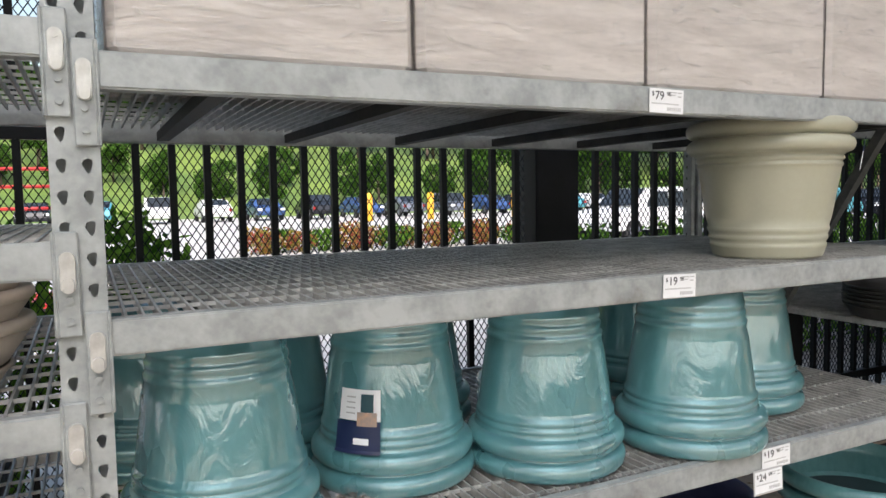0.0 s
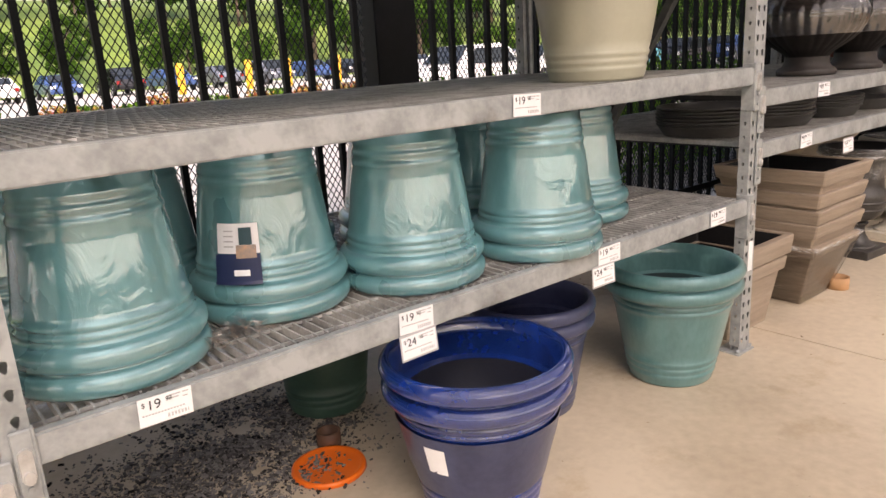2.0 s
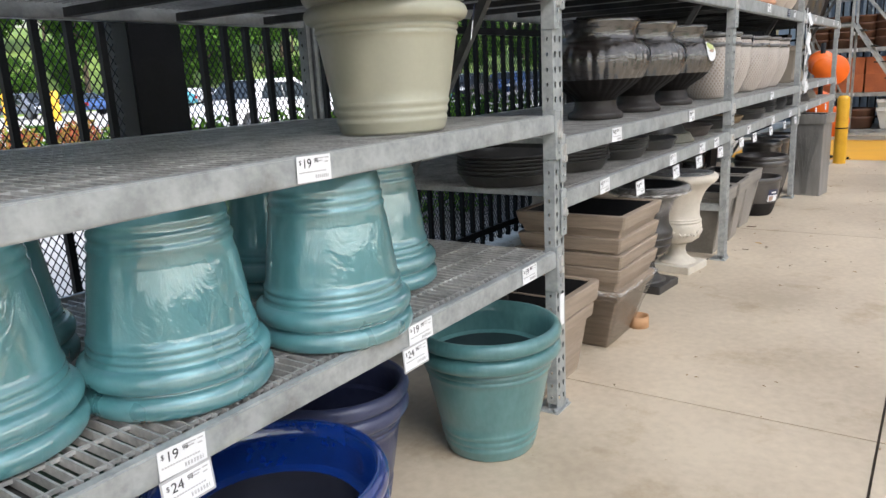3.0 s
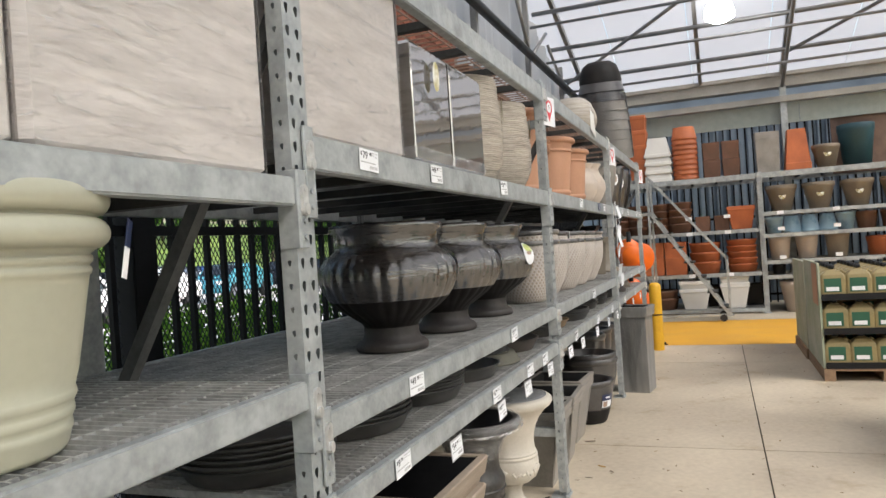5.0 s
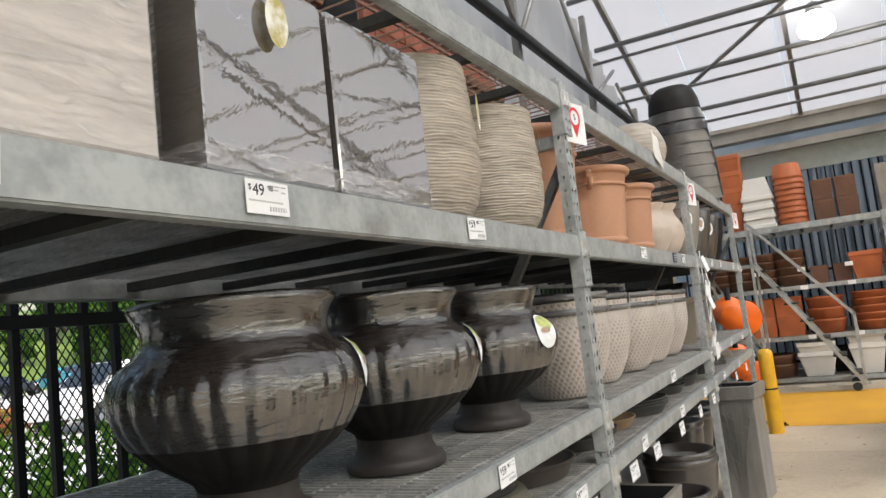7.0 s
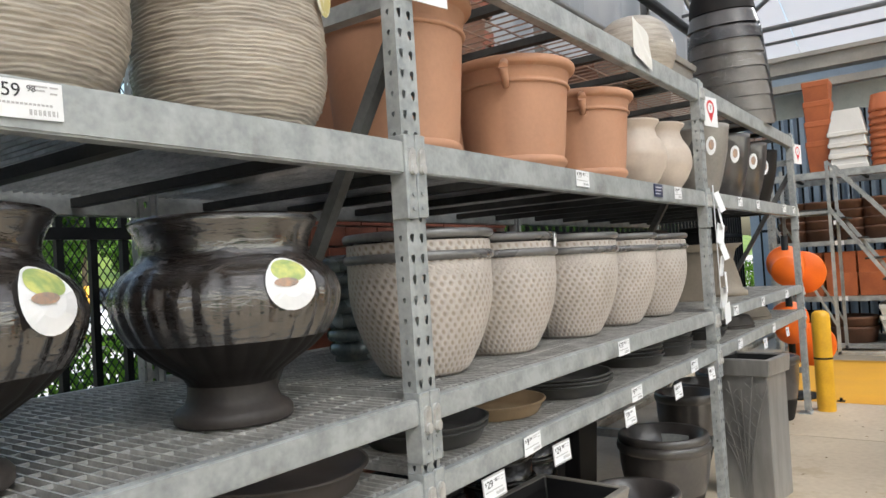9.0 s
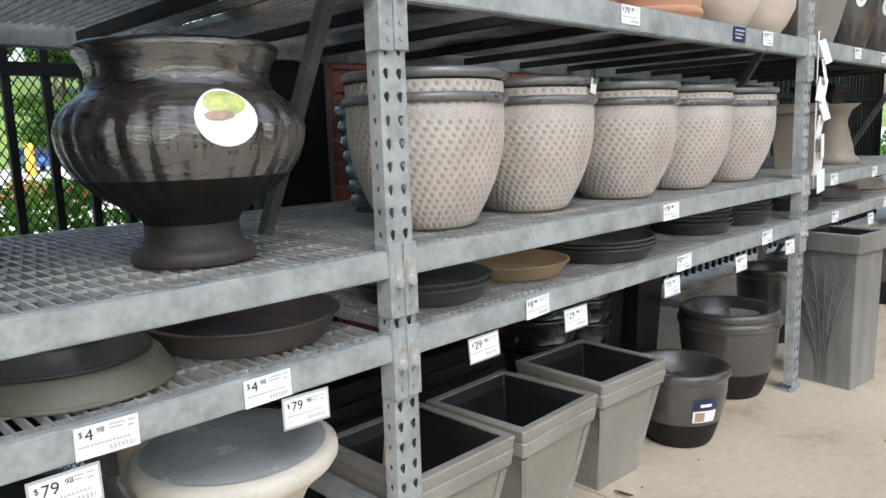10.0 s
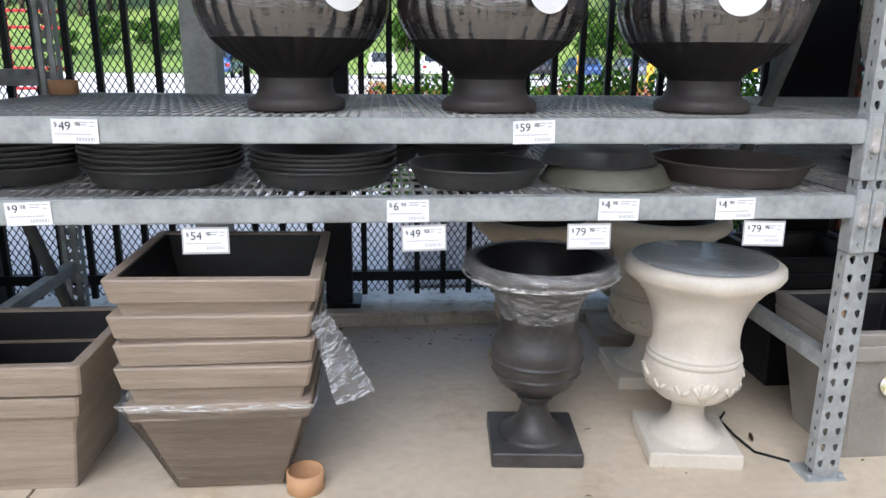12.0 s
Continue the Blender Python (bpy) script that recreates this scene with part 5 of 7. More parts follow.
# ---- pedestal urns ----
def pedestal_urn(m, material, label, smooth_body=False):
    u = thing("pedestal_urn", label, "urn", m, "pedestal urns")
    k = 0.136 if smooth_body else 0.138
    bm = square(bmesh.new(), [(0, 0), (k - 0.002, 0), (k, 0.004), (k, 0.042), (k - 0.004, 0.046), (0, 0.046)], 1, 0.03)
    part("plinth", bm, material, u)
    if smooth_body:
        foot = [(0.108, 0.046), (0.108, 0.052), (0.1, 0.058), (0.084, 0.062), (0.078, 0.07), (0.07, 0.074), (0.062, 0.088), (0.047, 0.115), (0.041, 0.14), (0.043, 0.16)] + bead(0.046, 0.166, 0.188, 0.012, 5) + [(0.05, 0.192)]
        body = [(0.05, 0.192), (0.085, 0.203), (0.115, 0.228), (0.129, 0.256)] + bead(0.13, 0.26, 0.27, 0.006, 4) + [(0.135, 0.275), (0.1365, 0.297)] + bead(0.1365, 0.301, 0.311, 0.006, 4) + [(0.138, 0.316), (0.1395, 0.338), (0.138, 0.347), (0.13, 0.364), (0.119, 0.383), (0.116, 0.41), (0.117, 0.445), (0.124, 0.48), (0.146, 0.522), (0.18, 0.55), (0.21, 0.568), (0.224, 0.582), (0.227, 0.595), (0.222, 0.607), (0.21, 0.612), (0.19, 0.61), (0.165, 0.585), (0.11, 0.48), (0.1, 0.3), (0, 0.25)]
    else:
        foot = [(0.112, 0.046), (0.112, 0.052), (0.104, 0.06), (0.088, 0.064), (0.08, 0.074), (0.06, 0.092), (0.05, 0.115), (0.048, 0.145), (0.056, 0.155), (0.058, 0.165), (0.054, 0.17)]
        body = [(0.054, 0.17), (0.1, 0.184), (0.13, 0.212), (0.143, 0.25), (0.144, 0.28), (0.14, 0.303)] + bead(0.137, 0.308, 0.322, 0.005, 4) + bead(0.134, 0.324, 0.334, 0.003, 3) + [(0.129, 0.342), (0.126, 0.38), (0.129, 0.42), (0.141, 0.465), (0.163, 0.51), (0.195, 0.548), (0.22, 0.566), (0.231, 0.583), (0.229, 0.602), (0.215, 0.612), (0.19, 0.612), (0.165, 0.58), (0.12, 0.46), (0.105, 0.3), (0, 0.25)]
    part("stem", lathe(bmesh.new(), foot, 44), material, u)
    part("bowl", lathe(bmesh.new(), body[:-4], 56), material, u)
    # Hollow coloured black, whatever the urn's stone, in place of its shade.
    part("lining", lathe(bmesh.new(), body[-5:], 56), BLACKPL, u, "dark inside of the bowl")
    if not smooth_body:
        bm = bmesh.new()
        for k in range(4):
            a = -math.pi / 2 + k * math.pi / 2
            for j in range(-3, 4):
                a1 = a + j * 0.085
                tube(bm, (0.129 * math.cos(a), 0.129 * math.sin(a), 0.212), (0.1445 * math.cos(a1), 0.1445 * math.sin(a1), 0.282 - 0.006 * abs(j)), 0.006, 6, 0.009)
            for j in range(1, 6):
                a1 = a + 0.3 + j * 0.17
                tube(bm, (0.139 * math.cos(a1), 0.139 * math.sin(a1), 0.24 + 0.015 * math.sin(j * 2)), (0.140 * math.cos(a1 + 0.13), 0.140 * math.sin(a1 + 0.13), 0.24 - 0.015 * math.sin(j * 2)), 0.008, 6, 0.004)
        part("ornament", bm, material, u, "shell and scroll relief")
    return u


URN_B, URN_C = (4.775, 0.765), (4.83, 1.165)
pedestal_urn(pose(4.33, 0.83, 0, 0, 0, 5), URNTAN, "sand-coloured pedestal urn behind the black one")
wu = pedestal_urn(pose(4.70, 0.222, 0, 0, 0, -8), URNWHITE, "antique white pedestal urn with shell relief and wrapped top")
part("top_film", lathe(bmesh.new(), [(0, 0.606), (0.1, 0.611), (0.17, 0.615), (0.196, 0.6165), (0.204, 0.615)], 40), mat("dusty_film_top", (0.36, 0.37, 0.38), (0.25, 0.26, 0.27), 0.25, 0, 6, 50, 0.2, coat=0.5, bump_scale=10), wu, "film stretched over the bowl")
pedestal_urn(pose(URN_B[0], URN_B[1], 0, 0, 0, -3) @ Matrix.Diagonal((1.1, 1.1, 1.03, 1)), URNWHITE, "antique white pedestal urn standing behind another")
pedestal_urn(pose(URN_C[0], URN_C[1], 0, 0, 0, -4) @ Matrix.Diagonal((1.1, 1.1, 1.03, 1)), URNTAN, "sand-coloured pedestal urn by the fence")
bu = pedestal_urn(pose(4.222, 0.255, 0, 0, 0, -5), URNBLACK, "aged black pedestal urn with film round its rim", True)
part("rim_film", lathe(bmesh.new(), [(0.119, 0.44), (0.126, 0.462), (0.131, 0.482), (0.152, 0.523), (0.186, 0.551), (0.216, 0.567), (0.231, 0.582), (0.234, 0.597), (0.227, 0.612), (0.21, 0.618), (0.2, 0.61)], 96, lambda a, r, z, k: r + 0.003 * math.sin(9 * a + k) + 0.006 * noise.noise((math.cos(a) * 5, math.sin(a) * 5, z * 16))), THINFILM, bu, "crinkled clear stretch film")
part("film_roll", lathe(bmesh.new(), [(0.221, 0.566), (0.230, 0.570), (0.234, 0.575), (0.2345, 0.581)], 96, lambda a, r, z, k: r + 0.007 * noise.noise((math.cos(a) * 4, math.sin(a) * 4, z * 30))), MILKFILM, bu, "bunched film edge")


# ---- woven pots ----
WOVEN = [(0, 0), (0.115, 0), (0.125, 0.006)]
for i in range(1, 76):
    z = 0.006 + i * (0.335 - 0.006) / 76
    u = i / 76
    WOVEN.append((0.128 + 0.092 * math.sin(min(1, u * 1.22) * math.pi / 2) ** 0.85, z))
WOVEN_RIM = [(0.217, 0.335), (0.226, 0.338), (0.231, 0.346), (0.23, 0.356), (0.224, 0.362), (0.2, 0.362), (0.195, 0.33), (0.16, 0.1), (0.1, 0.03), (0, 0.03)]


def weave_wave(a, r, z, k):
    if k < 3:
        return r
    v = math.pi * 10 * z / 0.335
    u = a * 24 + 0.3 * v
    s = abs(math.sin(u + v) * math.sin(u - v))
    return r - 0.005 * s


def woven_pot(m):
    w = thing("woven_planter", "light taupe basket-weave ceramic planter with pewter rim", "planter", m, "woven planters")
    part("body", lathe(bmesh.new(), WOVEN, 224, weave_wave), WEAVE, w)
    part("rim", lathe(bmesh.new(), WOVEN_RIM, 56), PEWTER, w, "dark pewter rim")
    return w


wp = woven_pot(pose(5.37, 0.265, SHELF["M"]))
copy_thing(wp, pose(5.37, 0.265, SHELF["M"] + 0.062, 0, 0, 31))
for x, y in ((5.86, 0.30), (6.375, 0.28), (6.85, 0.285), (7.32, 0.29)):
    copy_thing(wp, pose(x, y, SHELF["M"], 0, 0, x * 90))
    copy_thing(wp, pose(x, y, SHELF["M"] + 0.055, 0, 0, x * 60))
bm = bmesh.new(); box(bm, -0.04, -0.0008, -0.022, 0.04, 0.0008, 0.022)
thing("price_label", "white paper label on a woven planter's rim", "label", pose(5.93, 0.085, SHELF["M"] + 0.388, 6, 4, 22), bm=bm, material=CARD)
# stacked teal-silver vase behind the first woven pot
thing("beaded_vase", "silver-teal beaded vase behind woven planters", "vase", pose(5.56, 0.74, SHELF["M"]) @ Matrix.Diagonal((0.85, 0.85, 1, 1)), bm=lathe(bmesh.new(), [(0, 0), (0.08, 0)] + sum([bead(0.075 + 0.008 * k, 0.02 + 0.05 * k, 0.07 + 0.05 * k, 0.025, 6) for k in range(7)], []) + [(0.1, 0.38), (0, 0.36)], 40), material=mat("silver_teal_glaze", (0.36, 0.41, 0.41), (0.14, 0.18, 0.19), 0.25, 0.5, 9, 60, 0.1, coat=0.4))

# round dark pots on the floor
def band_pot(R, H, base, m, label, group="banded planters"):
    p = thing("round_planter", label, "planter", m, group)
    mid = H * 0.34
    rb = lambda z: base + (R * 0.985 - base) * math.sin(min(1, z / (H * 0.85)) * math.pi / 2)
    low = [(0, 0), (base - 0.008, 0), (base, 0.008)] + [(rb(mid * k / 5), mid * k / 5) for k in range(1, 6)]
    up = [(rb(mid), mid)] + [(rb(mid + (H * 0.86 - mid) * k / 6), mid + (H * 0.86 - mid) * k / 6) for k in range(1, 7)] + bead(R * 0.985, H * 0.875, H, 0.012, 6) + [(R - 0.025, H - 0.004), (R - 0.03, H * 0.6), (base, 0.03), (0, 0.03)]
    part("lower_band", lathe(bmesh.new(), low, 48), BLACKMATT, p, "matt dark lower band")
    part("body", lathe(bmesh.new(), up, 48), GREYBAND, p)
    return p, low[2:] + up[:8]


p1, prof1 = band_pot(0.192, 0.325, 0.128, pose(6.675, 0.16, 0), "charcoal round planter with a matt dark foot band")
part("card_top", curved_label(prof1, 0.18, 0.228, 0.28, -2.1, 0.004), NAVY, p1, "navy label half")
part("card_bottom", curved_label(prof1, 0.128, 0.18, 0.28, -2.1, 0.004), CARD, p1, "white label half")
part("card_photo", curved_label(prof1, 0.134, 0.174, 0.11, -2.22, 0.0055), PHOTO, p1)
part("print_line", curved_label(prof1, 0.197, 0.21, 0.13, -2.1, 0.0055), CARD, p1)
band_pot(0.232, 0.385, 0.155, pose(7.345, 0.255, 0), "large charcoal round planter with a nested one")
band_pot(0.222, 0.375, 0.155, pose(7.345, 0.255, 0.05), "charcoal round planter nested in a larger one")
for x, y in ((6.45, 0.72), (6.85, 0.80)):
    for k in range(3):
        thing("round_planter", "glossy black round planter in a nested stack", "planter", pose(x, y, 0.11 * k), "black round planters", bm=lathe(bmesh.new(), [(0, 0), (0.12, 0), (0.15, 0.2), (0.165, 0.36)] + bead(0.165, 0.36, 0.39, 0.012, 5) + [(0.15, 0.388), (0.13, 0.1), (0, 0.05)], 40), material=mat("glossy_black", (0.012, 0.011, 0.011), (0.008, 0.008, 0.008), 0.18, 0, 6, 50, 0.05, coat=0.6) if k == 0 and x < 6.5 else bpy.data.materials["glossy_black"])
for x, y in ((7.05, 0.85), (7.35, 0.80)):
    square_planter(0.15, 0.10, 0.72, 0.05, pose(x, y, 0), "tall black square planter at the back of the bay", BLACKPL, None, 1.0, "black square planters")

# tall wood-grain planter and banded pot beyond
tall = square_planter(0.152, 0.132, 0.76, 0.09, pose(7.845, -0.085, 0, 0, 0, -8), "tall grey planter with pressed grass-blade relief", mat("silver_grey_woodgrain", (0.30, 0.295, 0.285), (0.17, 0.167, 0.162), 0.42, 0.35, 3, 24, 0.35, coat=0.1, stretch=(1, 1, 0.2)), None, 1.0)
bm = bmesh.new()
for k in range(9):
    y0, top = -0.02 + 0.006 * k, (0.60, 0.5, 0.66, 0.44, 0.58, 0.36, 0.62, 0.3, 0.5)[k]
    lean = (k - 4) * 0.028
    prev = None
    for j in range(9):
        u = j / 8
        z = 0.02 + top * u
        x = -(0.132 + 0.016 * z / 0.67) - 0.001
        q = (x, y0 + lean * u * u, z)
        if prev:
            bar(bm, prev, q, 0.005, 0.004)
        if prev and 2 < j < 8 and k % 2 == 0:
            for s in (-1, 1):
                bar(bm, q, (x, q[1] + s * 0.03, z + 0.035), 0.004, 0.003)
        prev = q
part("grass_relief", bm, bpy.data.materials["silver_grey_woodgrain"], tall, "raised grass blades")
band_pot(0.17, 0.50, 0.11, pose(9.78, 0.19, 0), "charcoal tapered round planter by the rack end")
for x in (8.35, 8.8, 9.25):
    band_pot(0.19, 0.45, 0.13, pose(x, 0.45, 0), "charcoal round planter under the rack")


# ---- upper shelf, third bay: terracotta ----
def clay_pot(R, H, base, m, label, material=TERRA, handles=False):
    sl = lambda z: base + (R * 0.9 - base) * z / H
    prof = [(0, 0), (base - 0.005, 0), (base, 0.005)] + bead(sl(0.03), 0.03, 0.06, 0.010, 4) + [(sl(0.3 * H), 0.3 * H), (sl(0.7 * H), 0.7 * H)] + bead(sl(0.78 * H), 0.765 * H, 0.80 * H, 0.011, 4) + [(sl(0.85 * H), 0.82 * H)] + [(R * 0.91, 0.905 * H)] + bead(R * 0.94, 0.915 * H, H, R * 0.065, 6) + [(R * 0.88, H - 0.005), (R * 0.85, 0.8 * H), (base - 0.015, 0.03), (0, 0.03)]
    p = thing("clay_pot", label, "planter", m, "clay pots")
    for piece, a, b in (("base_ring", 0, 8), ("body", 7, 11), ("collar", 10, 17), ("rim", 16, len(prof))):
        part(piece, lathe(bmesh.new(), prof[a:b], 72), material, p)
    if handles:
        for s in (0, math.pi):
            bm = bmesh.new()
            c, sn = math.cos(s), math.sin(s)
            tube(bm, (R * 0.95 * c, R * 0.95 * sn, H * 0.93), ((R + 0.035) * c, (R + 0.035) * sn, H * 0.86), 0.016, 8)
            tube(bm, ((R + 0.035) * c, (R + 0.035) * sn, H * 0.86), (R * 0.93 * c, R * 0.93 * sn, H * 0.72), 0.016, 8, 0.012)
            part("handle", bm, material, p)
    return p


U = SHELF["U"]
clay_pot(0.25, 0.50, 0.185, pose(5.36, 0.31, U, 0, 0, 30), "large light terracotta pot with rolled rim", handles=False)
clay_pot(0.238, 0.405, 0.178, pose(5.975, 0.25, U, 0, 0, 25), "light terracotta pot with side handles", handles=True)
clay_pot(0.222, 0.39, 0.168, pose(6.57, 0.24, U, 0, 0, 25), "light terracotta pot with side handles", handles=True)
clay_pot(0.2, 0.44, 0.15, pose(5.65, 0.80, U), "light terracotta pot in the back row")
clay_pot(0.2, 0.42, 0.15, pose(6.15, 0.78, U), "light terracotta pot in the back row")
clay_pot(0.2, 0.40, 0.14, pose(4.96, 0.72, U), "light terracotta pot behind ribbed planters")


def cream_jar(m, s=1.0):
    prof = [(0, 0), (0.09, 0)] + [(0.09 + 0.075 * math.sin(k / 16 * math.pi * 0.9), 0.27 * k / 16) for k in range(1, 16)] + [(0.118, 0.28), (0.118, 0.295), (0.135, 0.315), (0.14, 0.325), (0.12, 0.325), (0.1, 0.28), (0, 0.05)]
    prof = [(r * s, z * s) for r, z in prof]
    return thing("cream_jar", "cream rough-glazed jar planter on the upper shelf", "planter", m, "cream jars", bm=lathe(bmesh.new(), prof, 48, lambda a, r, z, k: r + 0.0015 * math.sin(z * 260)), material=CREAM)


cream_jar(pose(7.03, 0.205, U), 1.02)
cream_jar(pose(7.385, 0.205, U), 1.1)
cream_jar(pose(7.05, 0.62, U), 1.0)

# fourth bay upper: dark flared pots with oval labels
FLARE = [(0, 0), (0.10, 0), (0.115, 0.01), (0.15, 0.12), (0.185, 0.27), (0.2, 0.40), (0.203, 0.43), (0.19, 0.43), (0.17, 0.27), (0.1, 0.03), (0, 0.03)]
for x, y, material in ((8.1, 0.21, GREYSQ), (8.64, 0.21, GREYBAND), (9.18, 0.22, GREYBAND), (9.68, 0.25, BLACKMATT)):
    p = thing("flared_planter", "dark grey flared planter with an oval white label", "planter", pose(x, y, U + 0.004), "flared planters")
    part("body", lathe(bmesh.new(), FLARE, 48), material, p)
    part("label", curved_label(FLARE[1:7], 0.24, 0.35, 0.17, -2.35, 0.003, oval=True), CARD, p, "oval white label")
    part("label_picture", curved_label(FLARE[1:7], 0.27, 0.33, 0.09, -2.35, 0.0045, oval=True), PHOTO, p)
M4 = SHELF["M"] + 0.002
square_planter(0.15, 0.11, 0.36, 0.05, pose(8.40, 0.35, M4, 0, 0, 20), "taupe square planter on the rack shelf", TAUPE)
thing("stone_vase", "taupe stone-look pedestal planter on the rack shelf", "planter", pose(8.85, 0.3, M4), bm=lathe(bmesh.new(), [(0, 0), (0.16, 0), (0.16, 0.03), (0.13, 0.05), (0.12, 0.1), (0.08, 0.25), (0.1, 0.32), (0.15, 0.36), (0.13, 0.36), (0, 0.2)], 36), material=TAUPE)
square_planter(0.14, 0.12, 0.5, 0.04, pose(9.35, 0.55, M4), "dark ridged square planter on the rack shelf", BLACKPL)
square_planter(0.14, 0.12, 0.46, 0.04, pose(7.95, 0.55, M4), "dark ridged square planter on the rack shelf", BLACKPL)
# string of paper tags hanging on the fourth upright
tags = tagged(new("tag_bundle"), "bundle of white paper tags hanging from a rack upright", "paper tags")
for k in range(8):
    bm = bmesh.new(); box(bm, -0.03, -0.001, -0.11, 0.03, 0.001, 0.0)
    part("paper", bm, CARD, tags, m=pose(7.60 + 0.006 * k, -0.03 - 0.006 * (k % 3), 1.66 - 0.085 * k, random.uniform(-14, 14), random.uniform(-18, 18), random.uniform(-30, 30)))
bm = bmesh.new(); tube(bm, (7.60, -0.02, 0.98), (7.585, -0.02, 1.70), 0.003, 6)
part("string", bm, CARD, tags)

# top shelf
T = SHELF["T"]
thing("grey_jar", "grey ribbed jar wrapped in film on the top shelf", "planter", pose(7.32, 0.26, T), bm=lathe(bmesh.new(), [(0, 0), (0.15, 0)] + [(0.15 + 0.06 * math.sin(k / 12 * math.pi), 0.33 * k / 12) for k in range(1, 12)] + [(0.12, 0.34), (0, 0.33)], 40, lambda a, r, z, k: r + 0.002 * math.sin(z * 200)), material=RIBBED)
bm = bmesh.new()
rows = [[bm.verts.new((6.58 + 0.05 * i, -0.012 + 0.012 * noise.noise((i * 1.1, j * 1.1, 4)), 2.36 - 0.04 * j - 0.01 * i)) for i in range(5)] for j in range(5)]
for j in range(4):
    for i in range(4):
        bm.faces.new((rows[j][i], rows[j][i + 1], rows[j + 1][i + 1], rows[j + 1][i]))
thing("plastic_bag", "white plastic bag caught on the top beam", "plastic bag", bm=bm, material=WHITEPL)
stack = thing("planter_stack", "tall stack of dark planters wrapped in grey film, upside down", "planter stack", pose(9.2, 0.24, T, 0, -7, 0) @ Matrix.Diagonal((1.2, 1.2, 1.15, 1)), bm=None)
for k in range(8):
    part("planter", lathe(bmesh.new(), [(0.235 - 0.004 * k, 0.09 * k), (0.225 - 0.006 * k, 0.09 * k + 0.088)], 40), GREYBAND if k > 5 else GREYSQ, stack)
part("top_planter", lathe(bmesh.new(), [(0.19, 0.72), (0.18, 0.80), (0.15, 0.88), (0.1, 0.915), (0, 0.92)], 40), BLACKMATT, stack, "dark rounded base")
part("film", lathe(bmesh.new(), [(0.245, 0.01), (0.235, 0.3), (0.21, 0.62)], 40), FILM, stack)
for x, y, w, h in ((5.5, 0.7, 0.4, 0.25), (6.1, 0.75, 0.45, 0.22), (3.2, 0.7, 0.5, 0.3), (4.0, 0.75, 0.5, 0.25), (7.9, 0.7, 0.4, 0.3), (8.5, 0.6, 0.5, 0.4)):
    square_planter(w / 2, w / 2 - 0.04, h, 0.04, pose(x, y, T), "brown square planter stored on the top shelf", TERRABR if x < 8 else GREYSQ)

for k, x in enumerate((6.15, 6.5, 6.85, 7.2)):
    square_planter(0.16, 0.14, 0.47, 0.05, pose(x, 0.88, SHELF["M"]), "dark slatted plastic planter box at the back of the shelf", CORRUG if k == 2 else BLACKPL, None, 1.0, "dark planter boxes")


# ---- price cards and aisle markers ----
def card_base():
    bm = bmesh.new(); box(bm, -0.052, -0.0012, -0.028, 0.052, 0, 0.028)
    return mesh_of("card", bm, CARD)


def frame_base():
    bm = bmesh.new(); box(bm, -0.056, -0.0006, -0.033, 0.056, 0.0008, 0.033)
    return mesh_of("holder", bm, INKGREY)


CARD_ME, HOLD_ME = card_base(), frame_base()
bm = bmesh.new()
for k, (a, b, z) in enumerate(((0.004, 0.03, 0.021), (0.004, 0.026, 0.015), (0.034, 0.046, 0.021), (0.034, 0.044, 0.012))):
    box(bm, a, -0.0018, z - 0.0012, b, -0.0012, z + 0.0012)
for k in range(14):
    box(bm, -0.046 + k * 0.006, -0.0018, -0.008, -0.042 + k * 0.006, -0.0012, -0.005)
for k in range(20):
    if k % 3:
        box(bm, 0.0 + k * 0.0022, -0.0018, -0.022, 0.0014 + k * 0.0022, -0.0012, -0.014)
LINES_ME = mesh_of("print_block", bm, INKGREY)


def price_card(x, z, price, cents="98", hang=False, tilt=0.0):
    p = tagged(new("price_card"), "hanging white price card in a holder" if hang else "white price card stuck on a shelf beam", "price tag", "price cards")
    p.matrix_basis = pose(x, -0.0085 if hang else -0.0035, z, -4 if hang else 0, 0, random.uniform(-1.5, 1.5)) @ pose(0, 0, 0, 0, tilt + random.uniform(-2, 2), 0)
    if hang:
        part("holder", HOLD_ME, None, p)
    part("card", CARD_ME, None, p)
    part("print_block", LINES_ME, None, p)
    w = 0.017 * len(price)
    part("price", text_mesh(price, 0.028), None, p, m=Matrix.Translation((-0.036, -0.0014, 0.011)) @ pose(0, 0, 0, 90))
    part("currency", text_mesh("$", 0.014), None, p, m=Matrix.Translation((-0.046, -0.0014, 0.015)) @ pose(0, 0, 0, 90))
    part("cents", text_mesh(cents, 0.013), None, p, m=Matrix.Translation((-0.034 + w, -0.0014, 0.016)) @ pose(0, 0, 0, 90))


for row in ((0.264, 0.604, "19"), (0.879, 0.606, "19"), (1.634, 0.605, "19"), (2.263, 0.605, "19"), (1.288, 1.089, "19"), (1.244, 1.527, "79"),
            (3.053, 1.000, "49"), (4.131, 1.000, "59"), (2.925, 0.806, "9"), (3.823, 0.806, "6"), (4.357, 0.806, "4"), (4.664, 0.806, "4"),
            (2.837, 1.627, "79"), (3.326, 1.627, "49"), (4.119, 1.627, "59"), (6.271, 1.000, "79"), (5.522, 0.807, "9"), (6.372, 0.807, "9"), (7.119, 0.807, "9"),
            (5.998, 1.632, "79"), (7.051, 1.632, "19"), (8.218, 1.636, "49"), (8.687, 1.636, "49"), (9.535, 1.636, "49"), (9.9, 1.636, "49"), (7.947, 1.002, "29"), (8.631, 1.002, "29"), (9.4, 1.002, "29"), (7.99, 0.807, "9"), (8.889, 0.807, "9")):
    price_card(*row)
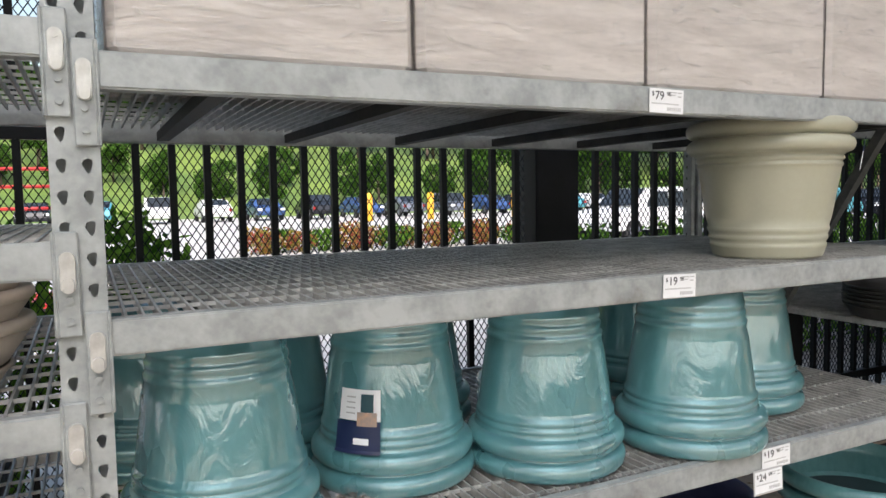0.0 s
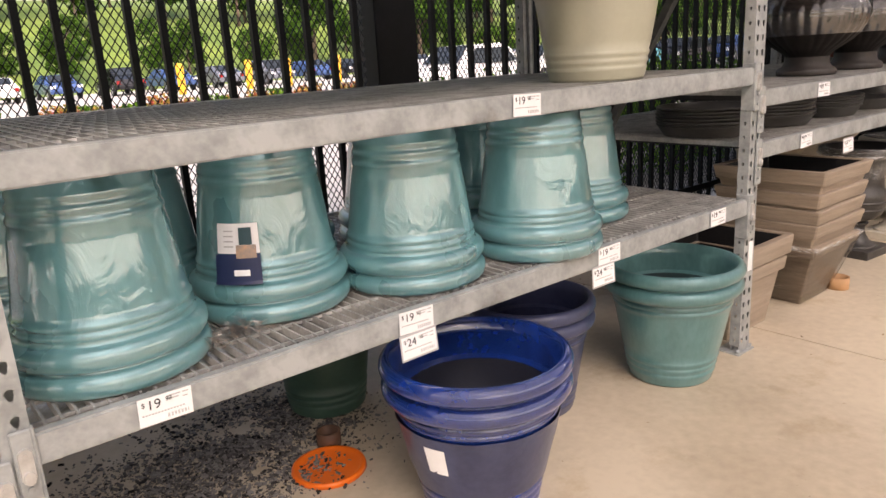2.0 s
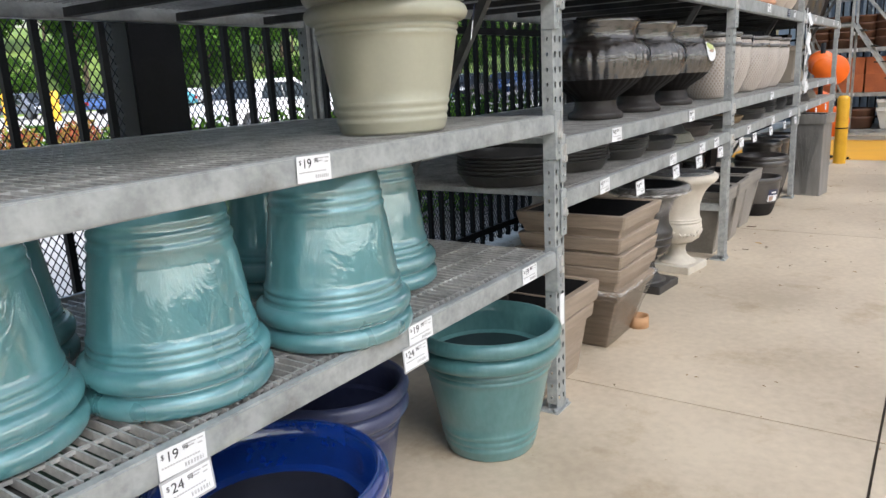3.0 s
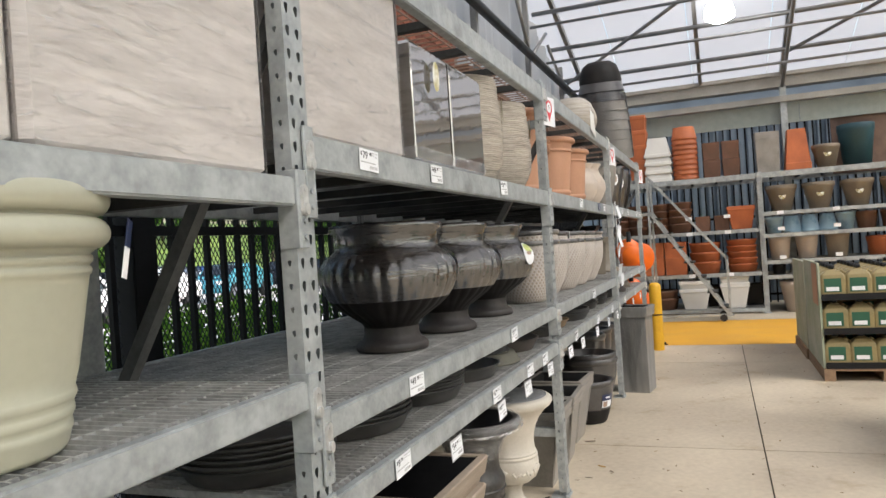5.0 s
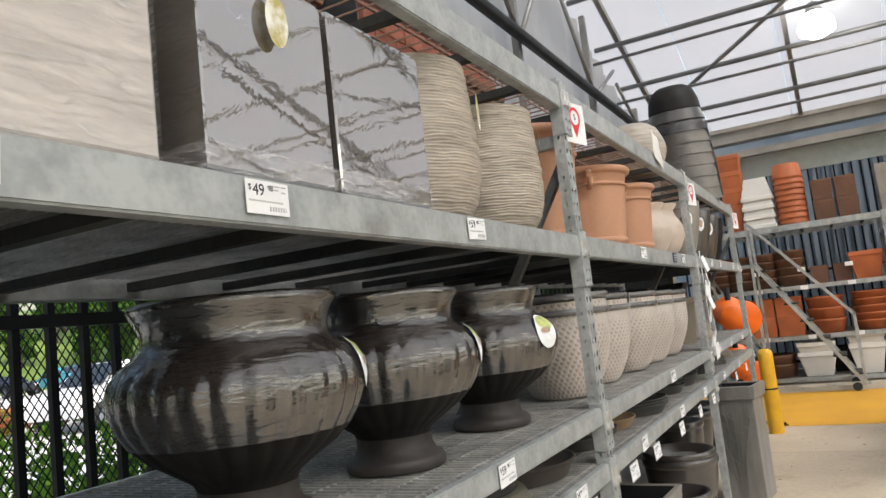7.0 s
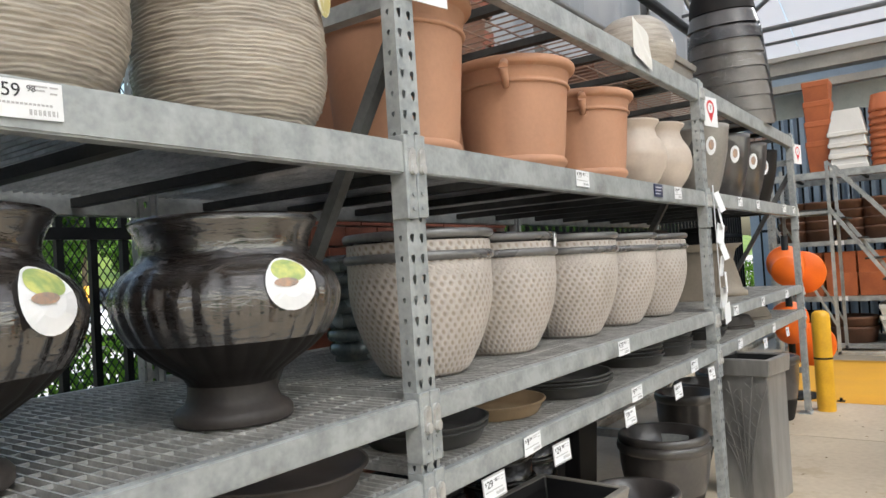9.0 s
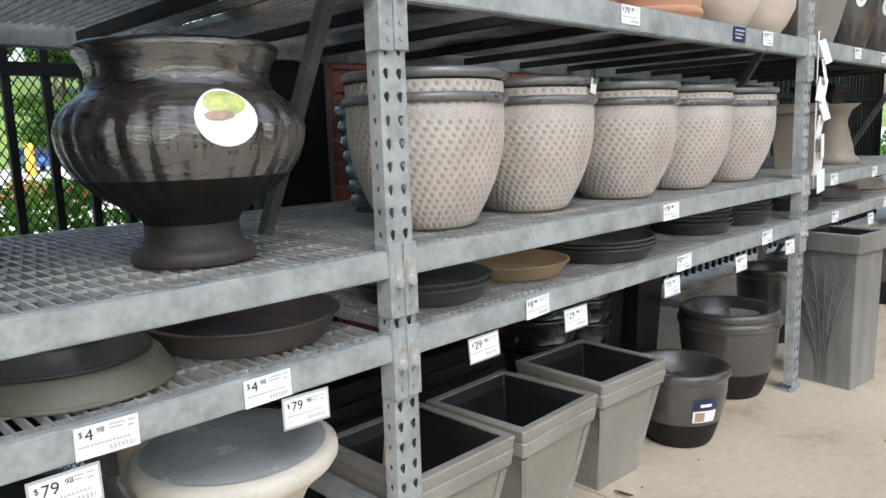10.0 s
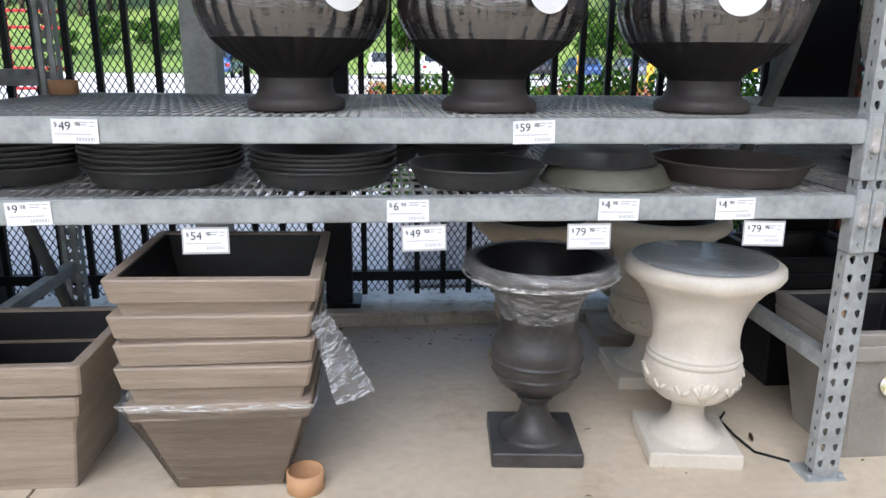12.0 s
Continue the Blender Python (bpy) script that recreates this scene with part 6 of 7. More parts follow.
for row in ((0.879, 0.545, "24"), (1.60, 0.548, "24"), (3.331, 0.737, "54"), (3.863, 0.738, "49"), (4.283, 0.738, "79"), (4.746, 0.741, "79"), (5.292, 0.744, "29"), (5.698, 0.739, "29"), (6.278, 0.735, "29"), (6.85, 0.734, "49"), (7.373, 0.733, "49"), (8.593, 0.737, "49"), (9.3, 0.737, "49")):
    price_card(*row, hang=True)
bm = bmesh.new(); box(bm, -0.052, -0.002, -0.028, 0.052, 0, 0.028)
b = thing("notice_card", "navy notice card with white print on a shelf beam", "sign", pose(6.78, -0.003, 1.63))
part("card", bm, NAVY, b)
bm = bmesh.new()
for k in range(3):
    box(bm, -0.04, -0.0026, 0.012 - 0.014 * k, 0.04 - 0.01 * k, -0.0021, 0.016 - 0.014 * k)
part("print_block", bm, CARD, b)
bm = bmesh.new(); box(bm, -0.016, -0.001, -0.06, 0.016, 0.0, 0.06)
thing("upright_tag", "white and blue tag stuck on a rack upright", "label", pose(2.525, 0.003, 0.40), bm=bm, material=CARD)


def aisle_sign(x, digit):
    s = thing("aisle_marker", "white square sign with a red pin and number", "sign", pose(x + 0.075, -0.012, 2.105, 0, 0, -12))
    bm = bmesh.new(); box(bm, -0.075, 0, -0.08, 0.075, 0.003, 0.08)
    part("panel", bm, CARD, s)
    bm = bmesh.new()
    n = 28
    def ring(r, z):
        return [bm.verts.new((r * math.sin(2 * math.pi * i / n), -0.0012, z + r * math.cos(2 * math.pi * i / n))) for i in range(n)]
    o, i_ = ring(0.042, 0.022), ring(0.029, 0.022)
    for k in range(n):
        j = (k + 1) % n
        bm.faces.new((o[k], o[j], i_[j], i_[k]))
    bm.faces.new([bm.verts.new(p) for p in ((-0.033, -0.0014, 0.0), (0.0, -0.0014, -0.058), (0.033, -0.0014, 0.0), (0.0, -0.0014, -0.008))])
    part("pin", bm, REDINK, s, "red location pin")
    part("number", text_mesh(digit, 0.034), None, s, m=Matrix.Translation((-0.009, -0.0015, 0.022)) @ pose(0, 0, 0, 90))


aisle_sign(5.03, "5")
aisle_sign(7.60, "3")
aisle_sign(10.12, "1")

# bowls in the bay before the first upright
for k in range(3):
    thing("bowl_planter", "beige shallow bowl planter in a stack", "planter", pose(-0.30, 0.27, 0.972 + 0.055 * k), "beige bowls", bm=lathe(bmesh.new(), [(0, 0), (0.1, 0), (0.11, 0.01), (0.17, 0.05), (0.21, 0.11)] + bead(0.208, 0.11, 0.135, 0.01, 5) + [(0.19, 0.132), (0.1, 0.03), (0, 0.03)], 44), material=CREAM)
thing("bowl_planter", "dark glossy bowl planter on a shelf", "planter", pose(-0.35, 0.3, 1.605), bm=lathe(bmesh.new(), [(0, 0), (0.12, 0), (0.2, 0.12), (0.21, 0.2), (0.19, 0.2), (0, 0.05)], 40), material=DEEPTEAL)
saucers(-0.32, 0.27, 0.972 - 0.0, 0.2, 0.045, 1, 0.01, CREAM, "beige saucer under stacked bowls")

# ---- far rack goods ----
def far_pot(y, z, R, H, base, material, label, x=14.22, inv=False, sq=False, count=1, step=0.08):
    for k in range(count):
        prof = [(0, 0), (base, 0), (base + (R - base) * 0.85, H * 0.82), (R, H * 0.84), (R, H - 0.006), (R - 0.006, H), (R - 0.02, H), (base - 0.02, 0.03), (0, 0.03)]
        bm = square(bmesh.new(), prof, 1.0, 0.05) if sq else lathe(bmesh.new(), prof, 28)
        zz = z + k * step
        thing("pot", label, "pot", pose(x, y, zz + (H if inv else 0), 180 if inv else 0, 0, 0), "pots on the far rack", bm=bm, material=material)


TF = 2.283
far_pot(0.36, TF, 0.16, 0.40, 0.13, TERRADK, "orange square clay pot in a tall stack", sq=True, count=4, step=0.26, x=14.2)
far_pot(0.04, TF, 0.22, 0.34, 0.15, WHITEPL, "white plastic planter upside down in a stack", inv=True, sq=True, count=4, step=0.14)
far_pot(-0.40, TF, 0.21, 0.22, 0.17, TERRADK, "orange clay pot upside down in a tall stack", inv=True, count=9, step=0.085)
for y in (-0.82, -1.12):
    far_pot(y, TF, 0.14, 0.29, 0.125, TERRABR, "brown square clay box with a white tag", sq=True, count=2, step=0.295)
far_pot(-1.68, TF, 0.185, 0.66, 0.17, GREYSQ, "grey film-wrapped tall planter", sq=True)
far_pot(-2.12, TF, 0.19, 0.66, 0.13, TERRADK, "orange tall clay planter upside down", inv=True, sq=True)
far_pot(-2.54, TF, 0.21, 0.37, 0.13, TAUPE, "taupe flared pot with a round label")
far_pot(-3.0, TF, 0.27, 0.66, 0.2, DEEPTEAL, "large deep teal resin planter", x=14.35)
for y in (0.75, 0.45, 0.1):
    far_pot(y, 1.392, 0.19, 0.15, 0.16, TERRABR, "brown clay pot in a stack", count=4, step=0.12)
far_pot(-0.25, 1.392, 0.21, 0.16, 0.18, TERRABR, "brown clay pot in a stack", count=4, step=0.12)
for y in (-0.62, -0.92):
    far_pot(y, 1.392, 0.12, 0.25, 0.11, TERRABR, "small square brown clay pot", sq=True)
far_pot(-1.22, 1.392, 0.22, 0.38, 0.15, TERRADK, "orange square clay planter", sq=True)
for y in (0.6, 0.22, -0.15):
    far_pot(y, 0.682, 0.18, 0.29, 0.17, TERRADK, "orange square clay planter in a stack", sq=True, count=2, step=0.27)
far_pot(-0.62, 0.682, 0.25, 0.20, 0.21, TERRADK, "orange clay pot in a stack", count=3, step=0.16)
far_pot(-1.2, 0.682, 0.24, 0.14, 0.2, TERRADK, "orange clay bowl in a stack", count=5, step=0.1)
far_pot(0.15, 0.092, 0.3, 0.2, 0.26, TERRABR, "brown clay planter in a stack", count=2, step=0.13)
far_pot(-0.42, 0.092, 0.25, 0.34, 0.17, WHITEPL, "white square planter nested in another", sq=True, count=2, step=0.14)
far_pot(-1.05, 0.092, 0.23, 0.42, 0.15, WHITEPL, "white square planter nested in another", sq=True, count=2, step=0.14)
for y in (0.7, -0.75, -1.35):
    far_pot(y, 0.092, 0.16, 0.36, 0.13, BLACKPL, "black planter on the low shelf", sq=True, x=14.6)
for y in (-1.85, -2.4, -2.95, -3.5):
    far_pot(y, 1.642, 0.24, 0.42, 0.14, TAUPE, "taupe flared pot with a round label")
    bm = lathe(bmesh.new(), [(0, 0.001), (0.055, 0.001), (0.055, 0)], 20)
    thing("sticker", "round white label on a taupe pot", "label", pose(14.02, y, 1.88, 0, -75, 0), bm=bm, material=STICKPIC)
thing("sticker", "round white label on a taupe pot", "label", pose(14.04, -2.54, 2.50, 0, -75, 0), bm=lathe(bmesh.new(), [(0, 0.001), (0.055, 0.001), (0.055, 0)], 20), material=STICKPIC)
for k, y in enumerate((-1.72, -1.98, -2.24, -2.5, -2.76)):
    far_pot(y, 1.282, 0.15, 0.27, 0.1, PALEBLUE, "pale blue glazed ceramic pot", inv=k in (1, 2, 3))
for y in (-3.05, -3.4):
    far_pot(y, 1.282, 0.16, 0.27, 0.12, TERRABR, "dark red-brown ceramic pot")
far_pot(-1.78, 0.852, 0.17, 0.36, 0.13, CREAM, "stone-grey egg-shaped ceramic pot")
far_pot(-2.18, 0.852, 0.17, 0.36, 0.13, CREAM, "stone-grey egg-shaped ceramic pot")
far_pot(-2.62, 0.852, 0.18, 0.38, 0.14, TAUPE, "taupe egg-shaped ceramic pot")
far_pot(-3.2, 0.852, 0.18, 0.3, 0.14, TERRADK, "orange glazed ceramic pot")
far_pot(-2.0, 0.0, 0.26, 0.5, 0.18, CREAM, "cream round planter on the floor")
far_pot(-1.75, 0.612, 0.1, 0.16, 0.09, BLACKPL, "small black plastic pot")
for y in (-1.0, 0.2, -0.4, -1.8, -2.6):
    for z in (0.66, 1.36, 1.62):
        bm = bmesh.new(); box(bm, -0.0015, -0.05, -0.028, 0, 0.05, 0.028)
        thing("price_card", "white price card on the far rack beam", "price tag", pose(13.946, y, z + (0.24 if y < -1.5 and z < 0.7 else 0) - (0.004)), "far price cards", bm=bm, material=CARD)


# ---- rolling ladder before the far rack ----
lad = thing("rolling_ladder", "grey steel rolling warehouse ladder", "ladder", pose(13.25, 0, 0))
for x in (-0.3, 0.3):
    bm = bmesh.new(); bar(bm, (x, 0.15, 1.75), (x, -0.95, 0.08), 0.04); part("stringer", bm, GALV, lad)
    bm = bmesh.new(); bar(bm, (x, 0.15, 2.3), (x, -0.95, 0.95), 0.03); part("handrail", bm, GALV, lad)
    bm = bmesh.new(); bar(bm, (x, -0.95, 0.08), (x, -0.95, 0.97), 0.03); part("post", bm, GALV, lad)
    bm = bmesh.new(); bar(bm, (x, 0.15, 0.08), (x, 0.15, 2.3), 0.035); part("post", bm, GALV, lad)
    bm = bmesh.new(); bar(bm, (x, 0.75, 0.08), (x, 0.75, 2.3), 0.035); part("post", bm, GALV, lad)
    bm = bmesh.new(); bar(bm, (x, -1.0, 0.1), (x, 0.75, 0.1), 0.035); part("base_rail", bm, GALV, lad)
    bm = bmesh.new(); bar(bm, (x, 0.15, 1.72), (x, 0.75, 1.72), 0.035); bar(bm, (x, 0.15, 0.4), (x, 0.75, 1.6), 0.025); part("frame_bar", bm, GALV, lad)
    for y in (-0.85, 0.65):
        bm = bmesh.new(); tube(bm, (x - 0.02, y, 0.055), (x + 0.02, y, 0.055), 0.055, 14); part("caster", bm, TYRE, lad)
for k in range(7):
    u = (k + 0.5) / 7
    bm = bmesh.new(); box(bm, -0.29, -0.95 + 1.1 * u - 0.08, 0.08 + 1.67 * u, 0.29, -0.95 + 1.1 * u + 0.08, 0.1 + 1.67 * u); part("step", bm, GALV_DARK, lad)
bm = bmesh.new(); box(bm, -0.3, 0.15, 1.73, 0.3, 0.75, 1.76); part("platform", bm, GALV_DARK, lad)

# orange buckets on a pole
pole = thing("bucket_display", "orange plastic buckets mounted on a dark pole", "bucket display", pose(10.75, 0.24, 0))
bm = bmesh.new(); tube(bm, (0, 0, 0), (0, 0, 1.45), 0.03, 10); part("pole", bm, BLACKSTEEL, pole)
bm = lathe(bmesh.new(), [(0, 0), (0.2, 0), (0.2, 0.02), (0, 0.02)], 24); part("base", bm, BLACKSTEEL, pole)
for z in (1.13, 0.62):
    b = part("bucket", lathe(bmesh.new(), [(0, 0), (0.125, 0), (0.13, 0.01), (0.155, 0.36), (0.165, 0.36), (0.165, 0.385), (0.15, 0.385), (0.12, 0.02), (0, 0.02)], 32), ORANGE, pole, m=pose(-0.24, -0.05, z, 0, 80, 12))
part("lid", lathe(bmesh.new(), [(0, 0), (0.19, 0), (0.2, 0.015), (0.18, 0.03), (0, 0.02)], 32), ORANGE, pole, m=pose(0.18, -0.1, 1.10, 0, 80, 12))
part("lid", lathe(bmesh.new(), [(0, 0), (0.19, 0), (0.2, 0.015), (0.18, 0.03), (0, 0.02)], 32), ORANGE, pole, m=pose(0.1, -0.15, 0.45, 0, 80, 12))
bol = thing("bollard", "yellow painted steel bollard with a scuffed dark line", "bollard", pose(10.2, -0.09, 0))
part("sleeve", lathe(bmesh.new(), [(0.07, 0), (0.07, 0.76), (0.065, 0.79), (0.04, 0.81), (0, 0.815)], 28), YELLOW, bol)
part("strap", lathe(bmesh.new(), [(0.0715, 0.42), (0.0718, 0.435)], 28), BLACKPL, bol)
bm = bmesh.new(); box(bm, -0.03, -0.03, 0, 0.03, 0.03, 0.006); tube(bm, (0, 0, 0.006), (0, 0, 0.03), 0.012)
thing("floor_bolt", "small dark anchor bolt on the concrete floor", "bolt", pose(10.62, -0.14, 0), bm=bm, material=BLACKSTEEL)


# ---- pallets of goods across the aisle ----
def pallet(name_label, m, L, W):
    p = thing("pallet", name_label, "pallet", m)
    for k in range(3):
        bm = bmesh.new(); box(bm, 0, -W + k * (W - 0.09) / 2, 0, L, -W + k * (W - 0.09) / 2 + 0.09, 0.09); part("runner", bm, PALLETWOOD, p)
    n = int(L / 0.14)
    for k in range(n):
        bm = bmesh.new(); box(bm, k * L / n, -W, 0.09, k * L / n + 0.1, 0, 0.108); part("board", bm, PALLETWOOD, p)
    return p


pallet("wooden pallet under a tiered jug display", pose(8.25, -1.64, 0), 1.15, 1.0)
pallet("wooden pallet under a tiered jug display", pose(9.42, -1.62, 0), 1.15, 1.0)
disp = thing("display_stand", "printed cardboard display stand with dark trays", "display", pose(8.25, -1.64, 0.11))
for k, z in enumerate((0.0, 0.30, 0.60)):
    bm = bmesh.new(); box(bm, 0, -1.0, z, 1.15, -0.02, z + 0.03); box(bm, -0.004, -1.0, z, 0.004, -0.02, z + 0.055)
    part("tray", bm, BLACKPL, disp)
bm = bmesh.new(); box(bm, 0.02, -0.018, 0, 1.13, 0.0, 0.93)
part("side_panel", bm, DISPLAYCARD, disp, "printed pale green side panel")
bm = bmesh.new(); box(bm, 0.1, 0.001, 0.55, 0.45, 0.004, 0.92)
part("side_print", bm, TERRA, disp, "orange printed corner")
bm = bmesh.new(); box(bm, 1.18, -0.018, 0, 2.3, 0.0, 0.9)
part("side_panel", bm, DISPLAYCARD, disp)


def jug_mesh():
    bm = bmesh.new()
    square(bm, [(0, 0), (0.078, 0), (0.085, 0.01), (0.085, 0.15), (0.075, 0.19), (0.045, 0.225), (0.022, 0.235), (0.022, 0.245), (0, 0.245)], 1.25, 0.18)
    bmesh.ops.bevel(bm, geom=[e for e in bm.edges], offset=0.004, segments=1, affect='EDGES')
    prev = None
    for k in range(9):
        a = math.pi * (0.12 + 0.85 * k / 8)
        q = (0, -0.03 - 0.085 * math.sin(a), 0.16 + 0.07 * math.cos(a))
        if prev:
            tube(bm, prev, q, 0.014, 8)
        prev = q
    return mesh_of("jug_body", bm, JUGTAN)


JUG = jug_mesh()
bm = bmesh.new(); tube(bm, (0, 0, 0.24), (0, 0, 0.275), 0.026, 12)
CAP = mesh_of("cap", bm, BLACKPL)
bm = bmesh.new(); box(bm, -0.088, -0.06, 0.04, -0.0855, 0.075, 0.16)
JLAB = mesh_of("label", bm, LABELGREEN)
bm = bmesh.new(); box(bm, -0.0895, -0.04, 0.05, -0.0885, 0.06, 0.085)
JLAB2 = mesh_of("label_print", bm, CARD)
first = None
for z in (0.14, 0.44, 0.74):
    for i in range(6):
        for j in range(5):
            if z < 0.7 and i > 0 and j > 0 and j < 4 and i < 5:
                continue
            m = pose(8.35 + i * 0.19, -1.76 - j * 0.2, z + 0.001)
            if first is None:
                first = thing("jug", "bronze plastic garden-care jug with green label", "jug", m, "jugs on display")
                part("body", JUG, None, first), part("cap", CAP, None, first), part("label", JLAB, None, first), part("label_print", JLAB2, None, first)
            else:
                copy_thing(first, m)

for (x, y, L, W, layers, col) in ((5.55, -2.0, 1.2, 1.0, 6, 0), (3.15, -2.35, 1.0, 0.9, 4, 1)):
    pallet("wooden pallet stacked with printed bags", pose(x, y, 0), L, W)
    for k in range(layers):
        for i in range(2):
            bm = bmesh.new()
            n, mm = 10, 8
            lo, hi = [], []
            for j in range(mm + 1):
                rl, rh = [], []
                for q in range(n + 1):
                    u, v = q / n, j / mm
                    e = min(1, 5 * min(u, 1 - u)) * min(1, 5 * min(v, 1 - v))
                    px, py = x + i * L / 2 + 0.01 + u * (L / 2 - 0.02), y - W + 0.02 + v * (W - 0.04)
                    hz = 0.108 + k * 0.12
                    rl.append(bm.verts.new((px, py, hz + 0.03 * (1 - e ** 0.5))))
                    rh.append(bm.verts.new((px, py, hz + 0.05 + 0.065 * e ** 0.5 + 0.012 * noise.noise((px * 5, py * 5, k)) * e)))
                lo.append(rl), hi.append(rh)
            for j in range(mm):
                for q in range(n):
                    f = bm.faces.new((hi[j][q], hi[j][q + 1], hi[j + 1][q + 1], hi[j + 1][q]))
                    f.smooth = True
                    bm.faces.new((lo[j][q], lo[j + 1][q], lo[j + 1][q + 1], lo[j][q + 1]))
            for q in range(n):
                bm.faces.new((lo[0][q], lo[0][q + 1], hi[0][q + 1], hi[0][q])), bm.faces.new((lo[mm][q + 1], lo[mm][q], hi[mm][q], hi[mm][q + 1]))
            for j in range(mm):
                bm.faces.new((lo[j + 1][0], lo[j][0], hi[j][0], hi[j + 1][0])), bm.faces.new((lo[j][n], lo[j + 1][n], hi[j + 1][n], hi[j][n]))
            green = bpy.data.materials.get("green_bag") or mat("green_bag", (0.06, 0.25, 0.13), (0.3, 0.35, 0.28), 0.45, 0, 6, 30, 0.3, coat=0.2)
            thing("bag", "printed plastic bag of garden soil on a pallet", "bag", group="bags on pallet", bm=bm, material=green if col else (ORANGE if k == layers - 1 and i else BAGWHITE))

# hanging lamp
lamp = thing("high_bay_lamp", "lit round high-bay lamp hanging from the roof", "lamp", pose(11.9, -1.05, 4.25))
part("globe", lathe(bmesh.new(), [(0, 0), (0.1, 0.01), (0.19, 0.06), (0.2, 0.14), (0.17, 0.24), (0.1, 0.3)], 32), LAMPGLOW, lamp, "glowing diffuser")
part("housing", lathe(bmesh.new(), [(0.1, 0.3), (0.08, 0.36), (0.06, 0.42), (0, 0.43)], 24), PIPE, lamp)
bm = bmesh.new(); tube(bm, (0, 0, 0.42), (0, 0, 0.6), 0.008, 6); part("hanger", bm, PIPE, lamp)

# litter on the floor
bm = bmesh.new()
for k in range(270):
    x, y = (random.uniform(2.6, 10.2), random.uniform(-1.9, 0.1)) if k < 150 else (random.uniform(2.55, 5.2), 1.33 - abs(random.gauss(0, 0.22)))
    s = random.uniform(0.004, 0.016)
    a = random.uniform(0, 6.28)
    c, sn = math.cos(a), math.sin(a)
    bm.faces.new([bm.verts.new(p) for p in ((x - s * c, y - s * sn, 0.002), (x + 0.4 * s * sn, y - 0.4 * s * c, 0.004), (x + s * c, y + s * sn, 0.002), (x - 0.4 * s * sn, y + 0.4 * s * c, 0.005))])
thing("leaf_litter", "dry leaf bits scattered on the concrete floor", "litter", kind="stuff", bm=bm, material=leaf_mat("dry_leaf", (0.07, 0.05, 0.03), (0.3, 0.2, 0.1), 0.1))
for x, y, a, s, c, label in ((6.08, 0.06, 100, 0.06, TERRABR, "dry brown twig lying on concrete"), (5.54, -0.10, 60, 0.045, YELLOW, "yellow fallen leaf lying on concrete"), (5.45, -0.17, 40, 0.035, TERRABR, "dry brown leaf lying on concrete"), (5.64, 0.045, 20, 0.02, BARK, "dark twig end lying on concrete"), (5.27, 0.0, 95, 0.02, BARK, "dark twig end lying on concrete"), (5.32, -0.06, 85, 0.035, BARK, "dark twig lying on concrete"), (4.93, 0.24, 70, 0.05, TERRABR, "dry brown leaf lying on concrete"), (4.42, 0.33, 10, 0.018, BARK, "dark crumb of bark lying on concrete")):
    bm = bmesh.new()
    n = 6
    s *= 0.6
    ring = [[bm.verts.new((s * (2 * i / n - 1), j * 0.22 * s * math.sin(math.pi * (i + 0.3) / (n + 0.6)), 0.004 + 0.12 * s * (abs(j) + (i / n - 0.5) ** 2 * 2))) for j in (-1, 0, 1)] for i in range(n + 1)]
    for p, q in zip(ring, ring[1:]):
        for j in range(2):
            bm.faces.new((p[j], q[j], q[j + 1], p[j + 1]))
    bmesh.ops.solidify(bm, geom=bm.faces[:], thickness=0.0015)
    thing("fallen_leaf", label, "litter", pose(x, y, 0.002, 0, 0, a), "fallen leaves", bm=bm, material=c)
bm = bmesh.new()
pts = [(4.98, 0.10, 0.004), (4.90, 0.16, 0.004), (4.88, 0.26, 0.01), (4.87, 0.34, 0.02), (4.90, 0.37, 0.03)]
for a, b in zip(pts, pts[1:]):
    tube(bm, a, b, 0.004, 6)
thing("bent_wire", "bent dark wire hook lying on concrete", "wire", bm=bm, material=BLACKSTEEL)


# ---- outside ----
def leaf_cloud(count, shape, size, seed):
    rnd = random.Random(seed)
    bm = bmesh.new()
    for k in range(count):
        p = Vector(shape(rnd))
        d = Vector((rnd.uniform(-1, 1), rnd.uniform(-1, 1), rnd.uniform(-0.3, 1))).normalized()
        s = size * rnd.uniform(0.6, 1.3)
        u = d.orthogonal().normalized()
        q = Matrix.Rotation(rnd.uniform(0, 6.28), 3, d)
        u = q @ u
        v = d.cross(u)
        bm.faces.new([bm.verts.new(p + a) for a in (-u * s, v * s * 0.45, u * s, -v * s * 0.45)])
    return bm


def blob(cx, cy, cz, rx, ry, rz, shell=0.45):
    def f(r):
        while True:
            v = Vector((r.uniform(-1, 1), r.uniform(-1, 1), r.uniform(-1, 1)))
            n = v.length
            if shell < n < 1 + 0.25 * noise.noise(v * 2.2 + Vector((cx, cy, cz))):
                return (cx + v.x * rx, cy + v.y * ry, cz + v.z * rz)
    return f


def shrub(x, y, h, w, seed, material=LEAF, count=900, size=0.04):
    s = thing("shrub", "bright green leafy shrub beyond the fence", "shrub", pose(x, y, -0.06), "shrubs by the fence")
    bm = bmesh.new()
    r = random.Random(seed)
    for k in range(6):
        a = r.uniform(0, 6.28)
        tube(bm, (0.05 * math.cos(a), 0.05 * math.sin(a), 0), (w * 0.5 * math.cos(a), w * 0.5 * math.sin(a), h * 0.6), 0.012, 5, 0.005)
    part("stems", bm, BARK, s)
    bm = leaf_cloud(count, blob(0, 0, h * 0.52, w, w * 0.8, h * 0.5, 0.3), size, seed)
    part("leaves", bm, material, s)
    return s


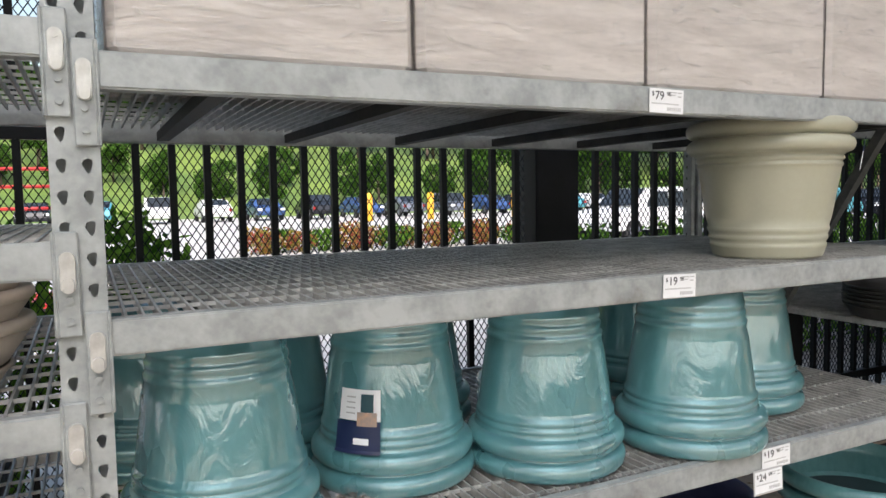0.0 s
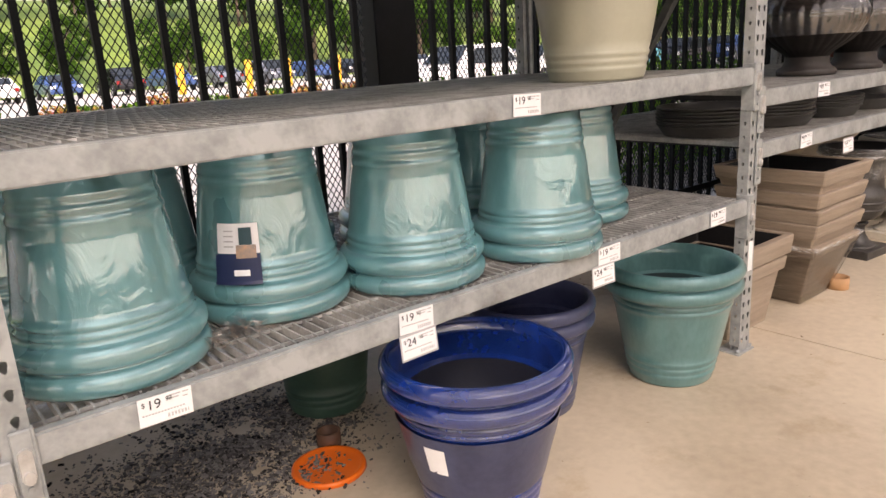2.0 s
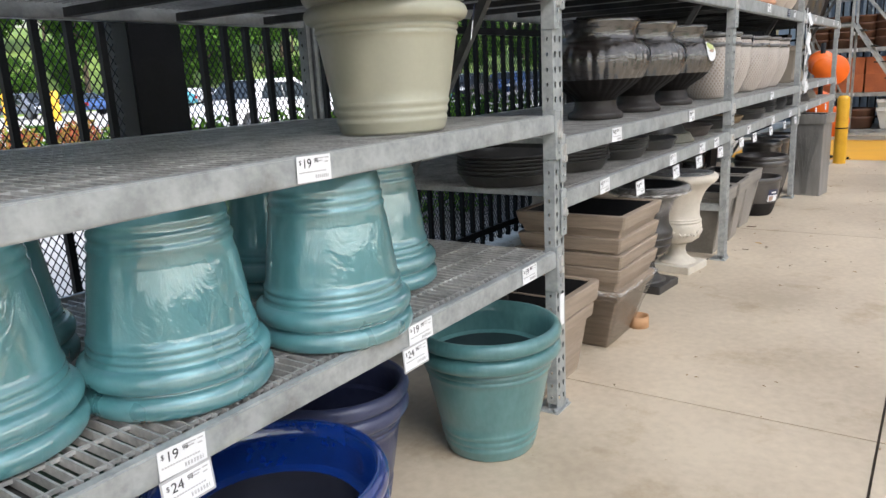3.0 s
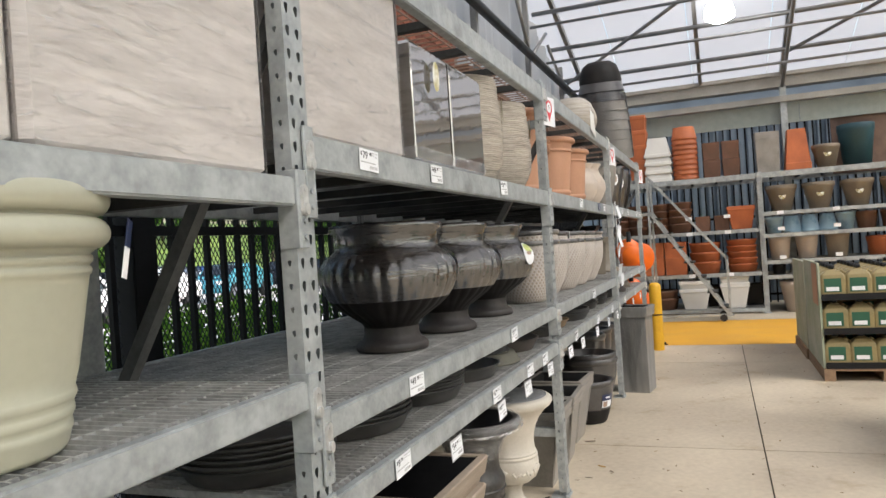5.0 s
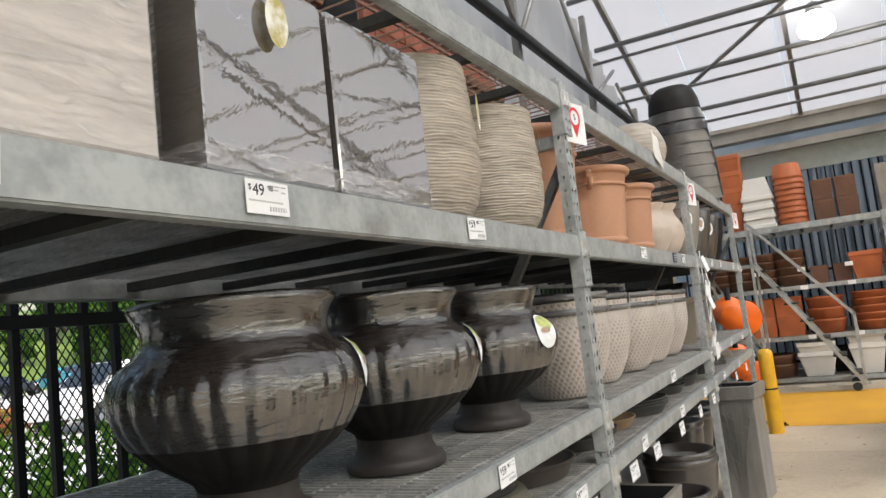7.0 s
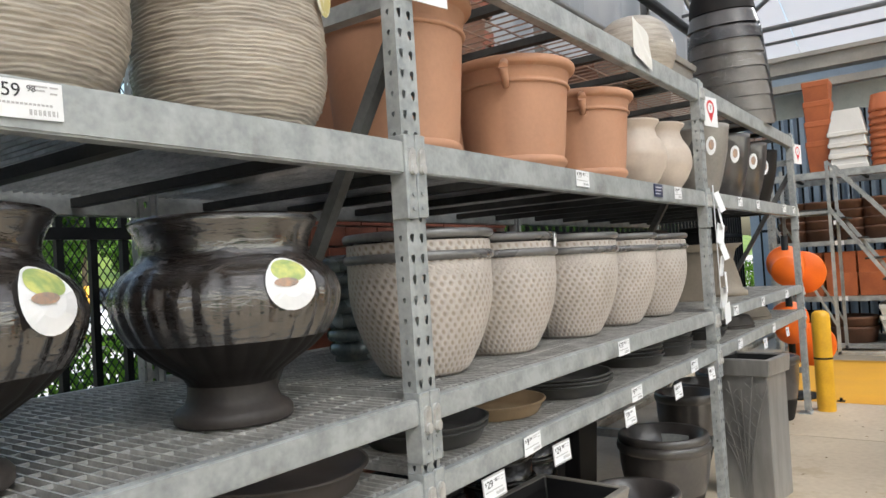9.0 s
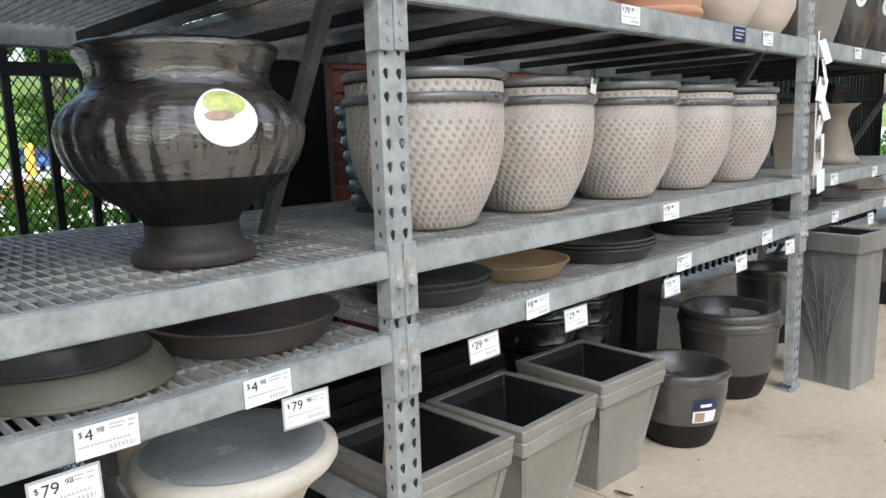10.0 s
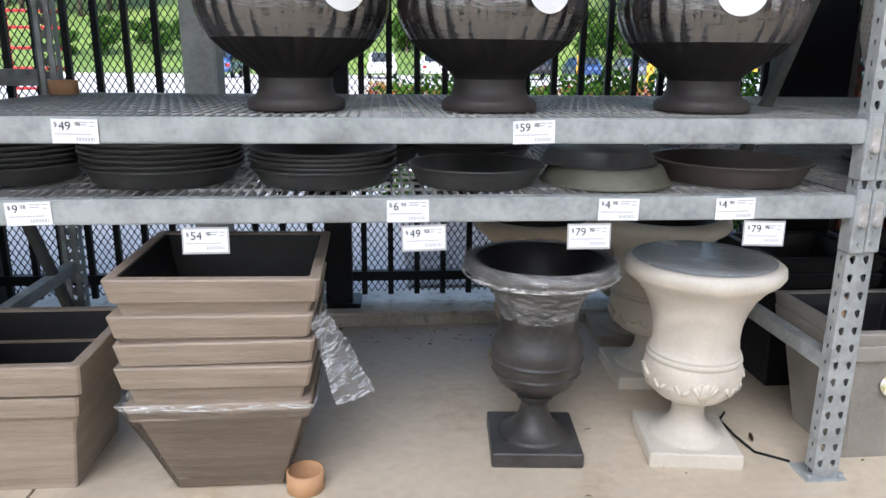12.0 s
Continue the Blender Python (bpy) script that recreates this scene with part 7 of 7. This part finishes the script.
shrub(0.17, 2.3, 1.32, 0.30, 3, count=1500, size=0.045)
shrub(-0.42, 2.45, 1.32, 0.36, 4, count=1500, size=0.045)
sa = shrub(5.3, 2.9, 1.15, 0.6, 5, count=1500)
for k in range(9):
    copy_thing(sa, pose(6.2 + k * 0.95, 2.8 + 0.25 * math.sin(k * 2.1), -0.06, 0, 0, k * 77))
for k in range(7):
    copy_thing(sa, pose(15.0 + k * 1.4, 3.2 + 0.3 * math.sin(k * 2.1), -0.06, 0, 0, k * 47))
for k in range(4):
    copy_thing(sa, pose(4.2 + k * 1.2, 4.3, -0.12, 0, 0, k * 47))
fl = shrub(3.9, 16.8, 0.68, 0.55, 9, FLOWER, 700, 0.06)
tagged(fl, "low red and yellow flowering plant in a bed", "flower bed", "bedding plants")
gl = shrub(4.4, 17.3, 0.62, 0.6, 10, LEAF, 700, 0.06)
tagged(gl, "low yellow-green hedge plant in a bed", "hedge", "bedding plants")
for k in range(26):
    copy_thing(gl if k % 3 == 1 or k > 17 else fl, pose(4.9 + k * 0.62, 16.9 + 0.35 * math.sin(k * 3), -0.06, 0, 0, k * 50) @ Matrix.Scale(0.85 + 0.25 * ((k * 7) % 5) / 4, 4))


def tree(seed, h=9.0):
    r = random.Random(seed)
    t = thing("tree", "leafy green deciduous tree on the grassy bank", "tree", group="trees on the bank")
    bm = bmesh.new()
    tube(bm, (0, 0, -0.5), (0.1, 0, h * 0.35), 0.22, 8, 0.16)
    tube(bm, (0.1, 0, h * 0.35), (0.2, 0.1, h * 0.8), 0.16, 8, 0.05)
    for k in range(7):
        a, z = r.uniform(0, 6.28), h * r.uniform(0.3, 0.65)
        tube(bm, (0.12, 0.03, z), (2.2 * math.cos(a), 2.2 * math.sin(a), z + h * 0.2), 0.08, 6, 0.02)
    part("trunk", bm, BARK, t)
    bm = bmesh.new()
    shapes = [blob(r.uniform(-1.8, 1.8), r.uniform(-1.8, 1.8), h * r.uniform(0.3, 0.9), r.uniform(1.0, 1.8), r.uniform(1.0, 1.8), r.uniform(0.9, 1.5), 0.2) for k in range(13)]
    bm = leaf_cloud(3600, lambda q: shapes[q.randrange(13)](q), 0.26, seed + 1)
    part("crown", bm, TREELEAF, t)
    return t


def bank(y):
    for (y0, z0), (y1, z1) in zip(zip(gy, gz), zip(gy[1:], gz[1:])):
        if y0 <= y <= y1:
            return z0 + (z1 - z0) * (y - y0) / (y1 - y0)
    return 0


t1, t2 = tree(21), tree(33, 11)
t1.matrix_basis, t2.matrix_basis = pose(-4, 84, bank(84)), pose(6, 88, bank(88), 0, 0, 60)
rnd = random.Random(5)
for k in range(70):
    x = -45 + k * 2.9 + rnd.uniform(-1.2, 1.2)
    y = rnd.uniform(76, 112) if x < 30 else rnd.uniform(58, 90)
    copy_thing(t1 if k % 2 else t2, pose(x, y, bank(y) - 0.2, 0, 0, rnd.uniform(0, 360)) @ Matrix.Scale(rnd.uniform(0.8, 1.3), 4))
for k in range(34):
    x, y = -24 + k * 2.7 + rnd.uniform(-1.5, 1.5), rnd.uniform(62, 76)
    copy_thing(t1 if k % 2 else t2, pose(x, y, bank(y) - 0.8, 0, 0, rnd.uniform(0, 360)) @ Matrix.Scale(rnd.uniform(0.3, 0.62), 4))
for k in range(16):
    copy_thing(t2 if k % 2 else t1, pose(30 + k * 4.5 + rnd.uniform(-1, 1), 14 + k * 1.2 + rnd.uniform(-2, 3), -0.1, 0, 0, rnd.uniform(0, 360)) @ Matrix.Scale(rnd.uniform(0.6, 0.9), 4))


def car(m, paint, label, tall=0.0):
    c = thing("car", label, "car", m, "parked cars")
    side = [(-2.2, 0.35), (-2.25, 0.6), (-2.1, 0.85), (-1.2, 0.95), (-0.6, 1.38 + tall), (0.9, 1.42 + tall), (1.7, 1.0 + tall * 0.6), (2.15, 0.92), (2.25, 0.6), (2.15, 0.35)]
    bm = bmesh.new()
    rows = []
    for y, k in ((-0.88, 0.93), (-0.8, 1.0), (0.8, 1.0), (0.88, 0.93)):
        rows.append([bm.verts.new((x, y * (0.86 if z > 1.05 else 1), 0.35 + (z - 0.35) * k)) for x, z in side])
    n = len(side)
    for a, b in zip(rows, rows[1:]):
        for i in range(n):
            f = bm.faces.new((a[i], a[(i + 1) % n], b[(i + 1) % n], b[i]))
    bm.faces.new(rows[0]), bm.faces.new(rows[-1][::-1])
    bmesh.ops.recalc_face_normals(bm, faces=bm.faces[:])
    bmesh.ops.bevel(bm, geom=bm.edges[:], offset=0.04, segments=2, affect='EDGES')
    part("body", bm, paint, c)
    for s in (-1, 1):
        for x0, x1, t0, t1 in ((-0.95, 0.1, -0.52, 0.1), (0.16, 1.35, 0.16, 0.82)):
            bm = bmesh.new()
            y0, y1 = s * 0.855, s * 0.765
            bm.faces.new([bm.verts.new(p) for p in ((x0, y0, 0.97), (x1, y0, 0.99), (t1, y1, 1.3 + tall), (t0, y1, 1.3 + tall))])
            part("side_window", bm, GLASSDK, c)
        for x in (-1.4, 1.4):
            bm = bmesh.new(); tube(bm, (x, s * 0.72, 0.33), (x, s * 0.9, 0.33), 0.33, 20)
            w = part("wheel", bm, TYRE, c)
            bm = bmesh.new(); tube(bm, (x, s * 0.89, 0.33), (x, s * 0.91, 0.33), 0.2, 14)
            part("rim", bm, CARGREY, w)
        bm = bmesh.new(); box(bm, -2.26, s * 0.72 - 0.13, 0.66, -2.12, s * 0.72 + 0.13, 0.8); part("headlight", bm, CARD, c)
        bm = bmesh.new(); box(bm, 2.13, s * 0.72 - 0.1, 0.66, 2.26, s * 0.72 + 0.1, 0.85); part("tail_light", bm, CARRED, c)
    for x0, z0, x1, z1 in ((-1.17, 1.0, -0.64, 1.36 + tall), (0.97, 1.38 + tall, 1.62, 1.04 + tall * 0.6)):
        bm = bmesh.new()
        dx = -0.03 if x0 < 0 else 0.03
        bm.faces.new([bm.verts.new(p) for p in ((x0 + dx, -0.66, z0 + 0.02), (x0 + dx, 0.66, z0 + 0.02), (x1 + dx, 0.62, z1 + 0.02), (x1 + dx, -0.62, z1 + 0.02))])
        part("windscreen", bm, GLASSDK, c)
    return c


paints = (CARBLUE, CARWHITE, CARDARK, CARGREY, CARTEAL, CARBLUE, CARGREY, CARDARK, CARWHITE, CARBLUE)
names = {id(CARBLUE): "blue", id(CARWHITE): "white", id(CARDARK): "dark", id(CARGREY): "grey", id(CARTEAL): "teal", id(CARRED): "red"}
for k in range(22):
    p = paints[(k * 7) % 10]
    car(pose(-6 + k * 3.3, 46 + (k % 3) * 0.4, -0.045, 0, 0, 90 if k % 2 else 270), p, names[id(p)] + " car parked at the far edge of the lot", 0.2 if k % 3 == 0 else 0)
car(pose(14.5, 15.0, -0.045, 0, 0, 8), CARWHITE, "white car parked beyond the shrubs", 0.1)
for k in range(5):
    p = paints[(k * 3 + 1) % 10]
    car(pose(20 + k * 5.6, 17 + k * 0.8, -0.045, 0, 0, 10), p, names[id(p)] + " car parked on the lot beside trees", 0)
for x, y in ((14.6, 38), (18.6, 38.2), (21.2, 38.4), (24.4, 38)):
    b = thing("bollard", "yellow painted bollard on the parking lot", "bollard", pose(x, y, -0.045), "lot bollards", bm=lathe(bmesh.new(), [(0.2, 0), (0.2, 1.5), (0.12, 1.6), (0, 1.62)], 16), material=YELLOW)
# red steel trolley frame by the fence
tr = thing("trolley", "red steel garden trolley beyond the fence", "trolley", pose(-0.55, 8.15, -0.045))
for x in (-0.35, 0.35):
    bm = bmesh.new(); tube(bm, (x, 0, 0.15), (x, 0, 1.75), 0.025); part("post", bm, REDSTEEL, tr)
for z in (0.3, 0.55, 0.8, 1.05, 1.3, 1.55, 1.75):
    bm = bmesh.new(); tube(bm, (-0.35, 0, z), (0.35, 0, z), 0.02); part("crossbar", bm, REDSTEEL, tr)
bm = bmesh.new(); box(bm, -0.4, 0, 0.15, 0.4, 1.3, 0.2); part("deck", bm, REDSTEEL, tr)
for x in (-0.32, 0.32):
    for y in (0.15, 1.15):
        bm = bmesh.new(); tube(bm, (x - 0.02, y, 0.075), (x + 0.02, y, 0.075), 0.075, 14); part("wheel", bm, TYRE, tr)
